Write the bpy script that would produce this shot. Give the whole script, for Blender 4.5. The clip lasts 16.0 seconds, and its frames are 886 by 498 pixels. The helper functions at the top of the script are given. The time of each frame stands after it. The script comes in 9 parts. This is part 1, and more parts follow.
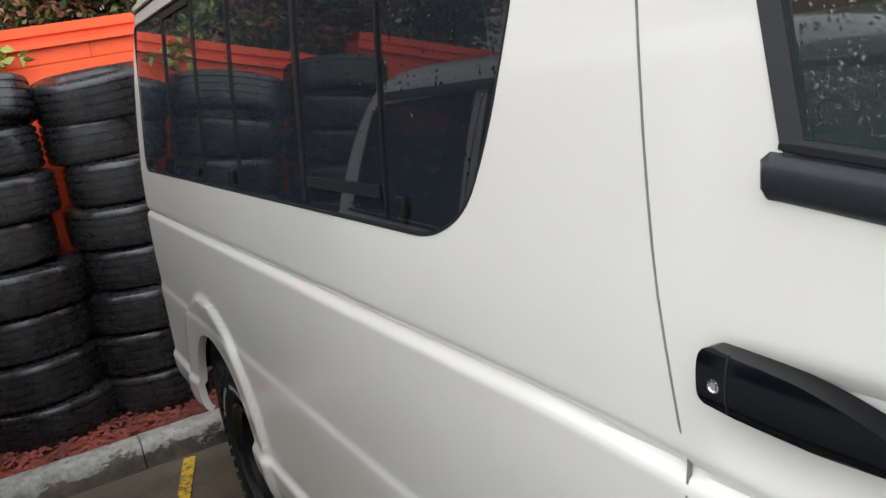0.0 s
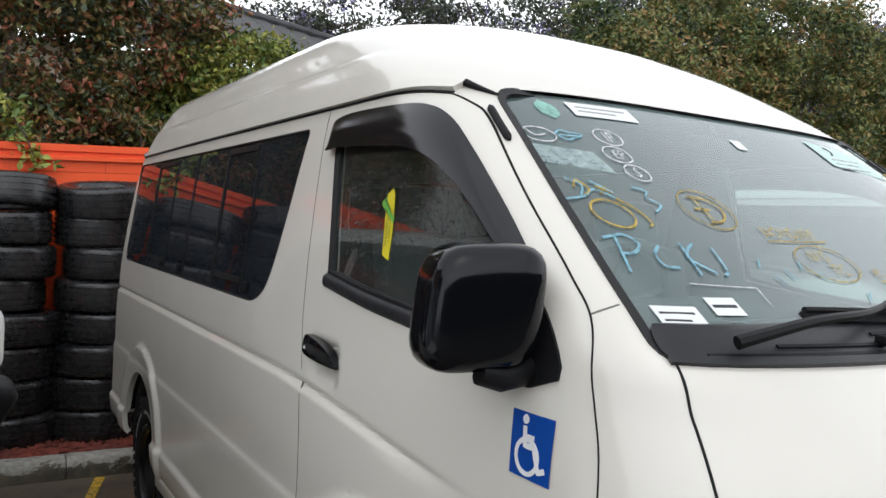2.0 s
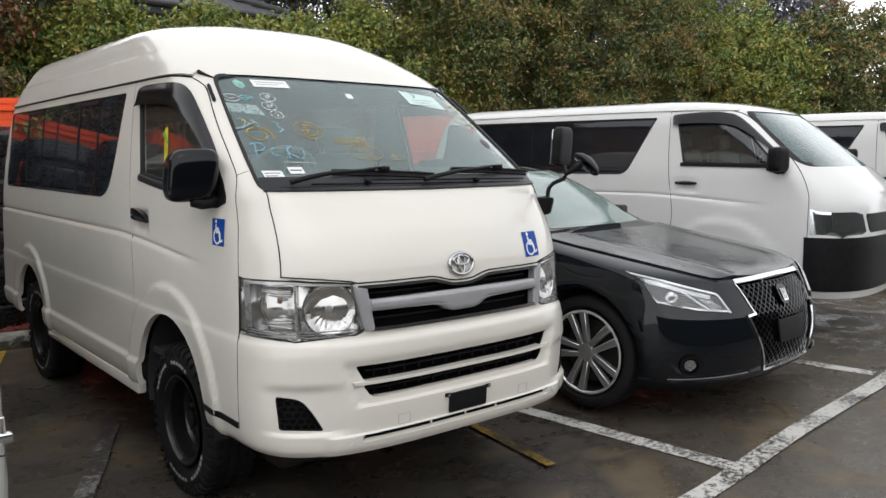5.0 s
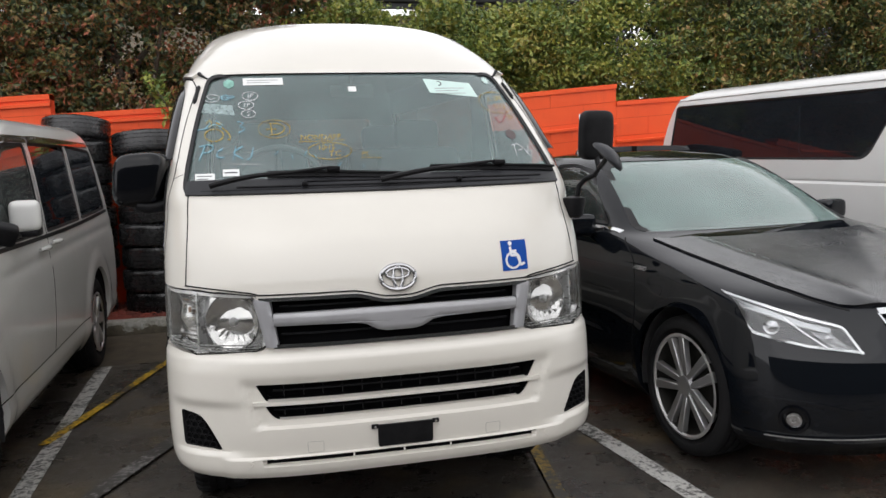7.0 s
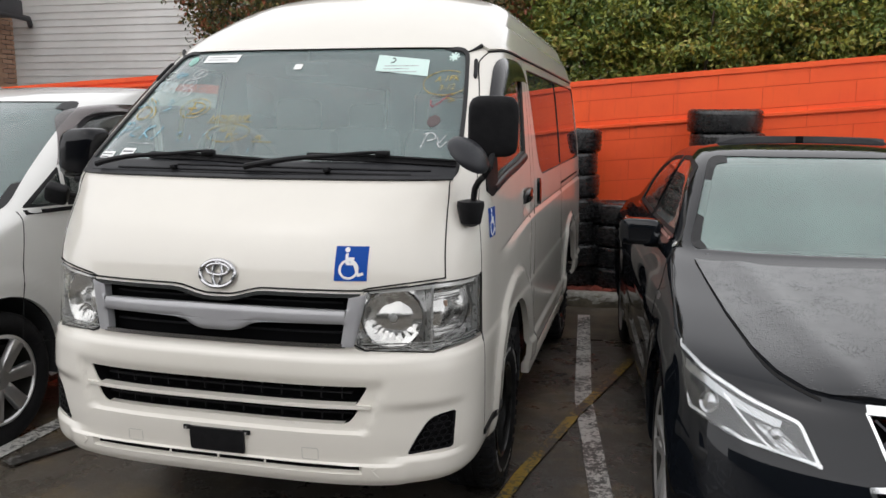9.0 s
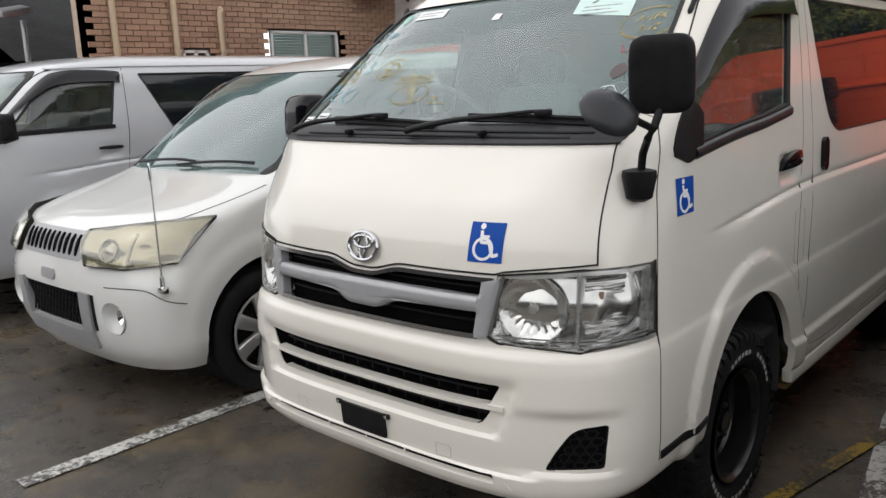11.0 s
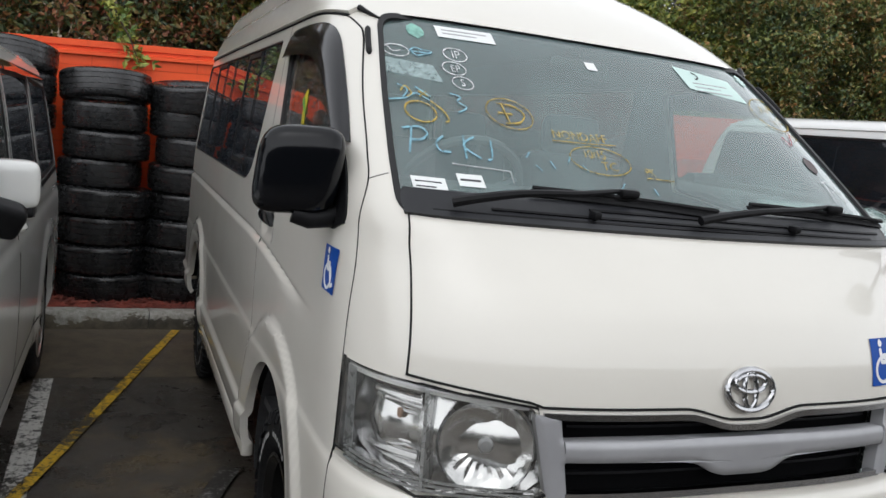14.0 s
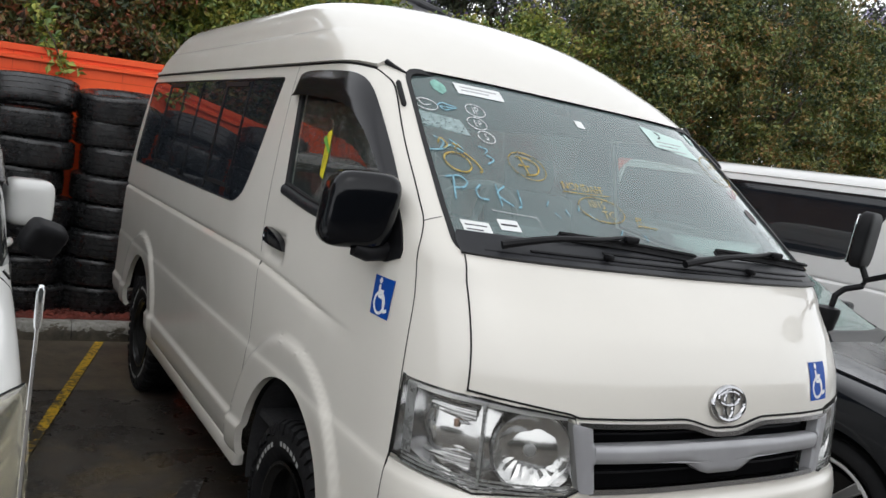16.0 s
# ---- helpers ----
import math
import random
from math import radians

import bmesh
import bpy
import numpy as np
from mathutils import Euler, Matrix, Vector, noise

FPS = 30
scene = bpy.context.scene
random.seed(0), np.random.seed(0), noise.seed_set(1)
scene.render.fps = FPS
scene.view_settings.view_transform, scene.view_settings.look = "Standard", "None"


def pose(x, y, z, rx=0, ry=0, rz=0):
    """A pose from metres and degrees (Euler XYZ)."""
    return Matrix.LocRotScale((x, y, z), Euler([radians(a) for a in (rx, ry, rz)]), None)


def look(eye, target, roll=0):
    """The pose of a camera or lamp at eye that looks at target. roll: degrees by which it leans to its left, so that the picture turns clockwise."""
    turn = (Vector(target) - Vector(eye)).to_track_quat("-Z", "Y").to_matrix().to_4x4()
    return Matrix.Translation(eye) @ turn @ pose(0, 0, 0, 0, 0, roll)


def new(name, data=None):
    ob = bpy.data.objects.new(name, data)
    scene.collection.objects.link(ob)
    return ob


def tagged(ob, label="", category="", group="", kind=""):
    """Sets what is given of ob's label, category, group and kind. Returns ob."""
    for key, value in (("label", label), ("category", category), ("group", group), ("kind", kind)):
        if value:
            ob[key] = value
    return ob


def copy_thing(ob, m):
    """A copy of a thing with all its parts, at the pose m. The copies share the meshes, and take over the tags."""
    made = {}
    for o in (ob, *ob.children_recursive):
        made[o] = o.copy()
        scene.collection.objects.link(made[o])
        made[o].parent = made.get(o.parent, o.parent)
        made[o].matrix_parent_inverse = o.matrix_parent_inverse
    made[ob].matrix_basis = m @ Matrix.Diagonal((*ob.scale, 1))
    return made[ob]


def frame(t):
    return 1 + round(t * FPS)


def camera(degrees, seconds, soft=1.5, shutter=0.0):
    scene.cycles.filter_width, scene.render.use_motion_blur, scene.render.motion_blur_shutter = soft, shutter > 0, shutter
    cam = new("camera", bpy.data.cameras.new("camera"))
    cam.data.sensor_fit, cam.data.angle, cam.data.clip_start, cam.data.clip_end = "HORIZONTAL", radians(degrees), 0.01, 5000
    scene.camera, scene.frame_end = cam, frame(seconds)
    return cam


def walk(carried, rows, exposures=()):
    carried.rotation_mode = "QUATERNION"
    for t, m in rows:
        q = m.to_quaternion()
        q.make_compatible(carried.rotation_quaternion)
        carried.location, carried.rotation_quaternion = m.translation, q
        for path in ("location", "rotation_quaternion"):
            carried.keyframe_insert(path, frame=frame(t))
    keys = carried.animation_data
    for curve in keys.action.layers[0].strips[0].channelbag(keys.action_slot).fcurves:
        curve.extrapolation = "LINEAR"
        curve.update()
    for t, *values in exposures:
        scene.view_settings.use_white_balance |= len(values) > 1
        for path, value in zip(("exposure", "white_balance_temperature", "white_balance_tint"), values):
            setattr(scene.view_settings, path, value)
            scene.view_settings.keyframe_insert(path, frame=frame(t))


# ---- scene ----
cam = camera(57.8, 16.0)
PATH = [
    (0, (-1.353, 1.034, 1.586), (-0.435, 2.755, 1.143), -8.4),
    (0.5, (-1.441, 0.678, 1.597), (-0.57, 2.467, 1.398), -0.1),
    (1, (-1.452, 0.276, 1.625), (-0.599, 2.082, 1.534), 2.4),
    (1.5, (-1.527, -0.106, 1.641), (-0.54, 1.633, 1.605), 1.9),
    (2, (-1.65, -0.485, 1.613), (-0.617, 1.227, 1.562), 2.8),
    (2.5, (-1.847, -0.848, 1.628), (-0.758, 0.828, 1.56), 2.9),
    (3, (-2.003, -1.198, 1.633), (-0.858, 0.439, 1.535), 2.4),
    (3.5, (-2.193, -1.553, 1.608), (-0.989, 0.039, 1.475), 1.6),
    (4, (-2.4, -1.904, 1.588), (-1.134, -0.371, 1.376), -0.1),
    (4.2, (-2.41, -2.05, 1.583), (-1.106, -0.552, 1.352), -0.7),
    (6.3, (-1.121, -2.675, 1.524), (-0.217, -0.903, 1.323), -0.1),
    (6.5, (-0.93, -2.678, 1.534), (-0.142, -0.851, 1.331), -0.9),
    (7, (-0.499, -2.785, 1.575), (-0.042, -0.853, 1.327), -1.7),
    (7.5, (-0.037, -2.772, 1.604), (0.193, -0.807, 1.311), 1.2),
    (8, (0.445, -2.732, 1.62), (0.484, -0.753, 1.337), 2.1),
    (8.2, (0.639, -2.696, 1.628), (0.575, -0.717, 1.347), 1.8),
    (10.3, (2.074, -1.729, 1.628), (1.006, -0.075, 1.276), -0.5),
    (10.5, (2.087, -1.704, 1.592), (0.936, -0.104, 1.255), -0.2),
    (11, (1.848, -1.651, 1.605), (0.544, -0.187, 1.207), -2.4),
    (11.5, (1.428, -1.595, 1.556), (0.258, -0.05, 1.062), -3.0),
    (12, (0.829, -1.521, 1.54), (0.065, 0.235, 0.964), -0.4),
    (12.5, (0.223, -1.515, 1.557), (-0.007, 0.406, 1.048), 5.9),
    (13, (-0.394, -1.462, 1.564), (-0.281, 0.495, 1.167), 8.1),
    (13.5, (-0.932, -1.434, 1.588), (-0.499, 0.485, 1.227), 7.8),
    (14, (-1.313, -1.279, 1.6), (-0.557, 0.552, 1.324), 6.1),
    (14.5, (-1.755, -1.174, 1.672), (-0.802, 0.577, 1.508), 4.8),
    (15, (-2.009, -1.083, 1.702), (-0.973, 0.622, 1.561), 5.0),
    (15.5, (-2.032, -1.075, 1.701), (-0.951, 0.601, 1.554), 6.9),
    (16, (-1.842, -1.35, 1.637), (-0.799, 0.344, 1.434), 9.0),
]
STOPS = [(0, 0.90, 6100, 10), (0.5, 0.92, 6100, 10), (1.0, 0.84, 6100, 10), (1.5, 0.26, 6150, 10), (3, 0.12, 6200, 10), (4.2, 0.13, 6300, 10), (7, 0.13, 6400, 12), (10.5, 0.16, 6450, 11), (12.5, 0.03, 6350, 11), (13.5, 0.08, 6200, 10), (16, 0.06, 6250, 10)]
walk(cam, [(t, look(eye, target, roll)) for t, eye, target, roll in PATH], STOPS)

# ---------------------------------------------------------------- light
CLOUD_LOW, CLOUD_HIGH = 13.5, 6.5
SUN_ROT, SUN_ELEV = radians(212), radians(55)
world = bpy.data.worlds.new("overcast")
scene.world = world
world.use_nodes = True
wn, wl = world.node_tree.nodes, world.node_tree.links
sky = wn.new("ShaderNodeTexSky")
sky.sky_type, sky.sun_disc = "NISHITA", False
sky.sun_elevation, sky.sun_rotation = SUN_ELEV, SUN_ROT
sky.air_density, sky.dust_density = 1.0, 4.0
pale = wn.new("ShaderNodeHueSaturation")
pale.inputs["Saturation"].default_value = 0.18
wl.new(sky.outputs[0], pale.inputs["Color"])
# cloud: a smooth grey-white sheet, brighter towards the horizon, over most of the blue
way = wn.new("ShaderNodeTexCoord")
split = wn.new("ShaderNodeSeparateXYZ")
wl.new(way.outputs["Generated"], split.inputs[0])
rise = wn.new("ShaderNodeMapRange")
rise.inputs[1].default_value, rise.inputs[2].default_value, rise.inputs[3].default_value, rise.inputs[4].default_value = 0.0, 1.0, CLOUD_LOW, CLOUD_HIGH
wl.new(split.outputs[2], rise.inputs[0])
cloud = wn.new("ShaderNodeMix")
cloud.data_type = "RGBA"
cloud.inputs["Factor"].default_value = 0.75
wl.new(pale.outputs[0], cloud.inputs[6])
wl.new(rise.outputs[0], cloud.inputs[7])
wl.new(cloud.outputs[2], wn["Background"].inputs[0])
wn["Background"].inputs[1].default_value = 0.15
sun_data = bpy.data.lights.new("sun", "SUN")
sun_data.energy, sun_data.angle, sun_data.color = 0.5, radians(95), (1.0, 0.98, 0.95)
sun = new("sun", sun_data)
sun.matrix_world = look((0, 0, 20), (-20 * math.sin(SUN_ROT) / math.tan(SUN_ELEV), -20 * math.cos(SUN_ROT) / math.tan(SUN_ELEV), 0))


# ---------------------------------------------------------------- materials
def nodes_of(name):
    m = bpy.data.materials.new(name)
    m.use_nodes = True
    nt = m.node_tree
    return m, nt, nt.nodes["Principled BSDF"]


def ramp(nt, src, stops):
    r = nt.nodes.new("ShaderNodeValToRGB")
    el = r.color_ramp.elements
    while len(el) < len(stops):
        el.new(0.5)
    for e, (p, c) in zip(el, stops):
        e.position, e.color = p, (*c, 1)
    nt.links.new(src, r.inputs[0])
    return r.outputs[0]


def noise_tex(nt, scale, detail=4.0, rough=0.6, coord="Object", stretch=None):
    tc = nt.nodes.new("ShaderNodeTexCoord")
    src = tc.outputs[coord]
    if stretch:
        mp = nt.nodes.new("ShaderNodeMapping")
        mp.inputs["Scale"].default_value = stretch
        nt.links.new(src, mp.inputs[0])
        src = mp.outputs[0]
    n = nt.nodes.new("ShaderNodeTexNoise")
    n.inputs["Scale"].default_value, n.inputs["Detail"].default_value, n.inputs["Roughness"].default_value = scale, detail, rough
    nt.links.new(src, n.inputs["Vector"])
    return n.outputs["Fac"]


def mixed(nt, fac, a, b):
    """a and b: a colour or a socket."""
    x = nt.nodes.new("ShaderNodeMix")
    x.data_type = "RGBA"
    nt.links.new(fac, x.inputs["Factor"]) if hasattr(fac, "links") else None
    for sock, v in ((x.inputs[6], a), (x.inputs[7], b)):
        if hasattr(v, "links"):
            nt.links.new(v, sock)
        else:
            sock.default_value = (*v, 1)
    return x.outputs[2]


def bumped(nt, bs, height, strength, dist=0.01):
    b = nt.nodes.new("ShaderNodeBump")
    b.inputs["Strength"].default_value, b.inputs["Distance"].default_value = strength, dist
    nt.links.new(height, b.inputs["Height"])
    nt.links.new(b.outputs[0], bs.inputs["Normal"])


def plain(name, a, b=None, rough=0.5, metal=0.0, scale=40.0, bump=0.0, coat=0.0, dist=0.004, rough_b=None, coord="Object", spec=0.5):
    """A surface that drifts between two near colours, with fine relief."""
    m, nt, bs = nodes_of(name)
    b = b or tuple(c * 0.85 for c in a)
    n1 = noise_tex(nt, scale * 0.08, 3, coord=coord)
    n2 = noise_tex(nt, scale, 6, coord=coord)
    nt.links.new(ramp(nt, n1, [(0.35, b), (0.65, a)]), bs.inputs["Base Color"])
    bs.inputs["Metallic"].default_value = metal
    bs.inputs["Specular IOR Level"].default_value = spec
    bs.inputs["Coat Weight"].default_value = coat
    bs.inputs["Coat Roughness"].default_value = 0.04
    r0, r1 = rough, (rough_b if rough_b is not None else min(1, rough * 1.25))
    nt.links.new(ramp(nt, n2, [(0.3, (r0,) * 3), (0.7, (r1,) * 3)]), bs.inputs["Roughness"])
    if bump:
        bumped(nt, bs, n2, bump, dist)
    return m


def car_paint(name, a, rough=0.32, spec=0.5, coat_rough=0.03, dirt=(0.35, 0.33, 0.3), dirty=0.10, metal=0.0, drops=0.0, coat=1.0):
    """Clear-coated paint with faint road film and, where wet, beads of rain."""
    m, nt, bs = nodes_of(name)
    film = ramp(nt, noise_tex(nt, 2.2, 6, 0.65), [(0.45, (0, 0, 0)), (0.8, (dirty,) * 3)])
    nt.links.new(mixed(nt, film, a, dirt), bs.inputs["Base Color"])
    bs.inputs["Metallic"].default_value = metal
    bs.inputs["Coat Weight"].default_value = coat
    bs.inputs["Specular IOR Level"].default_value = spec
    bs.inputs["Coat Roughness"].default_value = coat_rough
    nt.links.new(ramp(nt, noise_tex(nt, 5, 5), [(0.3, (rough,) * 3), (0.75, (rough + 0.15,) * 3)]), bs.inputs["Roughness"])
    if drops:
        tc = nt.nodes.new("ShaderNodeTexCoord")
        v = nt.nodes.new("ShaderNodeTexVoronoi")
        v.inputs["Scale"].default_value = 110
        nt.links.new(tc.outputs["Object"], v.inputs["Vector"])
        h = ramp(nt, v.outputs["Distance"], [(0.0, (1, 1, 1)), (0.28, (0.6,) * 3), (0.36, (0, 0, 0))])
        mask = ramp(nt, noise_tex(nt, 6, 3), [(0.42, (0, 0, 0)), (0.55, (1, 1, 1))])
        mul = nt.nodes.new("ShaderNodeMath")
        mul.operation = "MULTIPLY"
        nt.links.new(h, mul.inputs[0]), nt.links.new(mask, mul.inputs[1])
        bumped(nt, bs, mul.outputs[0], drops, 0.006)
        nt.links.new(bs.inputs["Normal"].links[0].from_socket, bs.inputs["Coat Normal"])
    return m


def glass(name, tint, gloss=0.03, drops=0.0, film=0.0, haze=(0.72, 0.78, 0.76), faces=2):
    """Thin window glass: lets light through by its tint, mirrors at its real Fresnel."""
    m, nt, bs = nodes_of(name)
    nt.nodes.remove(bs)
    out = nt.nodes["Material Output"]
    tr = nt.nodes.new("ShaderNodeBsdfTransparent")
    tr.inputs[0].default_value = (*tint, 1)
    gl = nt.nodes.new("ShaderNodeBsdfGlossy")
    gl.inputs["Roughness"].default_value = gloss
    gl.inputs[0].default_value = (1, 1, 1, 1)
    # Schlick's law from the facing angle, the same from both sides; a pane has two faces and both mirror
    lw = nt.nodes.new("ShaderNodeLayerWeight")
    lw.inputs["Blend"].default_value = 0.5
    def calc(op, x, y):
        n = nt.nodes.new("ShaderNodeMath")
        n.operation = op
        for i, v in enumerate((x, y)):
            if hasattr(v, "links"):
                nt.links.new(v, n.inputs[i])
            else:
                n.inputs[i].default_value = v
        return n.outputs[0]
    one = calc("ADD", calc("MULTIPLY", calc("POWER", lw.outputs["Facing"], 5.0), 0.954), 0.046)
    mx = nt.nodes.new("ShaderNodeMixShader")
    nt.links.new(calc("DIVIDE", calc("MULTIPLY", one, 2.0), calc("ADD", one, 1.0)) if faces == 2 else one, mx.inputs[0])
    nt.links.new(tr.outputs[0], mx.inputs[1]), nt.links.new(gl.outputs[0], mx.inputs[2])
    if drops:
        tc = nt.nodes.new("ShaderNodeTexCoord")
        v = nt.nodes.new("ShaderNodeTexVoronoi")
        v.inputs["Scale"].default_value = 150
        nt.links.new(tc.outputs["Object"], v.inputs["Vector"])
        h = ramp(nt, v.outputs["Distance"], [(0.0, (1, 1, 1)), (0.25, (0.5,) * 3), (0.33, (0, 0, 0))])
        mask = ramp(nt, noise_tex(nt, 30, 3), [(0.43, (0, 0, 0)), (0.52, (1, 1, 1))])
        mul = nt.nodes.new("ShaderNodeMath")
        mul.operation = "MULTIPLY"
        nt.links.new(h, mul.inputs[0]), nt.links.new(mask, mul.inputs[1])
        b = nt.nodes.new("ShaderNodeBump")
        b.inputs["Strength"].default_value, b.inputs["Distance"].default_value = drops, 0.003
        nt.links.new(mul.outputs[0], b.inputs["Height"])
        nt.links.new(b.outputs[0], gl.inputs["Normal"])
    res = mx.outputs[0]
    if film:
        df = nt.nodes.new("ShaderNodeBsdfDiffuse")
        df.inputs[0].default_value = (*haze, 1)
        m2 = nt.nodes.new("ShaderNodeMixShader")
        nt.links.new(ramp(nt, noise_tex(nt, 4, 4), [(0.3, (film * 0.7,) * 3), (0.7, (film * 1.3,) * 3)]), m2.inputs[0])
        nt.links.new(res, m2.inputs[1]), nt.links.new(df.outputs[0], m2.inputs[2])
        res = m2.outputs[0]
    nt.links.new(res, out.inputs[0])
    return m


WHITE = car_paint("white_paint", (0.68, 0.652, 0.590), dirty=0.08)
WHITE2 = car_paint("white_paint_cool", (0.68, 0.68, 0.665), dirty=0.08)
PEARL = car_paint("pearl_paint", (0.68, 0.68, 0.66), dirty=0.10)
SILVER = car_paint("silver_paint", (0.55, 0.56, 0.58), metal=0.35, dirty=0.1)
BLACK_PAINT = car_paint("black_paint", (0.004, 0.0052, 0.0075), rough=0.25, spec=0.0, coat_rough=0.04, dirt=(0.010, 0.011, 0.013), dirty=0.10, coat=0.8)
WET_BLACK = car_paint("beaded_black_paint", (0.004, 0.0052, 0.0075), rough=0.3, spec=0.2, coat_rough=0.16, dirt=(0.012, 0.013, 0.015), dirty=0.2, drops=0.35)
LINING = plain("dark_lining", (0.03, 0.03, 0.032), rough=0.8, scale=60, bump=0.2)
WET_TRIM = plain("wet_black_plastic", (0.012, 0.013, 0.016), (0.018, 0.019, 0.023), rough=0.28, rough_b=0.5, spec=0.35, scale=120, bump=0.2, dist=0.001)
COWL = plain("black_cowl_plastic", (0.016, 0.017, 0.020), (0.026, 0.027, 0.030), rough=0.34, spec=0.30, scale=90, bump=0.1, dist=0.001)
TRIM = plain("black_trim_plastic", (0.006, 0.006, 0.007), (0.010, 0.010, 0.011), rough=0.42, spec=0.16, scale=300, bump=0.12, dist=0.001)
GLOSS_BLACK = plain("glossy_black_plastic", (0.003, 0.0035, 0.005), rough=0.10, scale=20, spec=0.28)
RUBBER = plain("tyre_rubber", (0.008, 0.008, 0.009), (0.014, 0.014, 0.015), rough=0.6, spec=0.2, scale=50, bump=0.3, dist=0.002)
OLD_RUBBER = plain("worn_tyre_rubber", (0.010, 0.0105, 0.0115), (0.024, 0.024, 0.025), rough=0.15, rough_b=0.42, spec=0.55, scale=24, bump=0.4, dist=0.003)
GAP = plain("dark_panel_gap", (0.020, 0.020, 0.020), rough=0.8, spec=0.1)
PALE_GAP = plain("pale_panel_gap", (0.20, 0.195, 0.18), (0.15, 0.145, 0.135), rough=0.8, spec=0.1)
SEAL = plain("black_rubber_seal", (0.008, 0.008, 0.009), rough=0.45, scale=90, spec=0.35)
CHROME = plain("chrome", (0.82, 0.83, 0.84), (0.76, 0.77, 0.78), rough=0.06, metal=1.0, scale=12)
DULL_CHROME = plain("dull_chrome", (0.50, 0.50, 0.51), (0.42, 0.42, 0.43), rough=0.12, metal=1.0, scale=12)
GRILLE_SILVER = plain("satin_silver_plastic", (0.37, 0.37, 0.38), (0.33, 0.33, 0.34), rough=0.38, metal=0.35, scale=80)
LAMP_CHROME = plain("lamp_chrome", (0.74, 0.74, 0.75), (0.60, 0.60, 0.61), rough=0.14, metal=1.0, scale=9, bump=0.25, dist=0.01)
ALLOY = plain("alloy", (0.66, 0.66, 0.67), (0.54, 0.53, 0.52), rough=0.3, metal=0.85, scale=30)
DARK_STEEL = plain("black_steel", (0.006, 0.006, 0.006), rough=0.22, scale=30)
GREYMETAL = plain("brake_iron", (0.035, 0.033, 0.03), rough=0.6, metal=0.6, scale=40)
# the teal film is part dust, part sky reflection painted as diffuse colour
WINDSCREEN = glass("windscreen_glass", (0.74, 0.83, 0.80), film=0.13, haze=(0.50, 0.72, 0.71))
PRIVACY = glass("privacy_glass", (0.035, 0.04, 0.042), gloss=0.02, faces=1, film=0.022, haze=(0.45, 0.55, 0.70))
SIDE_GLASS = glass("side_glass", (0.50, 0.58, 0.56), drops=0.6, film=0.02, haze=(0.42, 0.58, 0.54))
LENS = glass("clear_lens", (0.93, 0.94, 0.94), faces=1)
MILKY = glass("dulled_lens", (0.90, 0.90, 0.88), gloss=0.05, faces=1, film=0.035, haze=(0.62, 0.59, 0.53))
HAZED = glass("hazed_lens", (0.88, 0.86, 0.77), gloss=0.12, film=0.06, haze=(0.58, 0.555, 0.47))


# ---------------------------------------------------------------- mesh helpers
def part(name, bm, material, parent=None, label="", smooth=True):
    """Links a bmesh as one mesh object, under a thing or a part if given."""
    me = bpy.data.meshes.new(name)
    bmesh.ops.recalc_face_normals(bm, faces=bm.faces)
    bm.to_mesh(me)
    bm.free()
    return linked(name, me, material, parent, label, smooth)


def linked(name, me, material, parent=None, label="", smooth=True):
    for m in (material if isinstance(material, (list, tuple)) else [material]):
        if m.name not in me.materials:
            me.materials.append(m)
    if smooth:
        me.shade_smooth()
        me.set_sharp_from_angle(angle=radians(38))
    ob = new(name, me)
    ob.parent = parent
    return tagged(ob, label)


def thing(name, label, category, group="", m=None):
    ob = new(name)
    ob.empty_display_size = 0.1
    if m is not None:
        ob.matrix_basis = m
    return tagged(ob, label, category, group)


def box(bm, size, at=(0, 0, 0), bevel=0.0, rot=None, seg=2):
    m = Matrix.LocRotScale(at, Euler(rot) if rot else None, size)
    r = bmesh.ops.create_cube(bm, size=1.0, matrix=m)
    if bevel:
        es = list({e for v in r["verts"] for e in v.link_edges})
        bmesh.ops.bevel(bm, geom=es, offset=bevel, segments=seg, affect="EDGES", profile=0.5)


def tube(bm, pts, radius, sides=10, closed=False):
    """A round bar along points; radius may be a list."""
    pts = [Vector(p) for p in pts]
    n = len(pts)
    rings = []
    up = Vector((0, 0, 1))
    for i, p in enumerate(pts):
        a = pts[(i - 1) % n] if closed or i else p
        b = pts[(i + 1) % n] if closed or i < n - 1 else p
        d = (b - a).normalized()
        s = d.cross(up)
        s = s.normalized() if s.length > 1e-3 else d.cross(Vector((1, 0, 0))).normalized()
        t = s.cross(d)
        r = radius[i] if isinstance(radius, (list, tuple)) else radius
        rings.append([bm.verts.new(p + (s * math.cos(k * 2 * math.pi / sides) + t * math.sin(k * 2 * math.pi / sides)) * r) for k in range(sides)])
    for i in range(n if closed else n - 1):
        q, w = rings[i], rings[(i + 1) % n]
        for k in range(sides):
            bm.faces.new((q[k], q[(k + 1) % sides], w[(k + 1) % sides], w[k]))
    if not closed:
        bm.faces.new(rings[0]), bm.faces.new(list(reversed(rings[-1])))


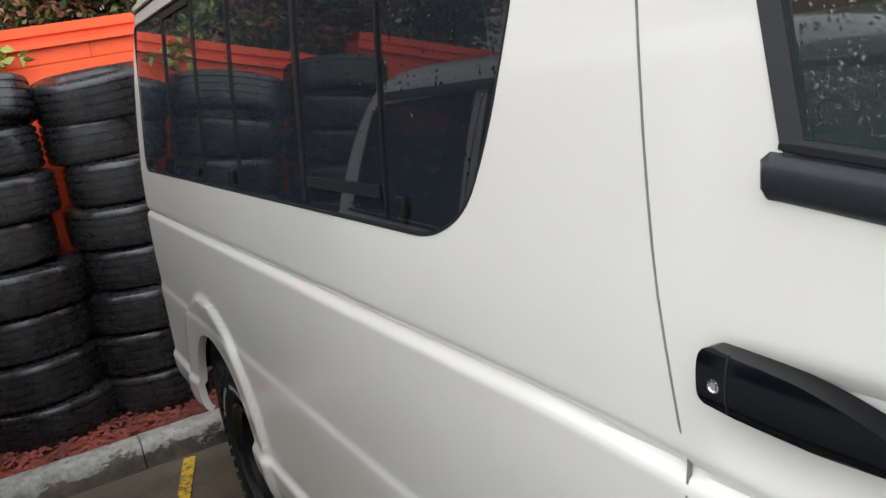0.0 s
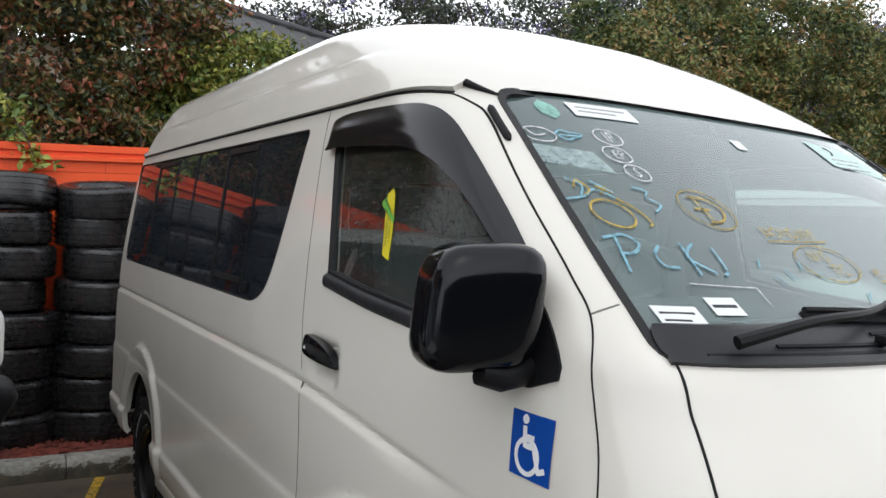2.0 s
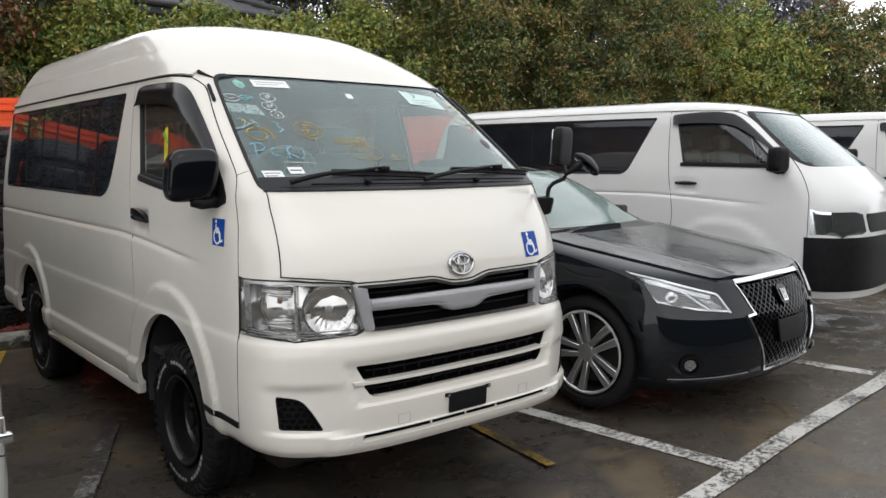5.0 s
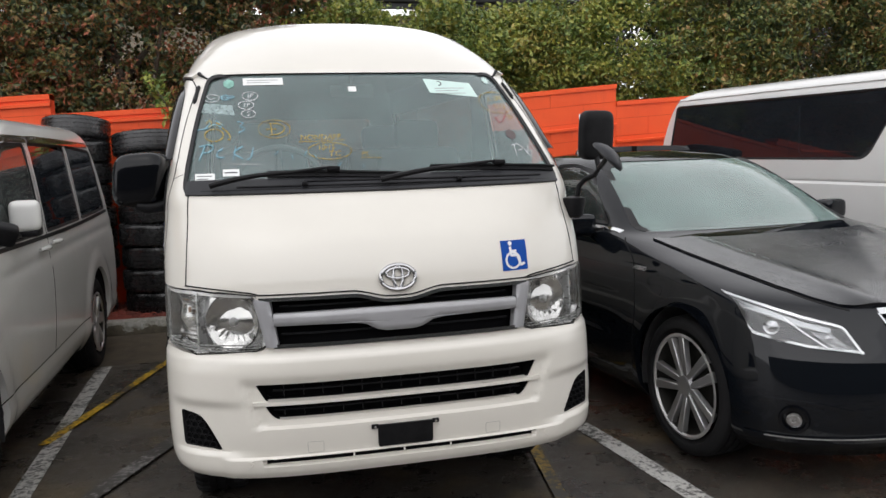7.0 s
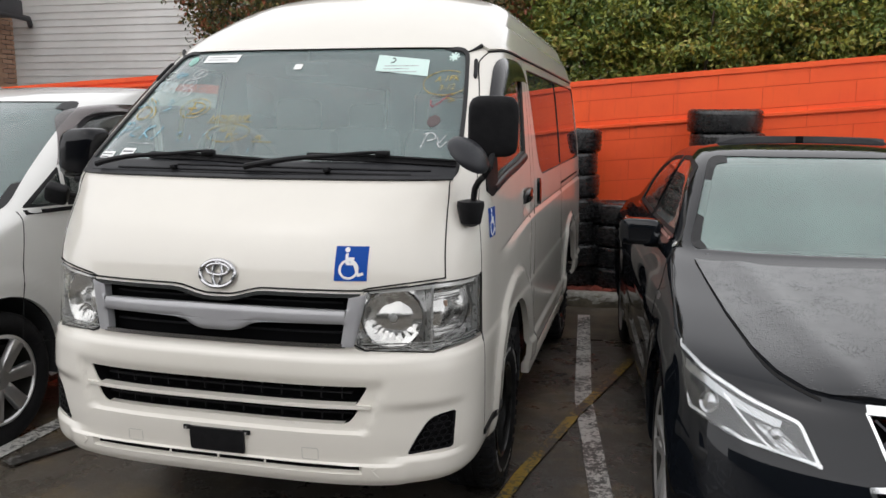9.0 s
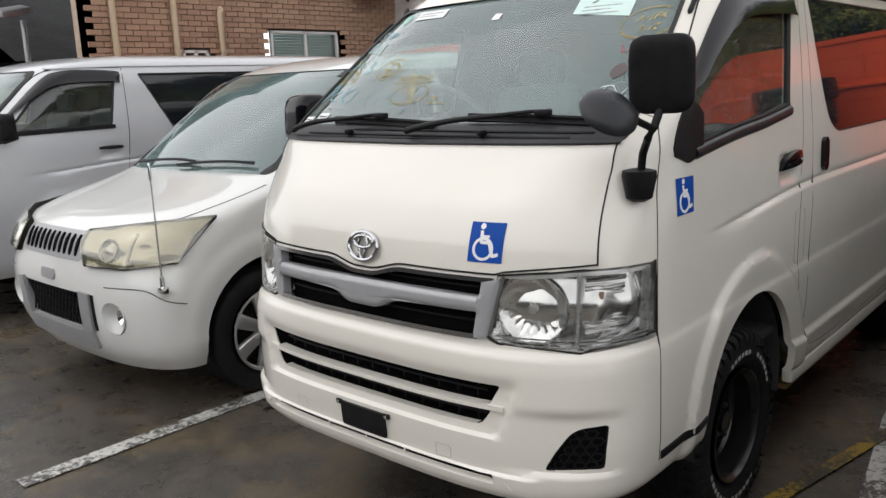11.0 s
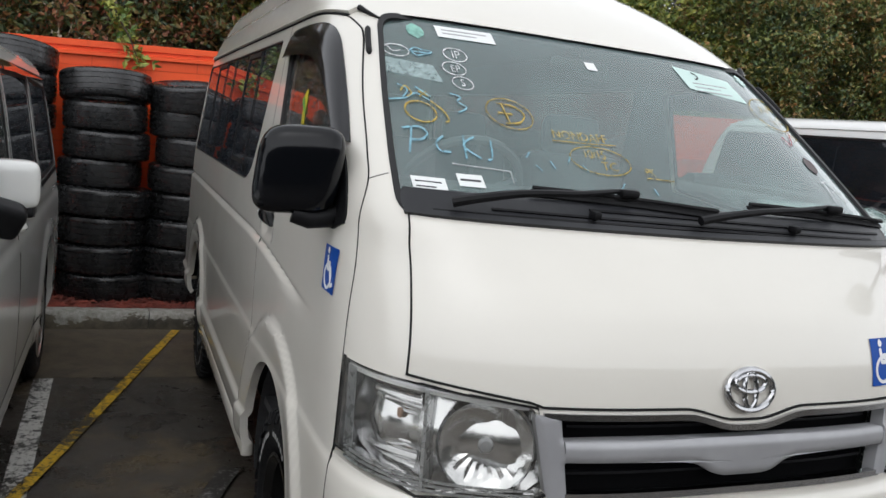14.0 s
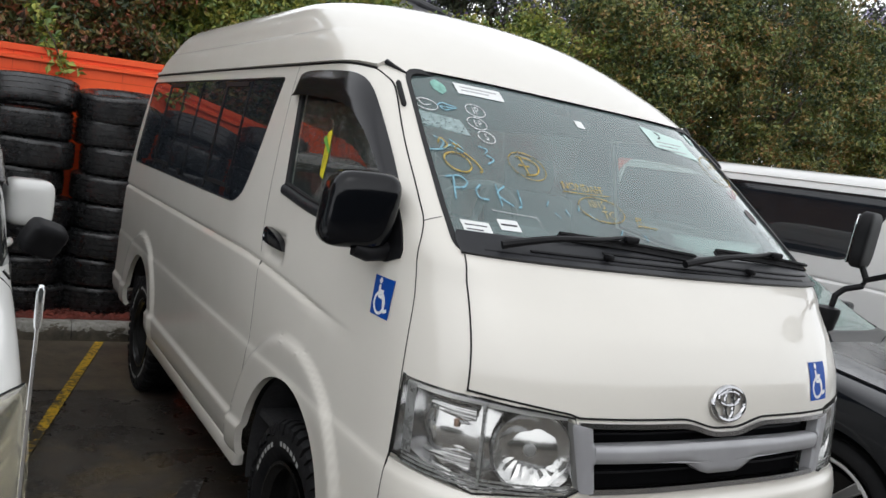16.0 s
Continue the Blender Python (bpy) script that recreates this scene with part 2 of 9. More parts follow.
def lathe(bm, profile, steps=48, axis="x", at=(0, 0, 0), close=False):
    """Turns (radius, along) points round an axis."""
    rings = []
    for r, a in profile:
        ring = []
        for k in range(steps):
            c, s = r * math.cos(2 * math.pi * k / steps), r * math.sin(2 * math.pi * k / steps)
            v = (a, c, s) if axis == "x" else ((c, a, s) if axis == "y" else (c, s, a))
            ring.append(bm.verts.new(Vector(v) + Vector(at)))
        rings.append(ring)
    pairs = list(zip(rings, rings[1:])) + ([(rings[-1], rings[0])] if close else [])
    for q, w in pairs:
        for k in range(steps):
            bm.faces.new((q[k], q[(k + 1) % steps], w[(k + 1) % steps], w[k]))
    return rings


def rounded(points, r=0.02, steps=5):
    """A closed outline with its corners rounded; a point may carry its own radius as a third number."""
    out = []
    n = len(points)
    for i in range(n):
        p, a, b = Vector(points[i][:2]), Vector(points[i - 1][:2]), Vector(points[(i + 1) % n][:2])
        q = points[i][2] if len(points[i]) > 2 else r
        da, db = (a - p), (b - p)
        k = min(q, da.length * 0.45, db.length * 0.45)
        s, e = p + da.normalized() * k, p + db.normalized() * k
        for j in range(steps + 1):
            t = j / steps
            out.append(tuple((1 - t) ** 2 * s + 2 * t * (1 - t) * p + t * t * e))
    return out


def spans(outline, rows):
    """For each row between the outline's lowest and highest point: the two ends of its span."""
    lo, hi = min(p[1] for p in outline), max(p[1] for p in outline)
    res = []
    for i in range(rows + 1):
        b = lo + (hi - lo) * (0.0015 + 0.997 * i / rows)
        xs = []
        for p, q in zip(outline, outline[1:] + outline[:1]):
            if (p[1] - b) * (q[1] - b) <= 0 and p[1] != q[1]:
                xs.append(p[0] + (q[0] - p[0]) * (b - p[1]) / (q[1] - p[1]))
        if len(xs) >= 2:
            res.append((min(xs), max(xs), b))
    return res


def patch(bm, outline, to, rows=14, cols=14, thick=0.0):
    """A sheet that fills an outline on a curved surface; to(a, b, lift) gives the place."""
    sp = spans(outline, rows)
    grids = []
    for lift in ((0.0, -thick) if thick else (0.0,)):
        grids.append([[bm.verts.new(to(l + (r - l) * j / cols, b, lift)) for j in range(cols + 1)] for l, r, b in sp])
    for gi, g in enumerate(grids):
        for q, w in zip(g, g[1:]):
            for j in range(cols):
                bm.faces.new((q[j], q[j + 1], w[j + 1], w[j]) if gi == 0 else (w[j], w[j + 1], q[j + 1], q[j]))
    if thick:
        f, k = grids
        rim = lambda g: g[0] + [r[-1] for r in g[1:-1]] + g[-1][::-1] + [r[0] for r in g[-2:0:-1]]
        a, b = rim(f), rim(k)
        for i in range(len(a)):
            j = (i + 1) % len(a)
            bm.faces.new((a[i], b[i], b[j], a[j]))


def inset(outline, d):
    """The outline moved inwards by d."""
    area = sum(p[0] * q[1] - q[0] * p[1] for p, q in zip(outline, outline[1:] + outline[:1]))
    sgn = 1 if area > 0 else -1
    out, n = [], len(outline)
    for i in range(n):
        a, b = Vector(outline[i - 1]), Vector(outline[(i + 1) % n])
        t = (b - a)
        t = t.normalized() if t.length > 1e-9 else Vector((1, 0))
        out.append((outline[i][0] - t.y * d * sgn, outline[i][1] + t.x * d * sgn))
    return out


def band(bm, outline, d, to, lift0=0.0, lift1=0.0, thick=0.006):
    """A frame between an outline and the same moved inwards."""
    inner = inset(outline, d)
    n = len(outline)
    rows = [[bm.verts.new(to(*p, l)) for p in o] for o, l in ((outline, lift0 - thick), (outline, lift0), (inner, lift1), (inner, lift1 - thick))]
    for q, w in zip(rows, rows[1:] + rows[:1]):
        for i in range(n):
            bm.faces.new((q[i], q[(i + 1) % n], w[(i + 1) % n], w[i]))


def ribbon(bm, path, width, to, lift=0.001, thick=0.003, closed=False, taper=False):
    """A flat strip along a path on a surface."""
    n = len(path)
    rows = []
    for i, p in enumerate(path):
        a = Vector(path[(i - 1) % n] if closed or i else p)
        b = Vector(path[(i + 1) % n] if closed or i < n - 1 else p)
        t = (b - a).normalized() if (b - a).length > 1e-9 else Vector((1, 0))
        k = width / 2 * (min(1, 4 * min(i, n - 1 - i) / n + 0.15) if taper else 1)
        l, r = (p[0] - t.y * k, p[1] + t.x * k), (p[0] + t.y * k, p[1] - t.x * k)
        rows.append([bm.verts.new(to(*q, h)) for q, h in ((l, lift - thick), (l, lift), (r, lift), (r, lift - thick))])
    for q, w in zip(rows, rows[1:] + (rows[:1] if closed else [])):
        for k in range(4):
            bm.faces.new((q[k], q[(k + 1) % 4], w[(k + 1) % 4], w[k]))
    if not closed:
        bm.faces.new(rows[0]), bm.faces.new(rows[-1])


def dense(path, step=0.03):
    out = [tuple(path[0])]
    for p, q in zip(path, path[1:]):
        n = max(1, int(math.dist(p, q) / step))
        out += [tuple(a + (b - a) * i / n for a, b in zip(p, q)) for i in range(1, n + 1)]
    return out


# ---------------------------------------------------------------- vehicle shells
class Shell:
    """A body given by level rings: z, half width, front y, front corner depth and exponent, rear y, rear corner depth and exponent."""

    def __init__(self, table, swell=None, dent=None, fine=8):
        self.t = np.array(table, float)
        self.swell = swell or (lambda y, z: 0.0)
        self.dent, self.fine = dent or (lambda x, z: 0.0), fine
        z, v = self.t[:, 0], self.t[:, 1:]
        h, d = np.diff(z)[:, None], None
        d = np.diff(v, axis=0) / h
        m = np.zeros_like(v)
        m[0], m[-1] = d[0], d[-1]
        for i in range(1, len(z) - 1):
            for c in range(v.shape[1]):
                a, b = d[i - 1, c], d[i, c]
                m[i, c] = 0 if a * b <= 0 else 2 * a * b / (a + b)
        self.m = m

    def level(self, z):
        zs = self.t[:, 0]
        z = min(max(z, zs[0]), zs[-1])
        i = min(max(int(np.searchsorted(zs, z)) - 1, 0), len(zs) - 2)
        h = zs[i + 1] - zs[i]
        k = (z - zs[i]) / h
        a, b = self.t[i, 1:], self.t[i + 1, 1:]
        return (2 * k**3 - 3 * k**2 + 1) * a + (k**3 - 2 * k**2 + k) * h * self.m[i] + (-2 * k**3 + 3 * k**2) * b + (k**3 - k**2) * h * self.m[i + 1]

    def front_y(self, x, z):
        w, yf, d, n, *_ = self.level(z)
        r = min(abs(x) / w, 1.0)
        return yf + d * (1 - (1 - r**n) ** (1 / n)) + self.dent(x, z)

    def side_x(self, y, z):
        w, yf, d, n, yr, e, m = self.level(z)
        if y < yf + d:
            u = min((yf + d - y) / d, 1.0)
            return w * (1 - u**n) ** (1 / n) + self.swell(y, z) * max(0, 1 - u)
        if y > yr - e:
            u = min((y - yr + e) / e, 1.0)
            return w * (1 - u**m) ** (1 / m) + self.swell(y, z) * max(0, 1 - u)
        return w + self.swell(y, z)

    def front(self, x, z, lift=0.0):
        """Front surface by x and z; lift is out of it."""
        e = 0.004
        p = Vector((x, self.front_y(x, z), z))
        n = Vector((2 * e, self.front_y(x + e, z) - self.front_y(x - e, z), 0)).cross(Vector((0, self.front_y(x, z + e) - self.front_y(x, z - e), 2 * e))).normalized()
        return p + n * lift

    def wrap(self, a, z, lift=0.0):
        """Front and its corner by an angle a in degrees (0 the middle, 90 the side) and z."""
        def at(a, z):
            w, yf, d, n, *_ = self.level(z)
            t = radians(min(abs(a), 89.9))
            x = math.copysign(w * math.sin(t) ** (2 / n), a)
            return Vector((x, yf + d * (1 - math.cos(t) ** (2 / n)) + self.dent(x, z), z))
        e = 0.3
        n = (at(a + e, z) - at(a - e, z)).cross(at(a, z + 0.004) - at(a, z - 0.004)).normalized()
        return at(a, z) + n * lift

    def angle(self, x, z):
        w, yf, d, n, *_ = self.level(z)
        return math.copysign(math.degrees(math.asin(min(1, (abs(x) / w) ** (n / 2)))), x)

    def side(self, s):
        def to(y, z, lift=0.0):
            e = 0.006
            n = Vector((0, 2 * e, 0)) + Vector((self.side_x(y + e, z) - self.side_x(y - e, z), 0, 0))
            k = Vector((self.side_x(y, z + e) - self.side_x(y, z - e), 0, 2 * e))
            nn = n.cross(k).normalized()
            p = Vector((self.side_x(y, z), y, z)) + nn * lift
            return Vector((p.x * s, p.y, p.z))
        return to

    def mesh(self, zs, ny=90):
        fr = [0.76 * i / (self.fine - 1) for i in range(self.fine)]
        nc = 12 if self.fine < 12 else 26
        verts, faces, count = [], [], 0
        for z in zs:
            w, yf, d, n, yr, e, m = self.level(z)
            half = []
            for f in fr:
                half.append((w * f, yf + d * (1 - (1 - f**n) ** (1 / n)) + self.dent(w * f, z)))
            t0 = math.asin(0.76 ** (n / 2))
            for i in range(1, nc + 1):
                t = t0 + (math.pi / 2 - t0) * i / nc
                y = yf + d * (1 - max(0, math.cos(t)) ** (2 / n))
                x = self.side_x(y, z)
                half.append((x, y + self.dent(x, z)))
            y0, y1 = yf + d, yr - e
            for i in range(1, ny):
                y = y0 + (y1 - y0) * i / ny
                half.append((w + self.swell(y, z), y))
            t0 = math.asin(0.76 ** (m / 2))
            for i in range(12, 0, -1):
                t = t0 + (math.pi / 2 - t0) * i / 12
                y = yr - e * (1 - max(0, math.cos(t)) ** (2 / m))
                half.append((self.side_x(y, z), y))
            for f in fr[::-1]:
                half.append((w * f, yr - e * (1 - (1 - f**m) ** (1 / m))))
            ring = [(x, y, z) for x, y in half] + [(-x, y, z) for x, y in half[-2:0:-1]]
            count = len(ring)
            verts += ring
        for r in range(len(zs) - 1):
            for k in range(count):
                a, b = r * count + k, r * count + (k + 1) % count
                faces.append((a, b, b + count, a + count))
        faces.append(tuple(range((len(zs) - 1) * count, len(zs) * count)))
        me = bpy.data.meshes.new("shell")
        me.from_pydata(verts, [], faces)
        return me


def rows_of(lo, hi, step, fine=()):
    """Heights from lo to hi, closer together inside the fine stretches (lo, hi, step)."""
    out, z = [], lo
    while z < hi - 1e-4:
        out.append(z)
        z += next((s for a, b, s in fine if a <= z < b), step)
    return out + [hi]


def carve(name, me, cutters, materials, parent, thick=0.03, label=""):
    """Gives the shell thickness, cuts openings through it, and links the result."""
    tmp = new("tmp", me)
    for m in materials:
        me.materials.append(m)
    so = tmp.modifiers.new("thick", "SOLIDIFY")
    so.thickness, so.offset, so.material_offset, so.material_offset_rim = thick, -1, 1, 0
    so.use_even_offset = False
    bm = bmesh.new()
    for c in cutters:
        c(bm)
    bmesh.ops.recalc_face_normals(bm, faces=bm.faces)
    cm = bpy.data.meshes.new("cut")
    bm.to_mesh(cm)
    bm.free()
    cut = new("cut", cm)
    bo = tmp.modifiers.new("cut", "BOOLEAN")
    bo.operation, bo.object, bo.solver = "DIFFERENCE", cut, "EXACT"
    dg = bpy.context.evaluated_depsgraph_get()
    res = bpy.data.meshes.new_from_object(tmp.evaluated_get(dg))
    res.name = name
    bpy.data.objects.remove(tmp), bpy.data.objects.remove(cut)
    for p in res.polygons:
        p.use_smooth = True
    res.set_sharp_from_angle(angle=radians(35))
    ob = new(name, res)
    ob.parent = parent
    return tagged(ob, label)


def prism(outline, axis, lo, hi):
    """A cutter: an outline drawn out along x (outline y, z), or along y (outline x, z)."""
    def make(bm):
        mk = (lambda p, v: (v, p[0], p[1])) if axis == "x" else (lambda p, v: (p[0], v, p[1]))
        a, b = [bm.verts.new(mk(p, lo)) for p in outline], [bm.verts.new(mk(p, hi)) for p in outline]
        bm.faces.new(a), bm.faces.new(b[::-1])
        for i in range(len(a)):
            j = (i + 1) % len(a)
            bm.faces.new((a[i], a[j], b[j], b[i]))
    return make


def circle(c, r, n=40, squash=1.0):
    return [(c[0] + r * math.cos(2 * math.pi * i / n), c[1] + r * squash * math.sin(2 * math.pi * i / n)) for i in range(n)]


def bump01(x):
    x = min(max(x, 0.0), 1.0)
    return x * x * (3 - 2 * x)


# ---------------------------------------------------------------- ground, kerb, wall
def asphalt():
    """Wet, patched asphalt: grit, ochre silt stains with ragged edges, glossier where water stands."""
    m, nt, bs = nodes_of("wet_asphalt")
    big = noise_tex(nt, 0.55, 5, 0.6)
    mid = noise_tex(nt, 3.2, 9, 0.72)
    silt = noise_tex(nt, 1.5, 10, 0.68)
    fine = noise_tex(nt, 95, 4, 0.7)
    grit = noise_tex(nt, 240, 2)
    c = mixed(nt, ramp(nt, big, [(0.40, (0, 0, 0)), (0.62, (1, 1, 1))]), (0.040, 0.036, 0.032), (0.088, 0.074, 0.057))
    c = mixed(nt, ramp(nt, mid, [(0.50, (0, 0, 0)), (0.66, (0.6,) * 3)]), c, (0.105, 0.084, 0.060))
    c = mixed(nt, ramp(nt, silt, [(0.52, (0, 0, 0)), (0.60, (0.75,) * 3)]), c, (0.130, 0.098, 0.056))
    c = mixed(nt, ramp(nt, fine, [(0.50, (0, 0, 0)), (0.62, (0.55,) * 3)]), c, (0.012, 0.011, 0.010))
    c = mixed(nt, ramp(nt, grit, [(0.60, (0, 0, 0)), (0.72, (0.6,) * 3)]), c, (0.17, 0.16, 0.15))
    nt.links.new(c, bs.inputs["Base Color"])
    nt.links.new(ramp(nt, mid, [(0.40, (0.16,) * 3), (0.58, (0.55,) * 3)]), bs.inputs["Roughness"])
    bs.inputs["Specular IOR Level"].default_value = 0.5
    bumped(nt, bs, fine, 0.5, 0.006)
    return m


def line_paint(name, a, worn):
    m, nt, bs = nodes_of(name)
    w = noise_tex(nt, 38, 8, 0.78)
    w2 = noise_tex(nt, 3, 3)
    add = nt.nodes.new("ShaderNodeMath")
    add.operation = "MULTIPLY_ADD"
    add.inputs[1].default_value = 0.5
    nt.links.new(w2, add.inputs[0]), nt.links.new(w, add.inputs[2])
    f = ramp(nt, add.outputs[0], [(0.68 + worn * 0.5, (0, 0, 0)), (0.76 + worn * 0.5, (1, 1, 1))])
    nt.links.new(mixed(nt, f, a, (0.04, 0.037, 0.033)), bs.inputs["Base Color"])
    bs.inputs["Roughness"].default_value = 0.35
    bumped(nt, bs, w, 0.3, 0.003)
    return m


def concrete(name, a, b):
    m, nt, bs = nodes_of(name)
    big, fine = noise_tex(nt, 5, 6, 0.7), noise_tex(nt, 60, 5)
    c = mixed(nt, ramp(nt, big, [(0.4, (0, 0, 0)), (0.65, (1, 1, 1))]), a, b)
    c = mixed(nt, ramp(nt, fine, [(0.5, (0, 0, 0)), (0.8, (0.5,) * 3)]), c, tuple(k * 0.4 for k in b))
    nt.links.new(c, bs.inputs["Base Color"])
    bs.inputs["Roughness"].default_value = 0.6
    bumped(nt, bs, fine, 0.5, 0.006)
    return m


ASPHALT = asphalt()
GUTTER = concrete("stained_gutter_concrete", (0.11, 0.088, 0.058), (0.055, 0.045, 0.032))
WHITE_LINE = line_paint("worn_white_line", (0.58, 0.57, 0.54), 0.10)
FAINT_LINE = line_paint("faded_white_line", (0.30, 0.29, 0.28), -0.05)
YELLOW_LINE = line_paint("worn_yellow_line", (0.64, 0.40, 0.025), 0.10)
YELLOW_FAINT = line_paint("faded_yellow_line", (0.34, 0.22, 0.03), 0.0)
MULCH_M = plain("red_bark", (0.26, 0.055, 0.035), (0.12, 0.03, 0.022), rough=0.8, scale=60, bump=0.6)


def ground_z(x):
    """The yard rises a little towards the black sedan and the van beyond it."""
    return 0.065 * bump01((x - 0.95) / 1.3) + 0.04 * bump01((x - 3.3) / 1.0)


def ground():
    bm = bmesh.new()
    n = 120
    far = lambda i: math.copysign(abs(i / n * 2 - 1) ** 3 * 400, i / n * 2 - 1)
    g = [[bm.verts.new((far(i), far(j), ground_z(far(i)))) for j in range(n + 1)] for i in range(n + 1)]
    for i in range(n):
        for j in range(n):
            bm.faces.new((g[i][j], g[i + 1][j], g[i + 1][j + 1], g[i][j + 1]))
    tagged(part("ground", bm, ASPHALT), "dark wet asphalt of a car yard with brown stains", "ground", kind="structure")
    bm = bmesh.new()
    xs = [-14 + 0.5 * i for i in range(65)]
    a = [bm.verts.new((x, 3.62 + 0.02 * math.sin(x * 2.1), 0.004 + ground_z(x))) for x in xs]
    b = [bm.verts.new((x, 4.82, 0.004 + ground_z(x))) for x in xs]
    for i in range(len(xs) - 1):
        bm.faces.new((a[i], a[i + 1], b[i + 1], b[i]))
    tagged(part("gutter_strip", bm, GUTTER), "stained brown concrete gutter strip before the kerb", "gutter", kind="structure")


LAYERS = []


def stripe(name, pts, width, material, label):
    up = 0.0016 * len(LAYERS)
    LAYERS.append(name)
    bm = bmesh.new()
    ribbon(bm, dense(pts, 0.15), width, lambda x, y, l: Vector((x, y, 0.008 + up + ground_z(x) + l)), lift=0.0, thick=0.003)
    tagged(part(name, bm, material), label, "line", kind="structure")


def flaking_paint():
    """Old white kerb paint, flaked off the stained concrete below, most of it low on the face."""
    m, nt, bs = nodes_of("flaking_white_kerb_paint")
    tc = nt.nodes.new("ShaderNodeTexCoord")
    sp = nt.nodes.new("ShaderNodeSeparateXYZ")
    nt.links.new(tc.outputs["Object"], sp.inputs[0])
    up = nt.nodes.new("ShaderNodeMapRange")
    up.inputs[1].default_value, up.inputs[2].default_value, up.inputs[3].default_value, up.inputs[4].default_value = 0.0, 0.12, -0.22, 0.14
    nt.links.new(sp.outputs[2], up.inputs[0])
    add = nt.nodes.new("ShaderNodeMath")
    nt.links.new(noise_tex(nt, 9, 8, 0.68, stretch=(1, 1, 2.2)), add.inputs[0]), nt.links.new(up.outputs[0], add.inputs[1])
    left = ramp(nt, add.outputs[0], [(0.475, (0, 0, 0)), (0.515, (1, 1, 1))])
    under = mixed(nt, ramp(nt, noise_tex(nt, 5, 6, 0.7), [(0.35, (0, 0, 0)), (0.65, (1, 1, 1))]), (0.030, 0.026, 0.018), (0.15, 0.125, 0.085))
    worn = mixed(nt, ramp(nt, noise_tex(nt, 22, 6, 0.7), [(0.4, (0, 0, 0)), (0.7, (1, 1, 1))]), (0.36, 0.35, 0.315), (0.15, 0.138, 0.11))
    nt.links.new(mixed(nt, left, under, worn), bs.inputs["Base Color"])
    bs.inputs["Roughness"].default_value = 0.6
    bumped(nt, bs, left, 0.5, 0.004)
    return m


KERB_PAINT = flaking_paint()


def kerb():
    root = thing("kerb", "worn white-topped concrete kerb before the tyres", "kerb")
    tagged(root, kind="structure")
    rng = random.Random(5)
    x = -14.0
    while x < 16:
        w = 1.2 + rng.random() * 0.5
        bm = bmesh.new()
        n, dy = 12, rng.uniform(-0.006, 0.006)
        rings = []
        for k in range(n + 1):
            xx = x + 0.003 + (w - 0.006) * k / n
            wob = lambda q: 0.006 * noise.noise((xx * 7, q, 3.0)) + rng.uniform(-0.0015, 0.0015)
            rings.append([bm.verts.new((xx, 4.795 + dy + a + wob(i), z + 0.7 * wob(i + 9))) for i, (a, z) in enumerate(((-0.088, -0.06), (-0.084, 0.02), (-0.070, 0.075), (-0.056, 0.112), (-0.040, 0.124), (0.05, 0.128), (0.068, 0.120), (0.072, -0.06)))])
        for a, b in zip(rings, rings[1:]):
            for k in range(7):
                bm.faces.new((a[k], a[k + 1], b[k + 1], b[k]))
        bm.faces.new(rings[0]), bm.faces.new(rings[-1])
        part("kerb_stone", bm, KERB_PAINT, root)
        x += w


def mulch():
    rng = np.random.default_rng(4)
    bm = bmesh.new()
    xs = [-14 + i * 0.25 for i in range(121)]
    rows = [[bm.verts.new((x, y, 0.10 + 0.02 * noise.noise((x * 3, y * 4, 0)))) for y in (4.86, 5.1, 5.45, 5.82)] for x in xs]
    for q, w in zip(rows, rows[1:]):
        for k in range(3):
            bm.faces.new((q[k], w[k], w[k + 1], q[k + 1]))
    tagged(part("mulch_bed", bm, MULCH_M), "bed of red bark mulch along the wall", "mulch", kind="structure")
    verts, faces = [], []
    for i in range(9000):
        x = rng.uniform(-4, 3) if i < 7500 else rng.uniform(-9, 9)
        y = 4.855 + 0.9 * rng.random() ** 1.6
        z = 0.115 + 0.02 * rng.random()
        a, l, w, t = rng.uniform(0, 6.28), rng.uniform(0.012, 0.035), rng.uniform(0.005, 0.012), rng.uniform(-0.4, 0.4)
        d, s = np.array([math.cos(a), math.sin(a), t * 0.5]), np.array([-math.sin(a), math.cos(a), t])
        c = np.array([x, y, z])
        k = len(verts)
        verts += [tuple(c - d * l - s * w), tuple(c + d * l - s * w * 0.7), tuple(c + d * l + s * w), tuple(c - d * l * 0.8 + s * w), tuple(c + np.array([0, 0, 0.008]))]
        faces += [(k, k + 1, k + 4), (k + 1, k + 2, k + 4), (k + 2, k + 3, k + 4), (k + 3, k, k + 4)]
    me = bpy.data.meshes.new("bark_chips")
    me.from_pydata(verts, [], faces)
    tagged(linked("bark_chips", me, MULCH_M, smooth=False), "scattered red bark chips on the bed", "mulch", kind="stuff")


def orange_paint():
    m, nt, bs = nodes_of("orange_wall_paint")
    big, fine = noise_tex(nt, 1.3, 5), noise_tex(nt, 45, 5)
    drip = noise_tex(nt, 3.0, 5, 0.7, stretch=(6, 6, 0.5))
    c = mixed(nt, ramp(nt, big, [(0.35, (0, 0, 0)), (0.7, (1, 1, 1))]), (0.88, 0.100, 0.013), (0.78, 0.075, 0.011))
    c = mixed(nt, ramp(nt, drip, [(0.55, (0, 0, 0)), (0.85, (0.35,) * 3)]), c, (0.30, 0.035, 0.012))
    nt.links.new(c, bs.inputs["Base Color"])
    bs.inputs["Roughness"].default_value = 0.55
    bumped(nt, bs, fine, 0.25, 0.004)
    return m


ORANGE = orange_paint()
ORANGE_JOINT = plain("orange_joint", (0.66, 0.066, 0.011), rough=0.7, scale=40)


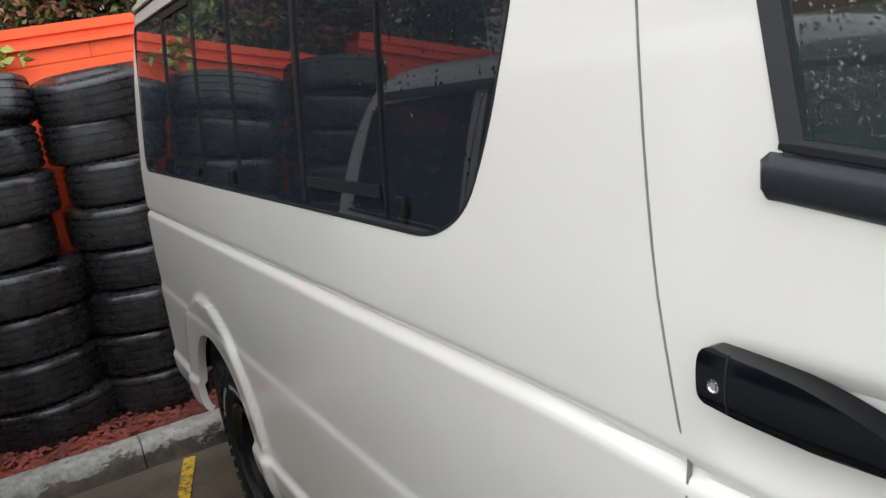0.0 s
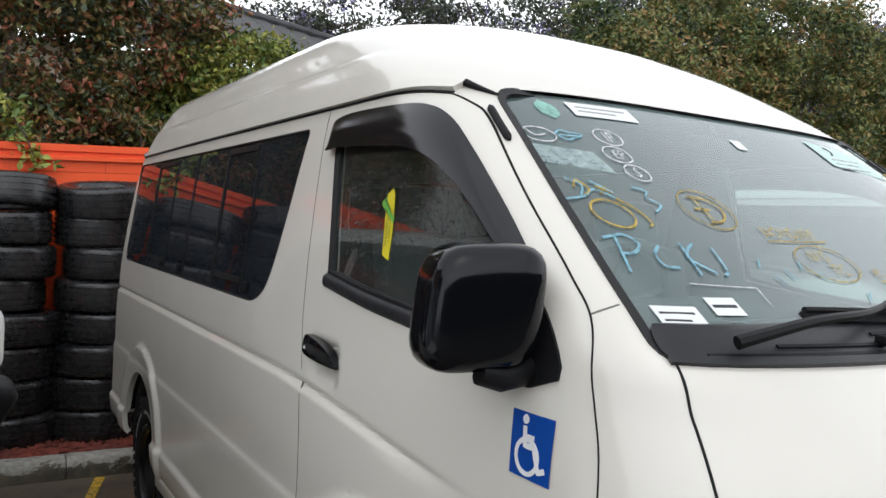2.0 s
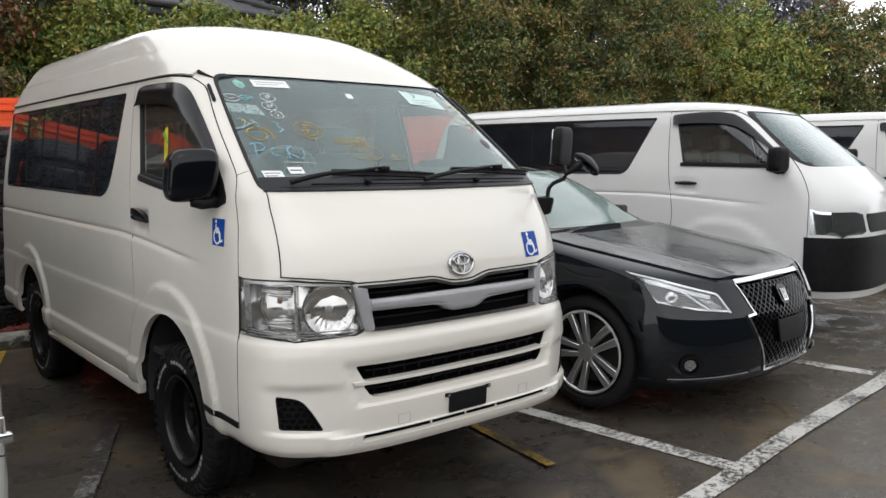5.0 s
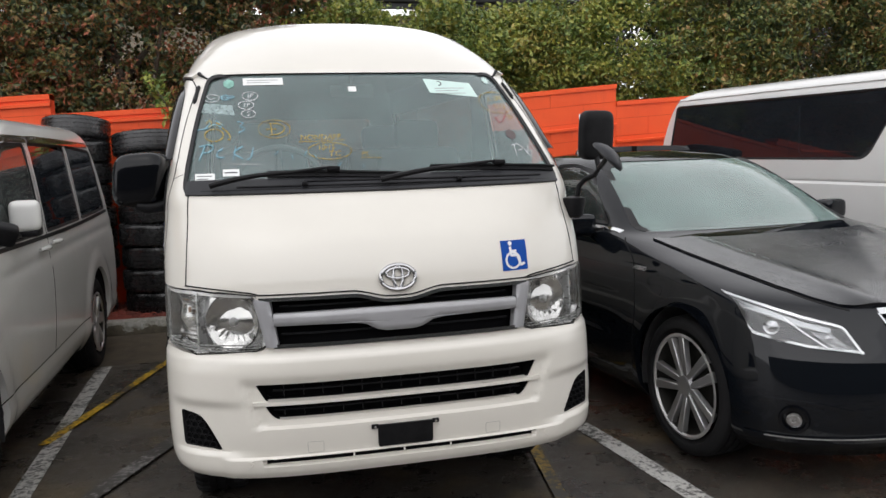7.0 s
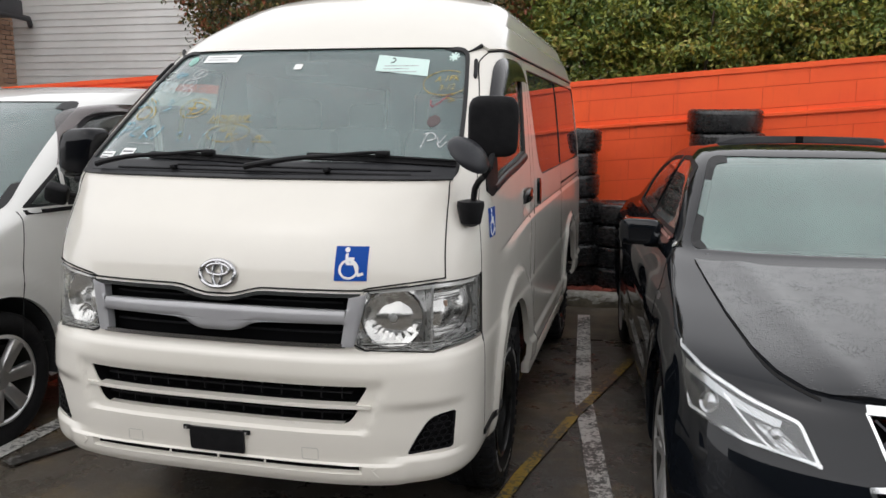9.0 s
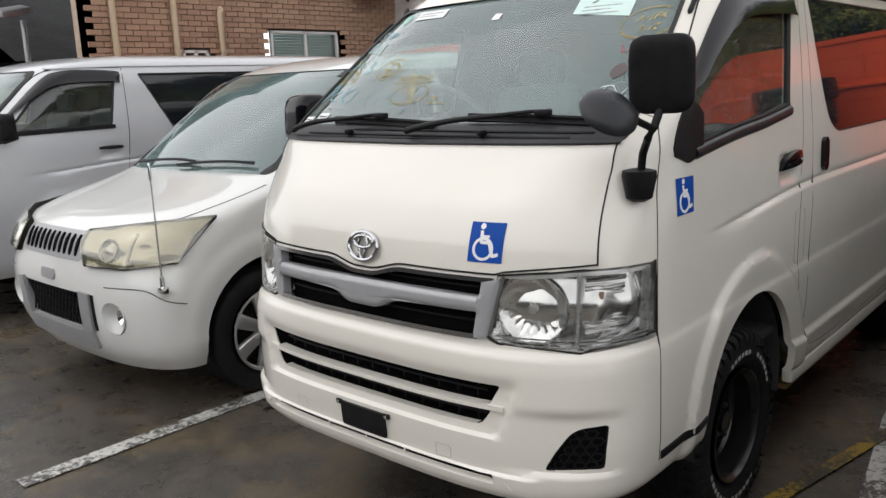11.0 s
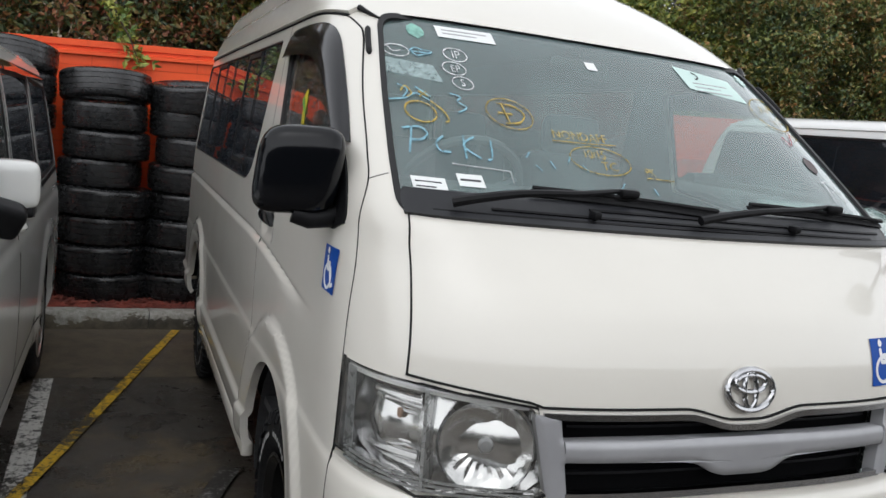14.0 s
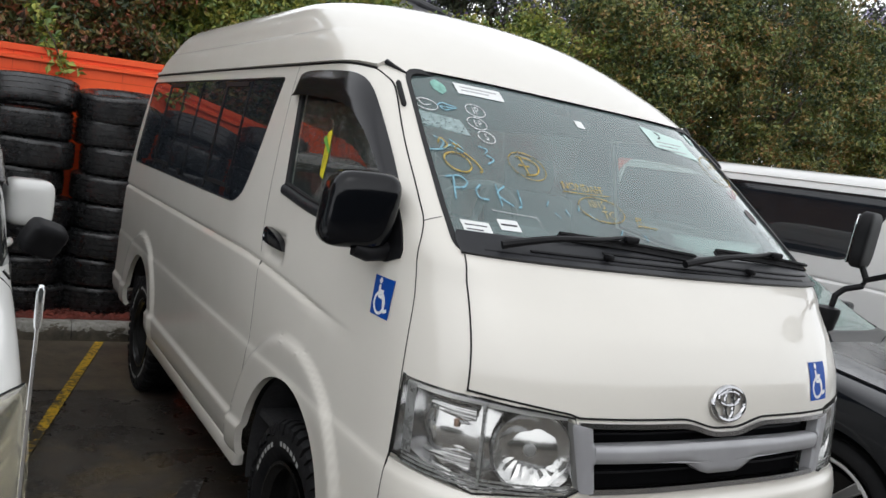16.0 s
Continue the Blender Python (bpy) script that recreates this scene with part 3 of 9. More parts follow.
def orange_wall():
    """Painted blockwork, stepped along its top; the blocks stand proud of the joints."""
    root = thing("wall_north", "stepped orange-painted blockwork boundary wall with a thin band", "wall")
    tagged(root, kind="structure")
    runs = [(-14.0, -2.35, 1.55, 2.215), (-2.35, 0.42, 2.02, 2.145), (0.42, 3.62, 2.0, 2.25), (3.62, 7.5, 2.055, 2.26), (7.5, 14.0, 2.1, 2.3)]
    top = lambda x: next(a + (b - a) * (x - l) / (r - l) for l, r, a, b in runs if x <= r)
    bm = bmesh.new()
    for l, r, a, b in runs:
        vs = []
        for y in (5.815, 6.0):
            vs.append([bm.verts.new(p) for p in ((l, y, -0.3), (r, y, -0.3), (r, y, b - 0.004), (l, y, a - 0.004))])
        f, k = vs
        bm.faces.new(f[::-1]), bm.faces.new(k)
        for i in range(4):
            j = (i + 1) % 4
            bm.faces.new((f[i], f[j], k[j], k[i]))
    part("wall_core", bm, ORANGE_JOINT, root, smooth=False)
    rng = random.Random(2)
    bw, bh = 0.80, 0.20
    far = bmesh.new()
    for l, r, a, b in runs:
        n_rows = 12
        for row in range(n_rows):
            x = l + (0.0 if row % 2 else -bw / 2)
            while x < r - 0.01:
                x0, x1 = max(x + 0.003, l), min(x + bw - 0.003, r)
                x += bw
                if x1 - x0 < 0.05:
                    continue
                slope = (b - a) / (r - l)
                drop = (n_rows - row) * bh
                zt = [a + slope * (q - l) - drop + bh for q in (x0, x1)]
                zb = [q - bh + 0.006 for q in zt]
                if max(zt) < 0.02:
                    continue
                y0 = 5.8105 + rng.uniform(-0.001, 0.001)
                near = -3.2 < x0 < 5.2
                bm = bmesh.new() if near else far
                vs = [bm.verts.new(p) for p in ((x0, y0, zb[0]), (x1, y0, zb[1]), (x1, y0, zt[1] - 0.0), (x0, y0, zt[0] - 0.0), (x0, 5.83, zb[0]), (x1, 5.83, zb[1]), (x1, 5.83, zt[1]), (x0, 5.83, zt[0]))]
                for q in ((0, 3, 2, 1), (0, 1, 5, 4), (1, 2, 6, 5), (2, 3, 7, 6), (3, 0, 4, 7)):
                    bm.faces.new([vs[i] for i in q])
                if near:
                    part("block", bm, ORANGE, root, smooth=False)
        bm = bmesh.new()
        zz = lambda q: a + (b - a) * (q - l) / (r - l)
        under = 0.10 if r < 1 else 0.46
        vs = [[bm.verts.new((q, y, zz(q) - under + d)) for y, d in ((5.81, -0.014), (5.778, -0.014), (5.778, 0.012), (5.81, 0.018))] for q in (l, r)]
        for k in range(4):
            bm.faces.new((vs[0][k], vs[0][(k + 1) % 4], vs[1][(k + 1) % 4], vs[1][k]))
        part("band", bm, ORANGE, root, smooth=False)
        bm = bmesh.new()
        vs = [[bm.verts.new((q, y, zz(q) + d)) for y, d in ((5.79, -0.05), (5.79, 0.0), (6.01, 0.0), (6.01, -0.05))] for q in (l, r)]
        for k in range(4):
            bm.faces.new((vs[0][k], vs[0][(k + 1) % 4], vs[1][(k + 1) % 4], vs[1][k]))
        bm.faces.new(vs[0]), bm.faces.new(vs[1])
        part("coping", bm, ORANGE, root, smooth=False)
    tagged(part("block_rest", far, ORANGE, root, smooth=False), kind="stuff")


ground()
# unseen wall added behind the camera, to darken reflections and block low sky
bm = bmesh.new()
box(bm, (70.0, 0.25, 4.6), (2.0, -13.5, 2.3))
tagged(part("wall_south", bm, plain("grey_green_sheet_wall", (0.060, 0.066, 0.062), (0.045, 0.050, 0.047), rough=0.6, scale=30, bump=0.2), smooth=False), "plain unseen grey-green wall added across the yard to darken reflections", "wall", kind="structure")
stripe("white_line", [(-1.655, 3.6), (-1.64, 1.2), (-1.66, -0.5)], 0.10, WHITE_LINE, "worn white parking line on wet asphalt")
stripe("white_line", [(0.93, 4.4), (1.08, 2.3), (1.27, 0.9), (1.40, -0.42)], 0.10, WHITE_LINE, "worn white parking line on wet asphalt")
stripe("white_line", [(0.75, -0.50), (2.245, -0.40), (4.6, -0.2)], 0.11, WHITE_LINE, "worn white cross line on wet asphalt")
stripe("white_line", [(3.05, 3.9), (3.3, 1.5), (3.55, -0.2)], 0.10, WHITE_LINE, "worn white parking line on wet asphalt")
stripe("yellow_line", [(-0.88, 4.66), (-1.50, 2.55), (-1.70, 1.9)], 0.055, YELLOW_LINE, "worn yellow diagonal line on wet asphalt")
stripe("yellow_line", [(1.45, 3.5), (1.07, 2.04), (0.88, 1.15), (0.74, 0.2)], 0.06, YELLOW_FAINT, "faded yellow diagonal line on wet asphalt")
stripe("faded_line", [(-0.78, 2.25), (-1.06, 1.6), (-1.50, 0.65)], 0.09, FAINT_LINE, "faded old white line on wet asphalt")
kerb()
mulch()
orange_wall()
bm = bmesh.new()
for k in range(9):
    box(bm, (0.030, 0.003, 0.022 + 0.018 * (k % 3 == 0)), (3.625 + k * 0.043, 5.778, 1.498))
tagged(part("wall_lettering", bm, plain("black_lettering", (0.03, 0.03, 0.03), rough=0.6), None, smooth=False), "small illegible black lettering painted on the orange wall", "lettering", kind="stuff")


# ---------------------------------------------------------------- tyres and wheels
def tyre_profile(r, w, rim):
    """(radius, along) points from one bead over the tread to the other."""
    h = w / 2
    side = [(rim, -h * 0.62), (rim + 0.012, -h * 0.80), (rim + (r - rim) * 0.35, -h * 0.98), (rim + (r - rim) * 0.6, -h * 1.0), (r - 0.028, -h * 0.95), (r - 0.010, -h * 0.86)]
    tread = []
    grooves = (-0.55, -0.2, 0.2, 0.55)
    for g in grooves:
        for d, dr in ((-0.055, 0.0), (-0.045, -0.008), (0.045, -0.008), (0.055, 0.0)):
            tread.append((r - 0.006 * abs(g + d) ** 2 + dr, (g + d) * h))
    return side + [(r - 0.004, -h * 0.78)] + tread + [(r - 0.004, h * 0.78)] + [(a, -b) for a, b in side[::-1]]


def scrap_tyre_mesh(r, w, rim, seed):
    """The tread and the two sidewalls of a worn tyre lying flat; its axis is z, its base at 0."""
    full, h = tyre_profile(r, w, rim), w / 2
    wall = full[:6] + [(r - 0.03, -h * 0.72), (rim + 0.015, -h * 0.55)]
    ph = random.Random(seed).uniform(0, 6)
    return [worn_ring(name, pts, r, w, ph) for name, pts in (("tread", full[5:-5] + [(r - 0.03, h * 0.72), (r - 0.03, -h * 0.72)]), ("sidewall", wall), ("sidewall", [(a, -b) for a, b in wall[::-1]]))]


def worn_ring(name, pts, r, w, ph):
    bm = bmesh.new()
    lathe(bm, pts, 56, "z", close=True)
    for v in bm.verts:
        a = math.atan2(v.co.y, v.co.x)
        rr = math.hypot(v.co.x, v.co.y)
        v.co.z *= 1 + 0.03 * math.sin(2 * a + ph)
        k = 1 + 0.008 * math.sin(3 * a + ph * 2)
        v.co.x *= k
        v.co.y *= k
        if rr > r - 0.02 and abs(v.co.z) < w * 0.46 and int(round(a / (2 * math.pi) * 56)) % 2 == 0:
            v.co.x *= 0.9965
            v.co.y *= 0.9965
        v.co.z += w / 2
    me = bpy.data.meshes.new(name)
    bmesh.ops.recalc_face_normals(bm, faces=bm.faces)
    bm.to_mesh(me)
    bm.free()
    return me


def tyre_stacks():
    kinds = []
    for i, (r, w, rim) in enumerate(((0.325, 0.205, 0.20), (0.31, 0.195, 0.195), (0.335, 0.215, 0.21), (0.30, 0.20, 0.18), (0.35, 0.225, 0.21))):
        me = scrap_tyre_mesh(r, w, rim, i)
        kinds.append((me, w))
    rng = random.Random(11)
    for x, y, top, lean in ((-1.40, 5.37, 1.82, -0.02), (-0.79, 5.40, 1.82, 0.012), (-2.12, 5.41, 1.97, 0.03), (-2.77, 5.40, 1.77, 0.0), (0.66, 5.30, 1.58, 0.0), (1.22, 5.32, 0.90, 0.0), (2.06, 5.34, 1.76, 0.0)):
        z = 0.105
        count = round((top - z) / 0.203)
        step = (top - z) / count
        for level in range(count):
            me, w = kinds[rng.choice((0, 2, 2, 4)) if z < 0.8 else rng.choice((0, 1, 3))]
            last = level == count - 1
            ob = new("tyre")
            for piece in me:
                linked(piece.name.split(".")[0], piece, OLD_RUBBER, ob)
            tilt = (0.14 if x < 0 else 0.03) if last else rng.uniform(-0.025, 0.025)
            ob.matrix_basis = pose(x + lean * z + rng.uniform(-0.03, 0.03), y + rng.uniform(-0.03, 0.03), z, math.degrees(rng.uniform(-0.012, 0.012)), math.degrees(tilt), rng.uniform(0, 360)) @ Matrix.Scale(step / w, 4, (0, 0, 1))
            tagged(ob, "worn black scrap tyre lying in a stack", "tyre", "stacked tyres by the wall")
            z += step * 0.99


tyre_stacks()


def wheel(root, y, x, s, r, w, rim_r, kind, tread=False):
    """A wheel at the side s: tyre, rim and hub; its outer face is at x."""
    wh = new("wheel")
    wh.parent = root
    wh.matrix_basis = Matrix.Translation((x * s, y, r - 0.008))
    bm = bmesh.new()
    prof = [(a, b - w / 2) for a, b in tyre_profile(r, w, rim_r)]
    lathe(bm, [(a, b * s) for a, b in prof] + [(rim_r + 0.005, -w / 2 * s)], 64, "x", close=True)
    if tread:
        for v in bm.verts:
            rr = math.hypot(v.co.y, v.co.z)
            k = int(round(math.atan2(v.co.z, v.co.y) / (2 * math.pi) * 64))
            if rr > r - 0.03 and k % 2 == 0:
                v.co.y *= 0.972
                v.co.z *= 0.972
    ty = part("tyre", bm, RUBBER, wh)
    if tread:
        bm = bmesh.new()
        n = 44
        for k in range(n):
            for side in (1, -1):
                a = 2 * math.pi * (k + 0.25 * side) / n
                u, q = Vector((0, math.cos(a), math.sin(a))), Vector((0, -math.sin(a), math.cos(a)))
                mid = (0 if side > 0 else -w) * s
                low = 0.036 + 0.012 * (k % 2)
                vs = []
                for rr, x0, x1 in ((r - low, 0.012, -0.02), (r - 0.012, 0.006, -0.05), (r + 0.001, -0.016, -0.055)):
                    for x in (x0, x1):
                        for h in (-1, 1):
                            vs.append(bm.verts.new(u * rr + q * h * 0.0135 + Vector((mid + x * s * side - 0.006 * s * side, 0, 0))))
                for i in (0, 4):
                    for c in ((0, 1, 5, 4), (2, 3, 7, 6), (0, 2, 6, 4), (1, 3, 7, 5)):
                        bm.faces.new([vs[i + j] for j in c])
                bm.faces.new((vs[8], vs[9], vs[11], vs[10])), bm.faces.new((vs[0], vs[1], vs[3], vs[2]))
        bmesh.ops.recalc_face_normals(bm, faces=bm.faces[:])
        tagged(part("tread", bm, RUBBER, ty, smooth=False), kind="stuff")
    bm = bmesh.new()
    if kind == "steel":
        prof = [(rim_r + 0.008, -0.006), (rim_r - 0.004, -0.004), (rim_r - 0.012, -0.02), (rim_r - 0.022, -0.03), (rim_r - 0.026, -0.075), (rim_r - 0.05, -0.085), (rim_r - 0.056, -0.10), (rim_r - 0.08, -0.105), (0.085, -0.10), (0.075, -0.085), (0.045, -0.08), (0.04, -0.05), (0.0, -0.048)]
        lathe(bm, [(a, (b) * s) for a, b in prof], 48, "x")
        part("rim", bm, DARK_STEEL, wh, "deep black steel rim")
        for k in range(5):
            a = 2 * math.pi * k / 5
            bm = bmesh.new()
            lathe(bm, [(0.011, -0.085 * s), (0.011, -0.06 * s), (0.005, -0.056 * s), (0.0, -0.056 * s)], 6, "x", (0, 0.06 * math.cos(a), 0.06 * math.sin(a)))
            part("wheel_nut", bm, GREYMETAL, wh)
    else:
        prof = [(rim_r + 0.008, -0.006), (rim_r - 0.004, -0.002), (rim_r - 0.012, -0.012), (rim_r - 0.016, -0.05), (rim_r - 0.02, -0.14)]
        lathe(bm, [(a, b * s) for a, b in prof[:3]], 48, "x")
        lathe(bm, [(0.055, -0.03 * s), (0.05, -0.012 * s), (0.03, -0.008 * s), (0.0, -0.008 * s)], 24, "x")
        part("rim", bm, ALLOY, wh, "silver alloy rim")
        # alloy barrel coloured dark, to paint the shade seen between the spokes
        bm = bmesh.new()
        lathe(bm, [(a, b * s) for a, b in prof[2:]], 48, "x")
        part("rim_barrel", bm, GREYMETAL, wh)
        n = 5 if kind == "ten" else 7
        for k in range(n):
            bm = bmesh.new()
            for off in ((-0.034, 0.034) if kind == "ten" else (0.0,)):
                a0 = 2 * math.pi * k / n + off * 0.60 / 0.045
                a1 = 2 * math.pi * k / n + off * 1.45 / rim_r
                wd0, wd1 = (0.014, 0.0215) if kind == "ten" else (0.026, 0.036)
                p0, p1 = (0.045, a0), (rim_r - 0.008, a1)
                vs = []
                for (rr, aa), wd, dep in ((p0, wd0, -0.014), (p1, wd1, -0.006)):
                    c = Vector((0, math.cos(aa), math.sin(aa)))
                    t = Vector((0, -math.sin(aa), math.cos(aa)))
                    for dx, sd in ((dep, -1), (dep, 1), (dep - 0.03, 1.25), (dep - 0.03, -1.25)):
                        vs.append(bm.verts.new(c * rr + t * wd * sd + Vector((dx * s, 0, 0))))
                for i in range(4):
                    j = (i + 1) % 4
                    bm.faces.new((vs[i], vs[j], vs[4 + j], vs[4 + i]))
                bm.faces.new(vs[:4]), bm.faces.new(vs[4:])
            bmesh.ops.bevel(bm, geom=bm.edges[:], offset=0.003, segments=1, affect="EDGES")
            part("spoke", bm, ALLOY, wh)
        bm = bmesh.new()
        lathe(bm, [(rim_r - 0.06, -0.10 * s), (rim_r - 0.06, -0.085 * s), (0.0, -0.085 * s)], 32, "x")
        part("brake_disc", bm, GREYMETAL, wh)
    return wh


def arch_liner(root, y, zc, r, x0, x1):
    for s in (1, -1):
        bm = bmesh.new()
        n = 20
        ring = [(y + r * math.cos(math.pi * (-0.08 + 1.16 * i / n)), zc + r * math.sin(math.pi * (-0.08 + 1.16 * i / n))) for i in range(n + 1)]
        a, b = [bm.verts.new((x1 * s, *p)) for p in ring], [bm.verts.new((x0 * s, *p)) for p in ring]
        for i in range(n):
            bm.faces.new((a[i], a[i + 1], b[i + 1], b[i]))
        bm.faces.new(b)
        part("wheel_well", bm, LINING, root)


# ---------------------------------------------------------------- the high-roofed van
VAN = [
    (0.425, 0.822, 0.030, 0.46, 3.5, 4.60, 0.14, 2.6),
    (0.450, 0.840, 0.016, 0.47, 3.5, 4.63, 0.14, 2.6),
    (0.50, 0.850, 0.008, 0.48, 3.4, 4.65, 0.14, 2.6),
    (0.60, 0.855, 0.002, 0.49, 3.3, 4.66, 0.14, 2.6),
    (0.80, 0.855, 0.004, 0.50, 3.1, 4.65, 0.14, 2.6),
    (0.850, 0.853, 0.010, 0.50, 3.0, 4.645, 0.14, 2.6),
    (0.868, 0.848, 0.024, 0.50, 3.0, 4.643, 0.14, 2.6),
    (0.90, 0.847, 0.028, 0.50, 3.0, 4.64, 0.14, 2.6),
    (1.05, 0.846, 0.042, 0.50, 3.0, 4.63, 0.14, 2.6),
    (1.15, 0.844, 0.060, 0.50, 3.0, 4.62, 0.14, 2.6),
    (1.25, 0.842, 0.100, 0.50, 3.0, 4.61, 0.14, 2.6),
    (1.35, 0.838, 0.185, 0.50, 3.4, 4.59, 0.14, 2.6),
    (1.42, 0.832, 0.262, 0.50, 4.4, 4.57, 0.14, 2.6),
    (1.51, 0.824, 0.378, 0.50, 5.0, 4.55, 0.14, 2.6),
    (1.70, 0.804, 0.622, 0.49, 4.8, 4.50, 0.15, 2.6),
    (1.86, 0.783, 0.828, 0.46, 4.2, 4.44, 0.17, 2.6),
    (1.93, 0.770, 0.920, 0.45, 3.8, 4.41, 0.19, 2.6),
    (2.00, 0.752, 1.020, 0.46, 3.3, 4.38, 0.22, 2.6),
    (2.08, 0.722, 1.150, 0.50, 2.8, 4.34, 0.26, 2.6),
    (2.15, 0.692, 1.300, 0.55, 2.7, 4.28, 0.30, 2.5),
    (2.215, 0.632, 1.470, 0.60, 2.6, 4.20, 0.34, 2.5),
    (2.257, 0.548, 1.640, 0.66, 2.5, 4.09, 0.38, 2.4),
    (2.283, 0.430, 1.840, 0.66, 2.4, 3.94, 0.40, 2.3),
    (2.294, 0.220, 2.130, 0.50, 2.2, 3.66, 0.38, 2.2),
    (2.296, 0.020, 2.600, 0.20, 2.0, 3.26, 0.20, 2.0),
]
HUB_F, HUB_R = 1.10, 3.68
ARCH_Z, ARCH_F, ARCH_R = 0.45, 0.40, 0.37


def belt_z(y):
    """Height of the pressed line along the flank."""
    return 1.120 + 0.062 * bump01((y - 0.55) / 1.3)


def van_swell(y, z, pressed=True):
    d = 0.0
    k = bump01((y - 0.62) / 0.55)
    zc = belt_z(y)
    d += k * (-0.009 * math.exp(-(((z - zc) / 0.009) ** 2)) + 0.006 * bump01((zc - z) / 0.02) * bump01((z - 0.7) / 0.3))
    if z < 0.62:
        d += 0.016 * bump01((0.575 - z) / 0.028) * bump01((y - 0.9) / 0.6)
    for yh, r in ((HUB_F, ARCH_F), (HUB_R, ARCH_R)):
        q = math.hypot(y - yh, z - ARCH_Z)
        d += 0.016 * bump01((r + 0.145 - q) / 0.022) * (1 - 0.55 * bump01((r + 0.12 - q) / 0.12))
    d -= 0.013 * pressed * bump01((y - 1.325) / 0.03) * bump01((1.525 - y) / 0.03) * bump01((z - 1.188) / 0.035) * bump01((1.318 - z) / 0.02)
    if z > 2.0:
        d -= 0.010 * bump01((z - 2.062) / 0.012) * bump01((y - 1.25) / 0.35) * bump01((4.3 - y) / 0.3) * bump01((2.2 - z) / 0.1)
    return d


def bumper_dent(x, z):
    """How far the bumper is set back: round its slots and its lamp blanks; its lip stands out."""
    if z > 0.83:
        return 0.0
    ax = abs(x)
    d = 0.016 * bump01((0.560 + 0.35 * (z - 0.70) - ax) / 0.020) * bump01((0.800 - z) / 0.055) * bump01((z - 0.605) / 0.012)
    d += 0.018 * bump01((ax - 0.50) / 0.20) * bump01((z - 0.510) / 0.016) * bump01((0.715 - z) / 0.04) * bump01((0.845 - ax) / 0.06)
    d += 0.022 * bump01((z - 0.471) / 0.005) * bump01((0.499 - z) / 0.005) * bump01((0.505 - ax) / 0.008)
    return d - 0.012 * bump01((0.508 - z) / 0.012) * bump01((0.66 - ax) / 0.05)


DOOR_WIN = rounded([(0.585, 1.375, 0.03), (0.95, 1.425), (1.20, 1.448), (1.445, 1.478, 0.014), (1.515, 1.80), (1.532, 1.872, 0.05), (1.16, 1.882, 0.12), (1.00, 1.848, 0.08), (0.80, 1.692, 0.1), (0.625, 1.535, 0.02)], 0.03)
SIDE_WIN = rounded([(2.030, 1.348, 0.06),  (4.33, 1.352, 0.06), (4.27, 1.885, 0.04), (1.732, 1.885, 0.025), (1.806, 1.640, 0.2), (1.866, 1.492, 0.15), (1.928, 1.392, 0.05)], 0.03)
SCREEN = rounded([(-0.750, 1.426, 0.06), (0.750, 1.426, 0.06), (0.742, 1.520, 0.08), (0.706, 1.727, 0.1), (0.655, 1.930, 0.05), (-0.655, 1.930, 0.05), (-0.706, 1.727, 0.1), (-0.742, 1.520, 0.08)], 0.05)
SLOT_A = rounded([(-0.525, 0.765, 0.01), (-0.49, 0.703), (0.49, 0.703), (0.525, 0.765, 0.01)], 0.012)
SLOT_B = rounded([(-0.495, 0.686, 0.01), (-0.462, 0.636, 0.035), (0.462, 0.636, 0.035), (0.495, 0.686, 0.01)], 0.012)


def strip2(bm, a, b, to, lift_a, lift_b, thick=0.004, n=40):
    """A sheet between two open lines on a surface, standing off it by its own lift at each edge."""
    def sample(p):
        d = [0.0]
        for q, w in zip(p, p[1:]):
            d.append(d[-1] + math.dist(q, w))
        out = []
        for i in range(n + 1):
            t = d[-1] * i / n
            k = next((j for j in range(len(p) - 1) if t <= d[j + 1] + 1e-9), len(p) - 2)
            u = (t - d[k]) / max(d[k + 1] - d[k], 1e-9)
            out.append(tuple(x + (y - x) * u for x, y in zip(p[k], p[k + 1])))
        return out
    A, B = sample(a), sample(b)
    steps = 5
    rows = []
    for p, q in zip(A, B):
        row = []
        for side in (0, 1):
            for j in range(steps + 1):
                u = j / steps if side == 0 else 1 - j / steps
                l = lift_a + (lift_b - lift_a) * (1 - (1 - u) ** 2) - side * thick
                row.append(bm.verts.new(to(p[0] + (q[0] - p[0]) * u, p[1] + (q[1] - p[1]) * u, l)))
        rows.append(row)
    m = len(rows[0])
    for q, w in zip(rows, rows[1:]):
        for k in range(m):
            bm.faces.new((q[k], q[(k + 1) % m], w[(k + 1) % m], w[k]))
    bm.faces.new(rows[0]), bm.faces.new(rows[-1][::-1])


def curve(pts, n=6):
    """A smooth open line through points."""
    out = []
    m = len(pts)
    for i in range(m - 1):
        p0, p1, p2, p3 = (Vector(pts[max(i - 1, 0)]), Vector(pts[i]), Vector(pts[i + 1]), Vector(pts[min(i + 2, m - 1)]))
        for j in range(n):
            t = j / n
            out.append(tuple(0.5 * ((2 * p1) + (p2 - p0) * t + (2 * p0 - 5 * p1 + 4 * p2 - p3) * t * t + (3 * p1 - p0 - 3 * p2 + p3) * t**3)))
    return out + [tuple(pts[-1])]


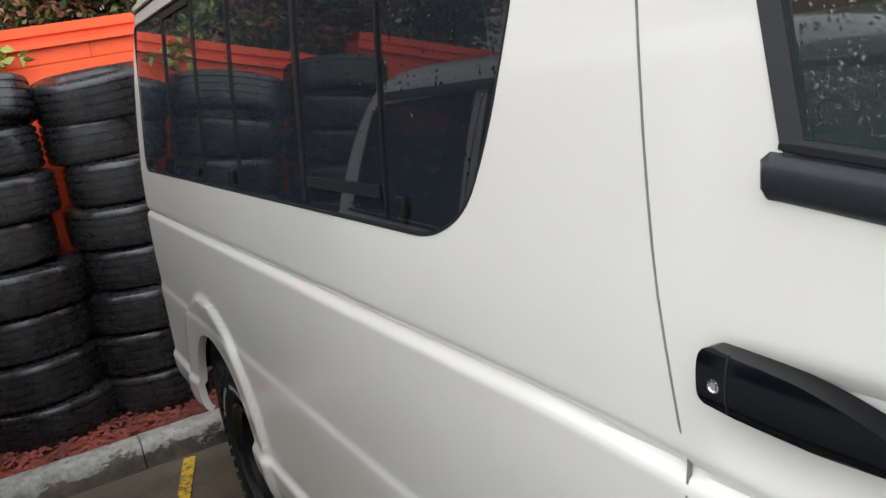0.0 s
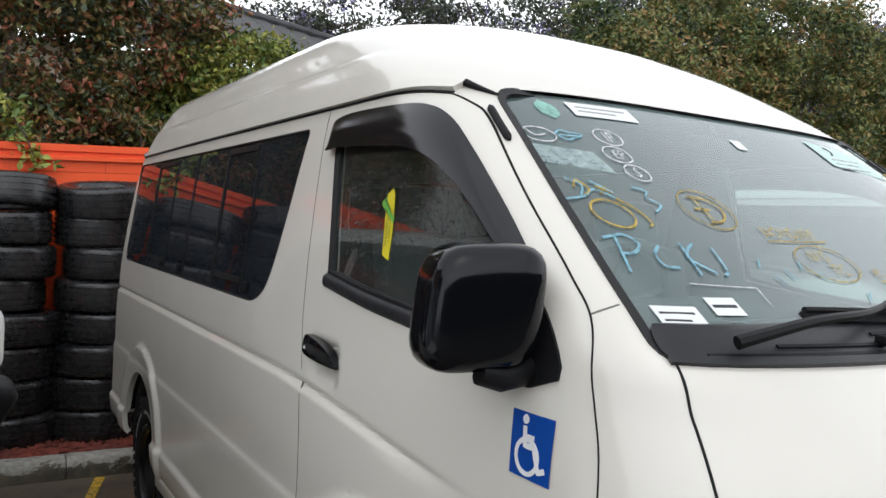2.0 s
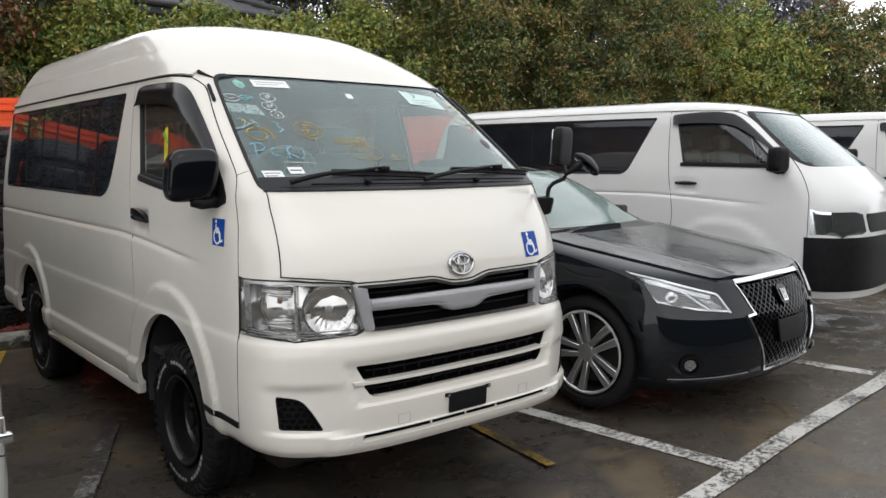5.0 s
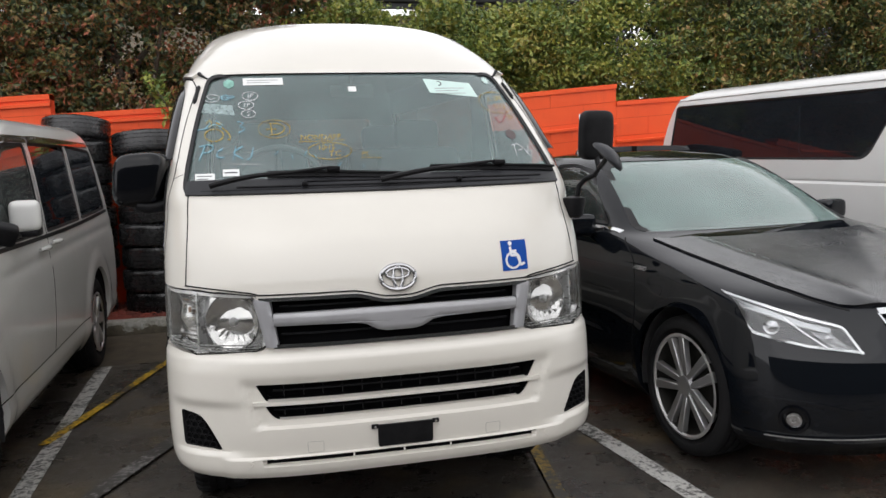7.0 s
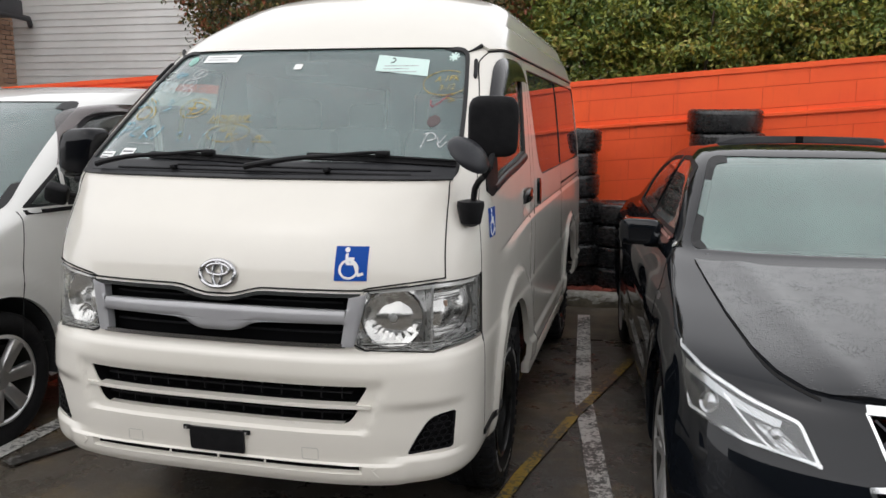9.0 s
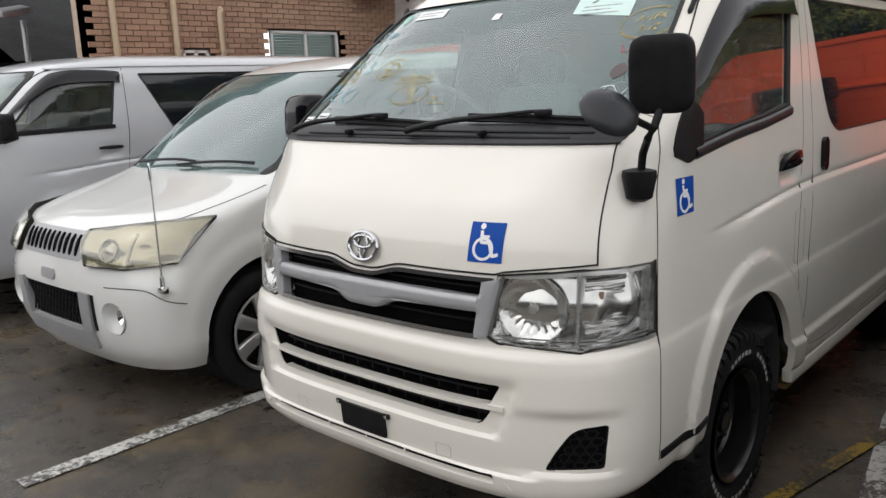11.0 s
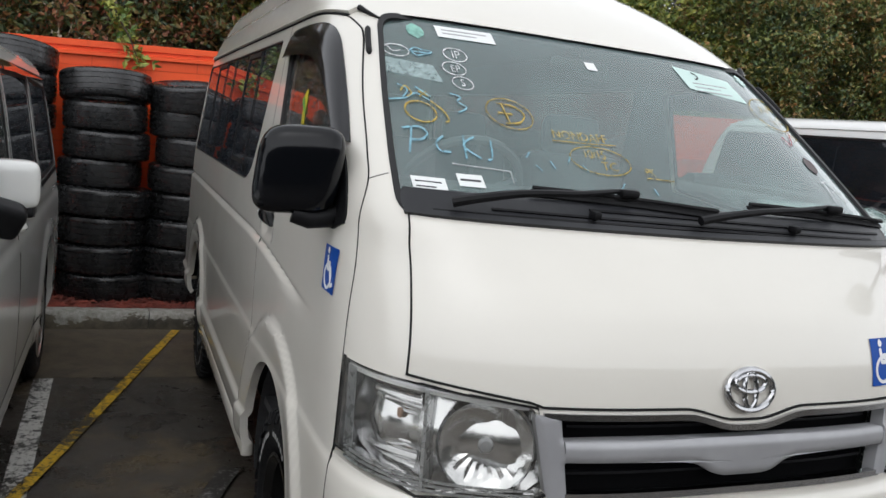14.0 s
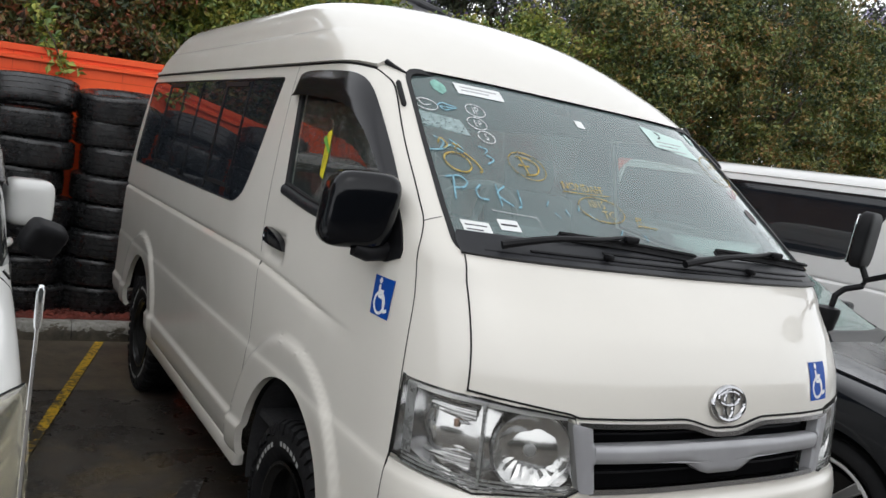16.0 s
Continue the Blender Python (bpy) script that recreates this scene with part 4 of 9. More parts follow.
def written(text, height, to, at, slant=0.0, turn=0.0, lift=0.0015, squeeze=1.0):
    """The built-in font's letters laid on a surface, centred at a place on it."""
    cu = bpy.data.curves.new("text", "FONT")
    cu.body, cu.size, cu.align_x, cu.align_y, cu.shear = text, height * 1.38, "CENTER", "CENTER", slant
    cu.resolution_u = 3
    ob = new("text", cu)
    me = bpy.data.meshes.new_from_object(ob.evaluated_get(bpy.context.evaluated_depsgraph_get()))
    bpy.data.objects.remove(ob)
    c, s = math.cos(radians(turn)), math.sin(radians(turn))
    for p in me.vertices:
        x, y = p.co.x * squeeze, p.co.y
        p.co = to(at[0] + x * c - y * s, at[1] + x * s + y * c, lift)
    bm = bmesh.new()
    bm.from_mesh(me)
    bpy.data.meshes.remove(me)
    return bm


def ring_path(c, a, b, n=36, start=0.0, span=360.0):
    return [(c[0] + a * math.cos(radians(start + span * i / n)), c[1] + b * math.sin(radians(start + span * i / n))) for i in range(n + 1)]


def chalk(name, colour):
    """Paint-pen strokes, thin and patchy, with the glass showing through."""
    m, nt, bs = nodes_of(name)
    bs.inputs["Base Color"].default_value = (*colour, 1)
    bs.inputs["Roughness"].default_value = 0.8
    nt.links.new(ramp(nt, noise_tex(nt, 70, 5, 0.7), [(0.35, (0.25,) * 3), (0.65, (0.85,) * 3)]), bs.inputs["Alpha"])
    return m


BLUE_STICKER = plain("blue_sticker", (0.003, 0.055, 0.30), (0.004, 0.062, 0.33), rough=0.4, scale=50, spec=0.15)
WHITE_MARK = plain("white_vinyl", (0.80, 0.80, 0.80), rough=0.4, scale=50)
TYRE_MARK = plain("grey_white_lettering", (0.42, 0.42, 0.41), rough=0.6)
PAPER = plain("white_paper", (0.78, 0.79, 0.78), (0.70, 0.72, 0.71), rough=0.7, scale=30)
MINT_PAPER = plain("mint_paper", (0.58, 0.72, 0.68), (0.52, 0.67, 0.63), rough=0.7, scale=30)
CHALK_YELLOW = chalk("yellow_marker", (0.52, 0.38, 0.08))
CHALK_BLUE = chalk("blue_marker", (0.26, 0.50, 0.60))
CHALK_WHITE = chalk("white_marker", (0.75, 0.77, 0.77))
CHALK_RED = chalk("red_marker", (0.60, 0.10, 0.14))
INK = plain("dark_ink", (0.03, 0.03, 0.035), rough=0.6)
def film_patch(name, colour, cover):
    """Thin printed film that lets part of the glass show through."""
    m, nt, bs = nodes_of(name)
    bs.inputs["Base Color"].default_value = (*colour, 1)
    bs.inputs["Roughness"].default_value = 0.5
    nt.links.new(ramp(nt, noise_tex(nt, 55, 4, 0.6), [(0.35, (cover * 0.7,) * 3), (0.65, (cover * 1.25,) * 3)]), bs.inputs["Alpha"])
    return m


SEAL_GREEN = film_patch("green_seal", (0.30, 0.62, 0.52), 0.6)
FILM = film_patch("pale_film", (0.52, 0.66, 0.66), 0.42)
DISC_BROWN = plain("brown_disc", (0.10, 0.075, 0.075), rough=0.5)
TAPE_YELLOW = plain("yellow_tape", (0.75, 0.66, 0.02), (0.66, 0.57, 0.02), rough=0.4, scale=25, bump=0.5, dist=0.01)
TAPE_GREEN = plain("green_tape", (0.18, 0.55, 0.07), rough=0.4, scale=25)
SEAT_CLOTH = plain("grey_seat_cloth", (0.13, 0.13, 0.135), rough=0.9, scale=120, bump=0.3)
DASH = plain("grey_dash_plastic", (0.10, 0.10, 0.105), (0.08, 0.08, 0.085), rough=0.6, scale=160, bump=0.15, dist=0.001)
MIRROR = plain("mirror_face", (0.85, 0.86, 0.86), rough=0.02, metal=1.0)
VISOR = plain("smoked_visor", (0.008, 0.008, 0.010), (0.006, 0.006, 0.008), rough=0.10, scale=8, spec=0.38)
PALE_VISOR = glass("pale_smoked_visor", (0.52, 0.48, 0.48), gloss=0.05)
MESH_BLACK = plain("black_mesh", (0.004, 0.004, 0.0045), rough=0.9, spec=0.05)
FAINT_GAP = plain("faint_joint", (0.46, 0.45, 0.41), rough=0.6)
LAMP_GREY = plain("lamp_housing", (0.42, 0.43, 0.44), rough=0.25, metal=0.5, scale=40)
BRIGHT_LAMP = plain("bright_reflector", (0.84, 0.84, 0.85), (0.74, 0.74, 0.75), rough=0.16, metal=0.55, scale=30, bump=0.3, dist=0.006)
AMBER = plain("amber_bulb", (0.40, 0.26, 0.19), rough=0.3)
STEP_BOARD = plain("old_timber", (0.30, 0.20, 0.08), (0.20, 0.13, 0.06), rough=0.7, scale=30, bump=0.4)


def pictogram(root, to, c, k):
    """A blue square with a white wheel mark; k is its size, c its centre."""
    bm = bmesh.new()
    h = k / 2
    sq = [(c[0] - h, c[1] - h * 1.04), (c[0] + h, c[1] - h * 1.04), (c[0] + h, c[1] + h * 1.04), (c[0] - h, c[1] + h * 1.04)]
    patch(bm, sq, lambda a, b, l: to(a, b, l + 0.002), 6, 6)
    st = part("sticker", bm, BLUE_STICKER, root, "blue sticker with a white wheel mark")
    u = k / 100
    P = lambda x, y: (c[0] + x * u, c[1] + y * u)
    bm = bmesh.new()
    up = lambda a, b, l: to(a, b, l + 0.003)
    ribbon(bm, ring_path(P(-7, -17), 27 * u, 27 * u, 26, 105, 350), 7.5 * u, up, 0.0, 0.001)
    ribbon(bm, dense([P(-15, 30), P(-13, 0), P(10, 0), P(23, -35), P(38, -29)], 4 * u), 9 * u, up, 0.0004, 0.001)
    ribbon(bm, dense([P(-13, 15), P(9, 15)], 4 * u), 7 * u, up, 0.0008, 0.001)
    patch(bm, circle(P(-14, 41), 8 * u, 14), lambda a, b, l: to(a, b, l + 0.0034), 6, 4)
    part("sticker_mark", bm, WHITE_MARK, st)


def mirror_head(bm, c, size, turn=(0, 0, 0), back=0.8, power=5.0):
    """A mirror housing: a full-bodied rounded block, cut flat behind where the mirror sits."""
    made = bmesh.ops.create_icosphere(bm, subdivisions=4, radius=1.0)["verts"]
    m = Matrix.Translation(c) @ Euler(turn).to_matrix().to_4x4() @ Matrix.Diagonal((size[0] / 2, size[1] / 2, size[2] / 2, 1))
    for q in made:
        k = sum(abs(t) ** power for t in q.co) ** (-1 / power)
        p = q.co * k
        q.co = m @ Vector((p.x, min(p.y, back), p.z))


WATER = nodes_of("rain_water")
WATER[2].inputs["Base Color"].default_value = (1, 1, 1, 1)
WATER[2].inputs["Roughness"].default_value = 0.0
WATER[2].inputs["IOR"].default_value = 1.33
WATER[2].inputs["Transmission Weight"].default_value = 1.0
WATER = WATER[0]


def rain(root, outline, to, lift, count, seed, most=0.0032, keep=None):
    """Beads of rain standing on a pane: small flattened domes of water, one loose sheet."""
    rnd = random.Random(seed)
    ys, zs = [p[0] for p in outline], [p[1] for p in outline]
    def within(y, z):
        odd = False
        for (y0, z0), (y1, z1) in zip(outline, outline[1:] + outline[:1]):
            if (z0 > z) != (z1 > z) and y < y0 + (y1 - y0) * (z - z0) / (z1 - z0):
                odd = not odd
        return odd
    verts, faces = [], []
    done = 0
    while done < count:
        y, z = rnd.uniform(min(ys), max(ys)), rnd.uniform(min(zs), max(zs))
        done += 1
        if not within(y, z) or (keep and not keep(y, z, rnd)):
            continue
        r = 0.0009 + (most - 0.0009) * rnd.random() ** 3
        long = rnd.uniform(1.0, 1.7)
        c = to(y, z, lift)
        n = (to(y, z, lift + 0.01) - c).normalized()
        u = (to(y + 0.01, z, lift) - c).normalized()
        w = n.cross(u)
        k = len(verts)
        for h, f in ((0.0, 1.0), (0.40, 0.78)):
            for i in range(7):
                a = 2 * math.pi * i / 7
                verts.append(c + (u * math.cos(a) + w * math.sin(a) * long) * (r * f) + n * (r * h))
        verts.append(c + n * (r * 0.56))
        for i in range(7):
            j = (i + 1) % 7
            faces += [(k + i, k + j, k + 7 + j, k + 7 + i), (k + 7 + i, k + 7 + j, k + 14)]
    me = bpy.data.meshes.new("rain")
    me.from_pydata(verts, [], faces)
    tagged(linked("rain", me, WATER, root), "clear beads of rain on the glass", kind="stuff")


def build_van():
    sh = Shell(VAN, van_swell, bumper_dent, 40)
    smooth = Shell(VAN, lambda y, z: van_swell(y, z, False))
    v = thing("high_roof_van", "white high-roofed van with black wheels and blue stickers", "van")
    F, Wp, SD = sh.front, sh.wrap, {s: sh.side(s) for s in (-1, 1)}
    lamp_xz = rounded([(0.468, 0.905, 0.02), (0.49, 0.885), (0.72, 0.866), (0.96, 0.896), (0.96, 1.104), (0.70, 1.100), (0.505, 1.078, 0.03)], 0.015)
    fog_xz = rounded([(0.648, 0.530), (0.784, 0.536), (0.790, 0.664), (0.720, 0.655, 0.03), (0.684, 0.60, 0.04)], 0.012)
    dip = lambda x, k: k - 0.026 * (1 - bump01((abs(x) - 0.03) / 0.14))
    top = [(0.495 - 0.99 * i / 40, dip(0.495 - 0.99 * i / 40, 1.070)) for i in range(41)]
    gril_xz = [(-0.445, 0.893), (0.445, 0.893)] + top
    flip = lambda o: [(-p[0], p[1]) for p in o][::-1]
    cuts = [prism(DOOR_WIN, "x", -2, 2), prism(SIDE_WIN, "x", -2, 2), prism(SCREEN, "y", -1, 1.25),
            prism(SLOT_A, "y", -1, 0.3), prism(SLOT_B, "y", -1, 0.3), prism(gril_xz, "y", -1, 0.3),
            prism(rounded([(-0.62, 1.42), (0.62, 1.42), (0.56, 1.86), (-0.56, 1.86)], 0.05), "y", 4.2, 5)]
    for o in (lamp_xz, flip(lamp_xz)):
        cuts.append(prism(o, "y", -1, 0.385))
    for o in (fog_xz, flip(fog_xz)):
        cuts.append(prism(o, "y", -1, 0.5))
    for y, r in ((HUB_F, ARCH_F), (HUB_R, ARCH_R)):
        cuts += [prism(circle((y, ARCH_Z), r, 56), "x", -2, -0.3), prism(circle((y, ARCH_Z), r, 56), "x", 0.3, 2)]
    me = sh.mesh(rows_of(0.425, 2.296, 0.028, ((0.42, 0.465, 0.009), (0.465, 0.505, 0.003), (0.505, 0.88, 0.009), (0.88, 1.06, 0.014), (1.10, 1.20, 0.006), (1.20, 1.33, 0.010), (1.98, 2.05, 0.015), (2.05, 2.10, 0.006), (2.10, 2.2, 0.015), (2.2, 2.296, 0.006))), 200)
    body = carve("body", me, cuts, [WHITE, LINING], v, 0.028)
    for y, r in ((HUB_F, ARCH_F), (HUB_R, ARCH_R)):
        arch_liner(v, y, ARCH_Z, r - 0.002, 0.45, 0.815)
        for s in (-1, 1):
            wheel(v, y, 0.815, s, 0.352, 0.225, 0.205, "steel", True)
    for s in (-1, 1):
        bm = bmesh.new()
        box(bm, (0.045, 1.74, 0.060), (s * 0.836, 2.395, 0.408), 0.012)
        part("sill", bm, WHITE, v)
    # raised white lettering on the tyres becomes plain bars
    for wh in [o for o in v.children if o.name.startswith("wheel") and "well" not in o.name]:
        s = 1 if wh.matrix_basis.translation.x > 0 else -1
        rng = random.Random(7)
        for k0 in (20, 75, 200, 255):
            a = k0
            for j in range(6):
                wdt = rng.uniform(4.0, 6.5)
                bm = bmesh.new()
                pth = [(r, radians(a + wdt * i / 3)) for i in range(4) for r in (0.272,)]
                rows = []
                for r, t in pth:
                    rows.append([bm.verts.new((0.0006 * s + (0.004 if rr > 0 else 0.004) * s, (r + rr) * math.cos(t), (r + rr) * math.sin(t))) for rr in (-0.008, 0.008)])
                for q, w in zip(rows, rows[1:]):
                    bm.faces.new((q[0], q[1], w[1], w[0]))
                part("sidewall_bar", bm, TYRE_MARK, wh, smooth=False)
                a += wdt + 2.2

    # glass and window trim
    bm = bmesh.new()
    patch(bm, SCREEN, lambda a, b, l: F(a, b, l - 0.008), 16, 30)
    ws = part("windscreen", bm, WINDSCREEN, v, "greenish laminated windscreen with marker writing")
    bm = bmesh.new()
    band(bm, SCREEN, 0.013, F, 0.003, 0.0, 0.010)
    part("windscreen_seal", bm, SEAL, v)
    bm = bmesh.new()
    cowl = rounded([(-0.742, 1.431, 0.035), (-0.40, 1.428), (0.40, 1.428), (0.742, 1.431, 0.035), (0.732, 1.488, 0.03), (0.55, 1.482), (0.2, 1.475), (-0.2, 1.474), (-0.55, 1.480), (-0.732, 1.486, 0.03)], 0.03)
    patch(bm, cowl, lambda a, b, l: F(a, b, l + 0.004), 8, 40, 0.006)
    ribbon(bm, dense([(-0.735, 1.431), (0.0, 1.426), (0.735, 1.431)], 0.05), 0.010, F, 0.010, 0.012)
    cw = part("cowl", bm, COWL, v, "black plastic cowl below the windscreen")
    for z0, z1, x0, x1 in ((1.450, 1.441, -0.55, 0.60), (1.463, 1.455, -0.30, 0.66), (1.438, 1.436, -0.68, 0.70)):
        bm = bmesh.new()
        ribbon(bm, dense([(x0, z0), ((x0 + x1) / 2, (z0 + z1) / 2), (x1, z1)], 0.05), 0.004, F, 0.0075, 0.006)
        part("cowl_rib", bm, TRIM, cw)
    for pts, x0, x1 in (([(-0.64, 1.444), (-0.50, 1.459), (-0.34, 1.470), (-0.20, 1.495)], -0.435, 0.075), ([(-0.01, 1.444), (0.15, 1.459), (0.32, 1.474), (0.47, 1.499)], 0.20, 0.735)):
        wip = new("wiper")
        wip.parent = v
        tagged(wip, "black windscreen wiper")
        bm = bmesh.new()
        cv = curve(pts, 8)
        tube(bm, [F(a, b, 0.026 + 0.020 * math.sin(math.pi * i / (len(cv) - 1))) for i, (a, b) in enumerate(cv)], [0.0115 - 0.006 * i / (len(cv) - 1) for i in range(len(cv))], 8)
        box(bm, (0.05, 0.03, 0.02), F(pts[-1][0] + 0.015, pts[-1][1] - 0.005, 0.028), 0.006)
        part("arm", bm, TRIM, wip)
        bm = bmesh.new()
        zz = lambda x: pts[-1][1] - 0.008 - 0.05 * (x - pts[-1][0]) ** 2 - 0.035 * (x - pts[-1][0])
        tube(bm, [F(x0 + (x1 - x0) * i / 16, zz(x0 + (x1 - x0) * i / 16), 0.018) for i in range(17)], 0.006, 6)
        ribbon(bm, [(x0 + (x1 - x0) * i / 16, zz(x0 + (x1 - x0) * i / 16) - 0.004) for i in range(17)], 0.014, F, 0.010, 0.006)
        part("blade", bm, RUBBER, wip)
    for x in (-0.30, 0.30):
        bm = bmesh.new()
        box(bm, (0.02, 0.03, 0.018), F(x, 1.447, 0.016), 0.005)
        part("washer_nozzle", bm, TRIM, v)
    for s in (-1, 1):
        to = SD[s]
        bm = bmesh.new()
        patch(bm, DOOR_WIN, lambda a, b, l: to(a, b, l - 0.010), 14, 16)
        dg = part("door_glass", bm, SIDE_GLASS, v)
        rain(dg, DOOR_WIN, to, -0.0098, 2600 if s < 0 else 1200, 5 + s)
        bm = bmesh.new()
        band(bm, DOOR_WIN, 0.016, to, 0.003, -0.004, 0.012)
        part("door_window_frame", bm, SEAL, v)
        bm = bmesh.new()
        rail_mid = dense(curve([(0.62, 1.380), (0.93, 1.414), (1.205, 1.4355), (1.448, 1.464)], 6), 0.03)
        mid_z = lambda y: float(np.interp(y, [q[0] for q in rail_mid], [q[1] for q in rail_mid]))
        sheet_to = lambda a, b, l: to(a, b, 0.011 * (1 - min(abs(b - mid_z(a)) / 0.0195, 1) ** 3) if l == 0 else -0.004)
        rows = [[bm.verts.new(sheet_to(y, z + d, 0.0)) for d in (-0.019, -0.016, -0.010, 0.0, 0.008, 0.0105, 0.013, 0.019)] for y, z in rail_mid + [(1.458, 1.465)]]
        for q, w in zip(rows, rows[1:]):
            for k in range(7):
                bm.faces.new((q[k], q[k + 1], w[k + 1], w[k]))
        ends = [bm.verts.new(to(1.466, 1.466 + d * 0.6, 0.002)) for d in (-0.019, -0.016, -0.010, 0.0, 0.008, 0.0105, 0.013, 0.019)]
        for k in range(7):
            bm.faces.new((rows[-1][k], rows[-1][k + 1], ends[k + 1], ends[k]))
        bl = part("belt_moulding", bm, WET_TRIM, v)
        rain(bl, [(y, z - 0.012) for y, z in rail_mid] + [(y, z + 0.006) for y, z in rail_mid[::-1]], lambda a, b, l: to(a, b, 0.011 * (1 - min(abs(b - mid_z(a)) / 0.0195, 1) ** 3) + l), 0.0004, 900, 12, 0.0022)
        bm = bmesh.new()
        ribbon(bm, [(y, z + 0.024) for y, z in rail_mid], 0.005, to, 0.004, 0.008)
        part("glass_wiper_strip", bm, SEAL, v)
        bm = bmesh.new()
        patch(bm, rounded([(0.497, 1.402, 0.02), (0.505, 1.366, 0.02), (0.57, 1.356), (0.665, 1.368), (0.690, 1.50, 0.01), (0.622, 1.545, 0.02), (0.540, 1.470, 0.06)], 0.012), lambda a, b, l: to(a, b, l + 0.006), 8, 6, 0.012)
        part("quarter_panel", bm, TRIM, v)
        bm = bmesh.new()
        strip2(bm, curve([(1.556, 1.815), (1.566, 1.880), (1.52, 1.898), (1.42, 1.903), (1.20, 1.898), (1.08, 1.887), (0.99, 1.853), (0.877, 1.775), (0.724, 1.654), (0.618, 1.562)]),
               curve([(1.535, 1.803), (1.505, 1.804), (1.44, 1.806), (1.20, 1.797), (1.08, 1.784), (0.985, 1.760), (0.885, 1.712), (0.790, 1.652), (0.690, 1.580), (0.625, 1.553)]), to, 0.004, 0.026, 0.004, 60)
        part("rain_visor", bm, VISOR, v, "smoked black rain visor over the door window")
        bm = bmesh.new()
        patch(bm, SIDE_WIN, lambda a, b, l: to(a, b, l - 0.004), 40, 60)
        sg = part("side_glass", bm, PRIVACY, v, "dark privacy glass")
        if s < 0:
            rain(sg, SIDE_WIN, to, -0.0038, 5200, 9, 0.0026, lambda y, z, r: r.random() < (0.85 if y < 2.3 else 0.3))
        bm = bmesh.new()
        band(bm, SIDE_WIN, 0.005, to, 0.001, 0.0, 0.008)
        part("side_window_seal", bm, SEAL, v)
        lines = ((2.165, 0.004), (2.535, 0.018), (3.00, 0.004), (3.36, 0.004), (3.755, 0.016)) if s < 0 else ((2.99, 0.012),)
        for y, wd in lines:
            bm = bmesh.new()
            ribbon(bm, dense([(y + 0.01, 1.365), (y - 0.005, 1.872)], 0.06), wd, to, 0.001 if wd < 0.02 else 0.004, 0.004)
            part("window_bar", bm, SEAL, sg)
        if s < 0:
            for y0, y1 in ((2.19, 2.52), (3.38, 3.74)):
                for z in (1.405, 1.86):
                    bm = bmesh.new()
                    ribbon(bm, dense([(y0, z), (y1, z)], 0.06), 0.020, to, 0.002, 0.004)
                    part("sash_rail", bm, SEAL, sg)
            for y in (2.11, 3.06, 3.44, 4.24):
                bm = bmesh.new()
                q = to(y, 1.388, 0.004)
                box(bm, (0.012, 0.028, 0.034), q, 0.005)
                part("window_latch", bm, TRIM, sg)
        # drip rail, seams, handles
        bm = bmesh.new()
        rail = [(1.04, 1.925), (1.20, 1.938), (1.6, 1.940), (2.6, 1.941), (3.6, 1.940), (4.2, 1.937), (4.30, 1.932)]
        ribbon(bm, curve(rail, 5), 0.016, to, 0.014, 0.018)
        part("drip_rail", bm, WHITE, v)
        # dark strip that paints the shade below the drip rail
        bm = bmesh.new()
        ribbon(bm, curve([(a, b - 0.011) for a, b in rail], 5), 0.006, to, 0.0025, 0.004)
        part("rail_shadow_gap", bm, GAP, v)
        seams = [[(0.386, 0.50), (0.384, 0.80), (0.386, 1.06), (0.404, 1.255), (0.435, 1.360), (0.470, 1.470), (0.550, 1.548), (0.70, 1.672), (0.90, 1.838), (0.985, 1.890), (1.08, 1.920), (1.25, 1.929)],
                 [(1.612, 1.930), (1.612, 1.796), (1.594, 1.442), (1.560, 1.182), (1.540, 1.0), (1.545, 0.84), (1.575, 0.70)]]
        if s > 0:
            seams += [[(1.69, 1.925), (1.70, 1.22), (1.66, 0.72), (1.72, 0.50), (2.95, 0.50), (3.0, 0.62), (3.01, 1.34)]]
        for q in seams:
            bm = bmesh.new()
            ribbon(bm, curve(q, 6), 0.0026, to, 0.0010, 0.006)
            part("panel_gap", bm, GAP if q[0][1] < 1.0 else PALE_GAP, v)
        if s > 0:
            bm = bmesh.new()
            ribbon(bm, dense([(2.99, 1.231), (4.26, 1.232)], 0.1), 0.014, to, 0.0015, 0.004)
            part("slide_rail", bm, GAP, v)
            bm = bmesh.new()
            ribbon(bm, rounded([(1.50, 0.875), (1.61, 0.875), (1.60, 1.085), (1.49, 1.085)], 0.03), 0.004, to, 0.001, 0.003, True)
            part("fuel_flap_gap", bm, FAINT_GAP, v)
            bm = bmesh.new()
            patch(bm, rounded([(1.80, 1.205), (1.86, 1.205), (1.865, 1.34), (1.805, 1.34)], 0.025), lambda a, b, l: to(a, b, l + 0.016), 8, 6, 0.02)
            part("sliding_door_handle", bm, GLOSS_BLACK, v)
        flat = smooth.side(s)
        bm = bmesh.new()
        grip = rounded([(1.522, 1.262, 0.014), (1.520, 1.318, 0.016), (1.41, 1.309, 0.06), (1.345, 1.290, 0.05), (1.320, 1.252, 0.007), (1.43, 1.257, 0.05)], 0.02)
        dome = lambda a, b: 0.006 + 0.014 * (1 - min(abs(b - 1.285) / 0.037, 1) ** 2.4) ** 0.5 * (1 - min(max((1.36 - a) / 0.034, 0), 1) ** 2 * 0.6) + 0.005 * math.sin(math.pi * min(max((a - 1.325) / 0.2, 0), 1))
        patch(bm, grip, lambda a, b, l: flat(a, b, dome(a, b) if l == 0 else -0.004), 18, 20, 0.02)
        hd = part("door_handle", bm, GLOSS_BLACK, v)
        bm = bmesh.new()
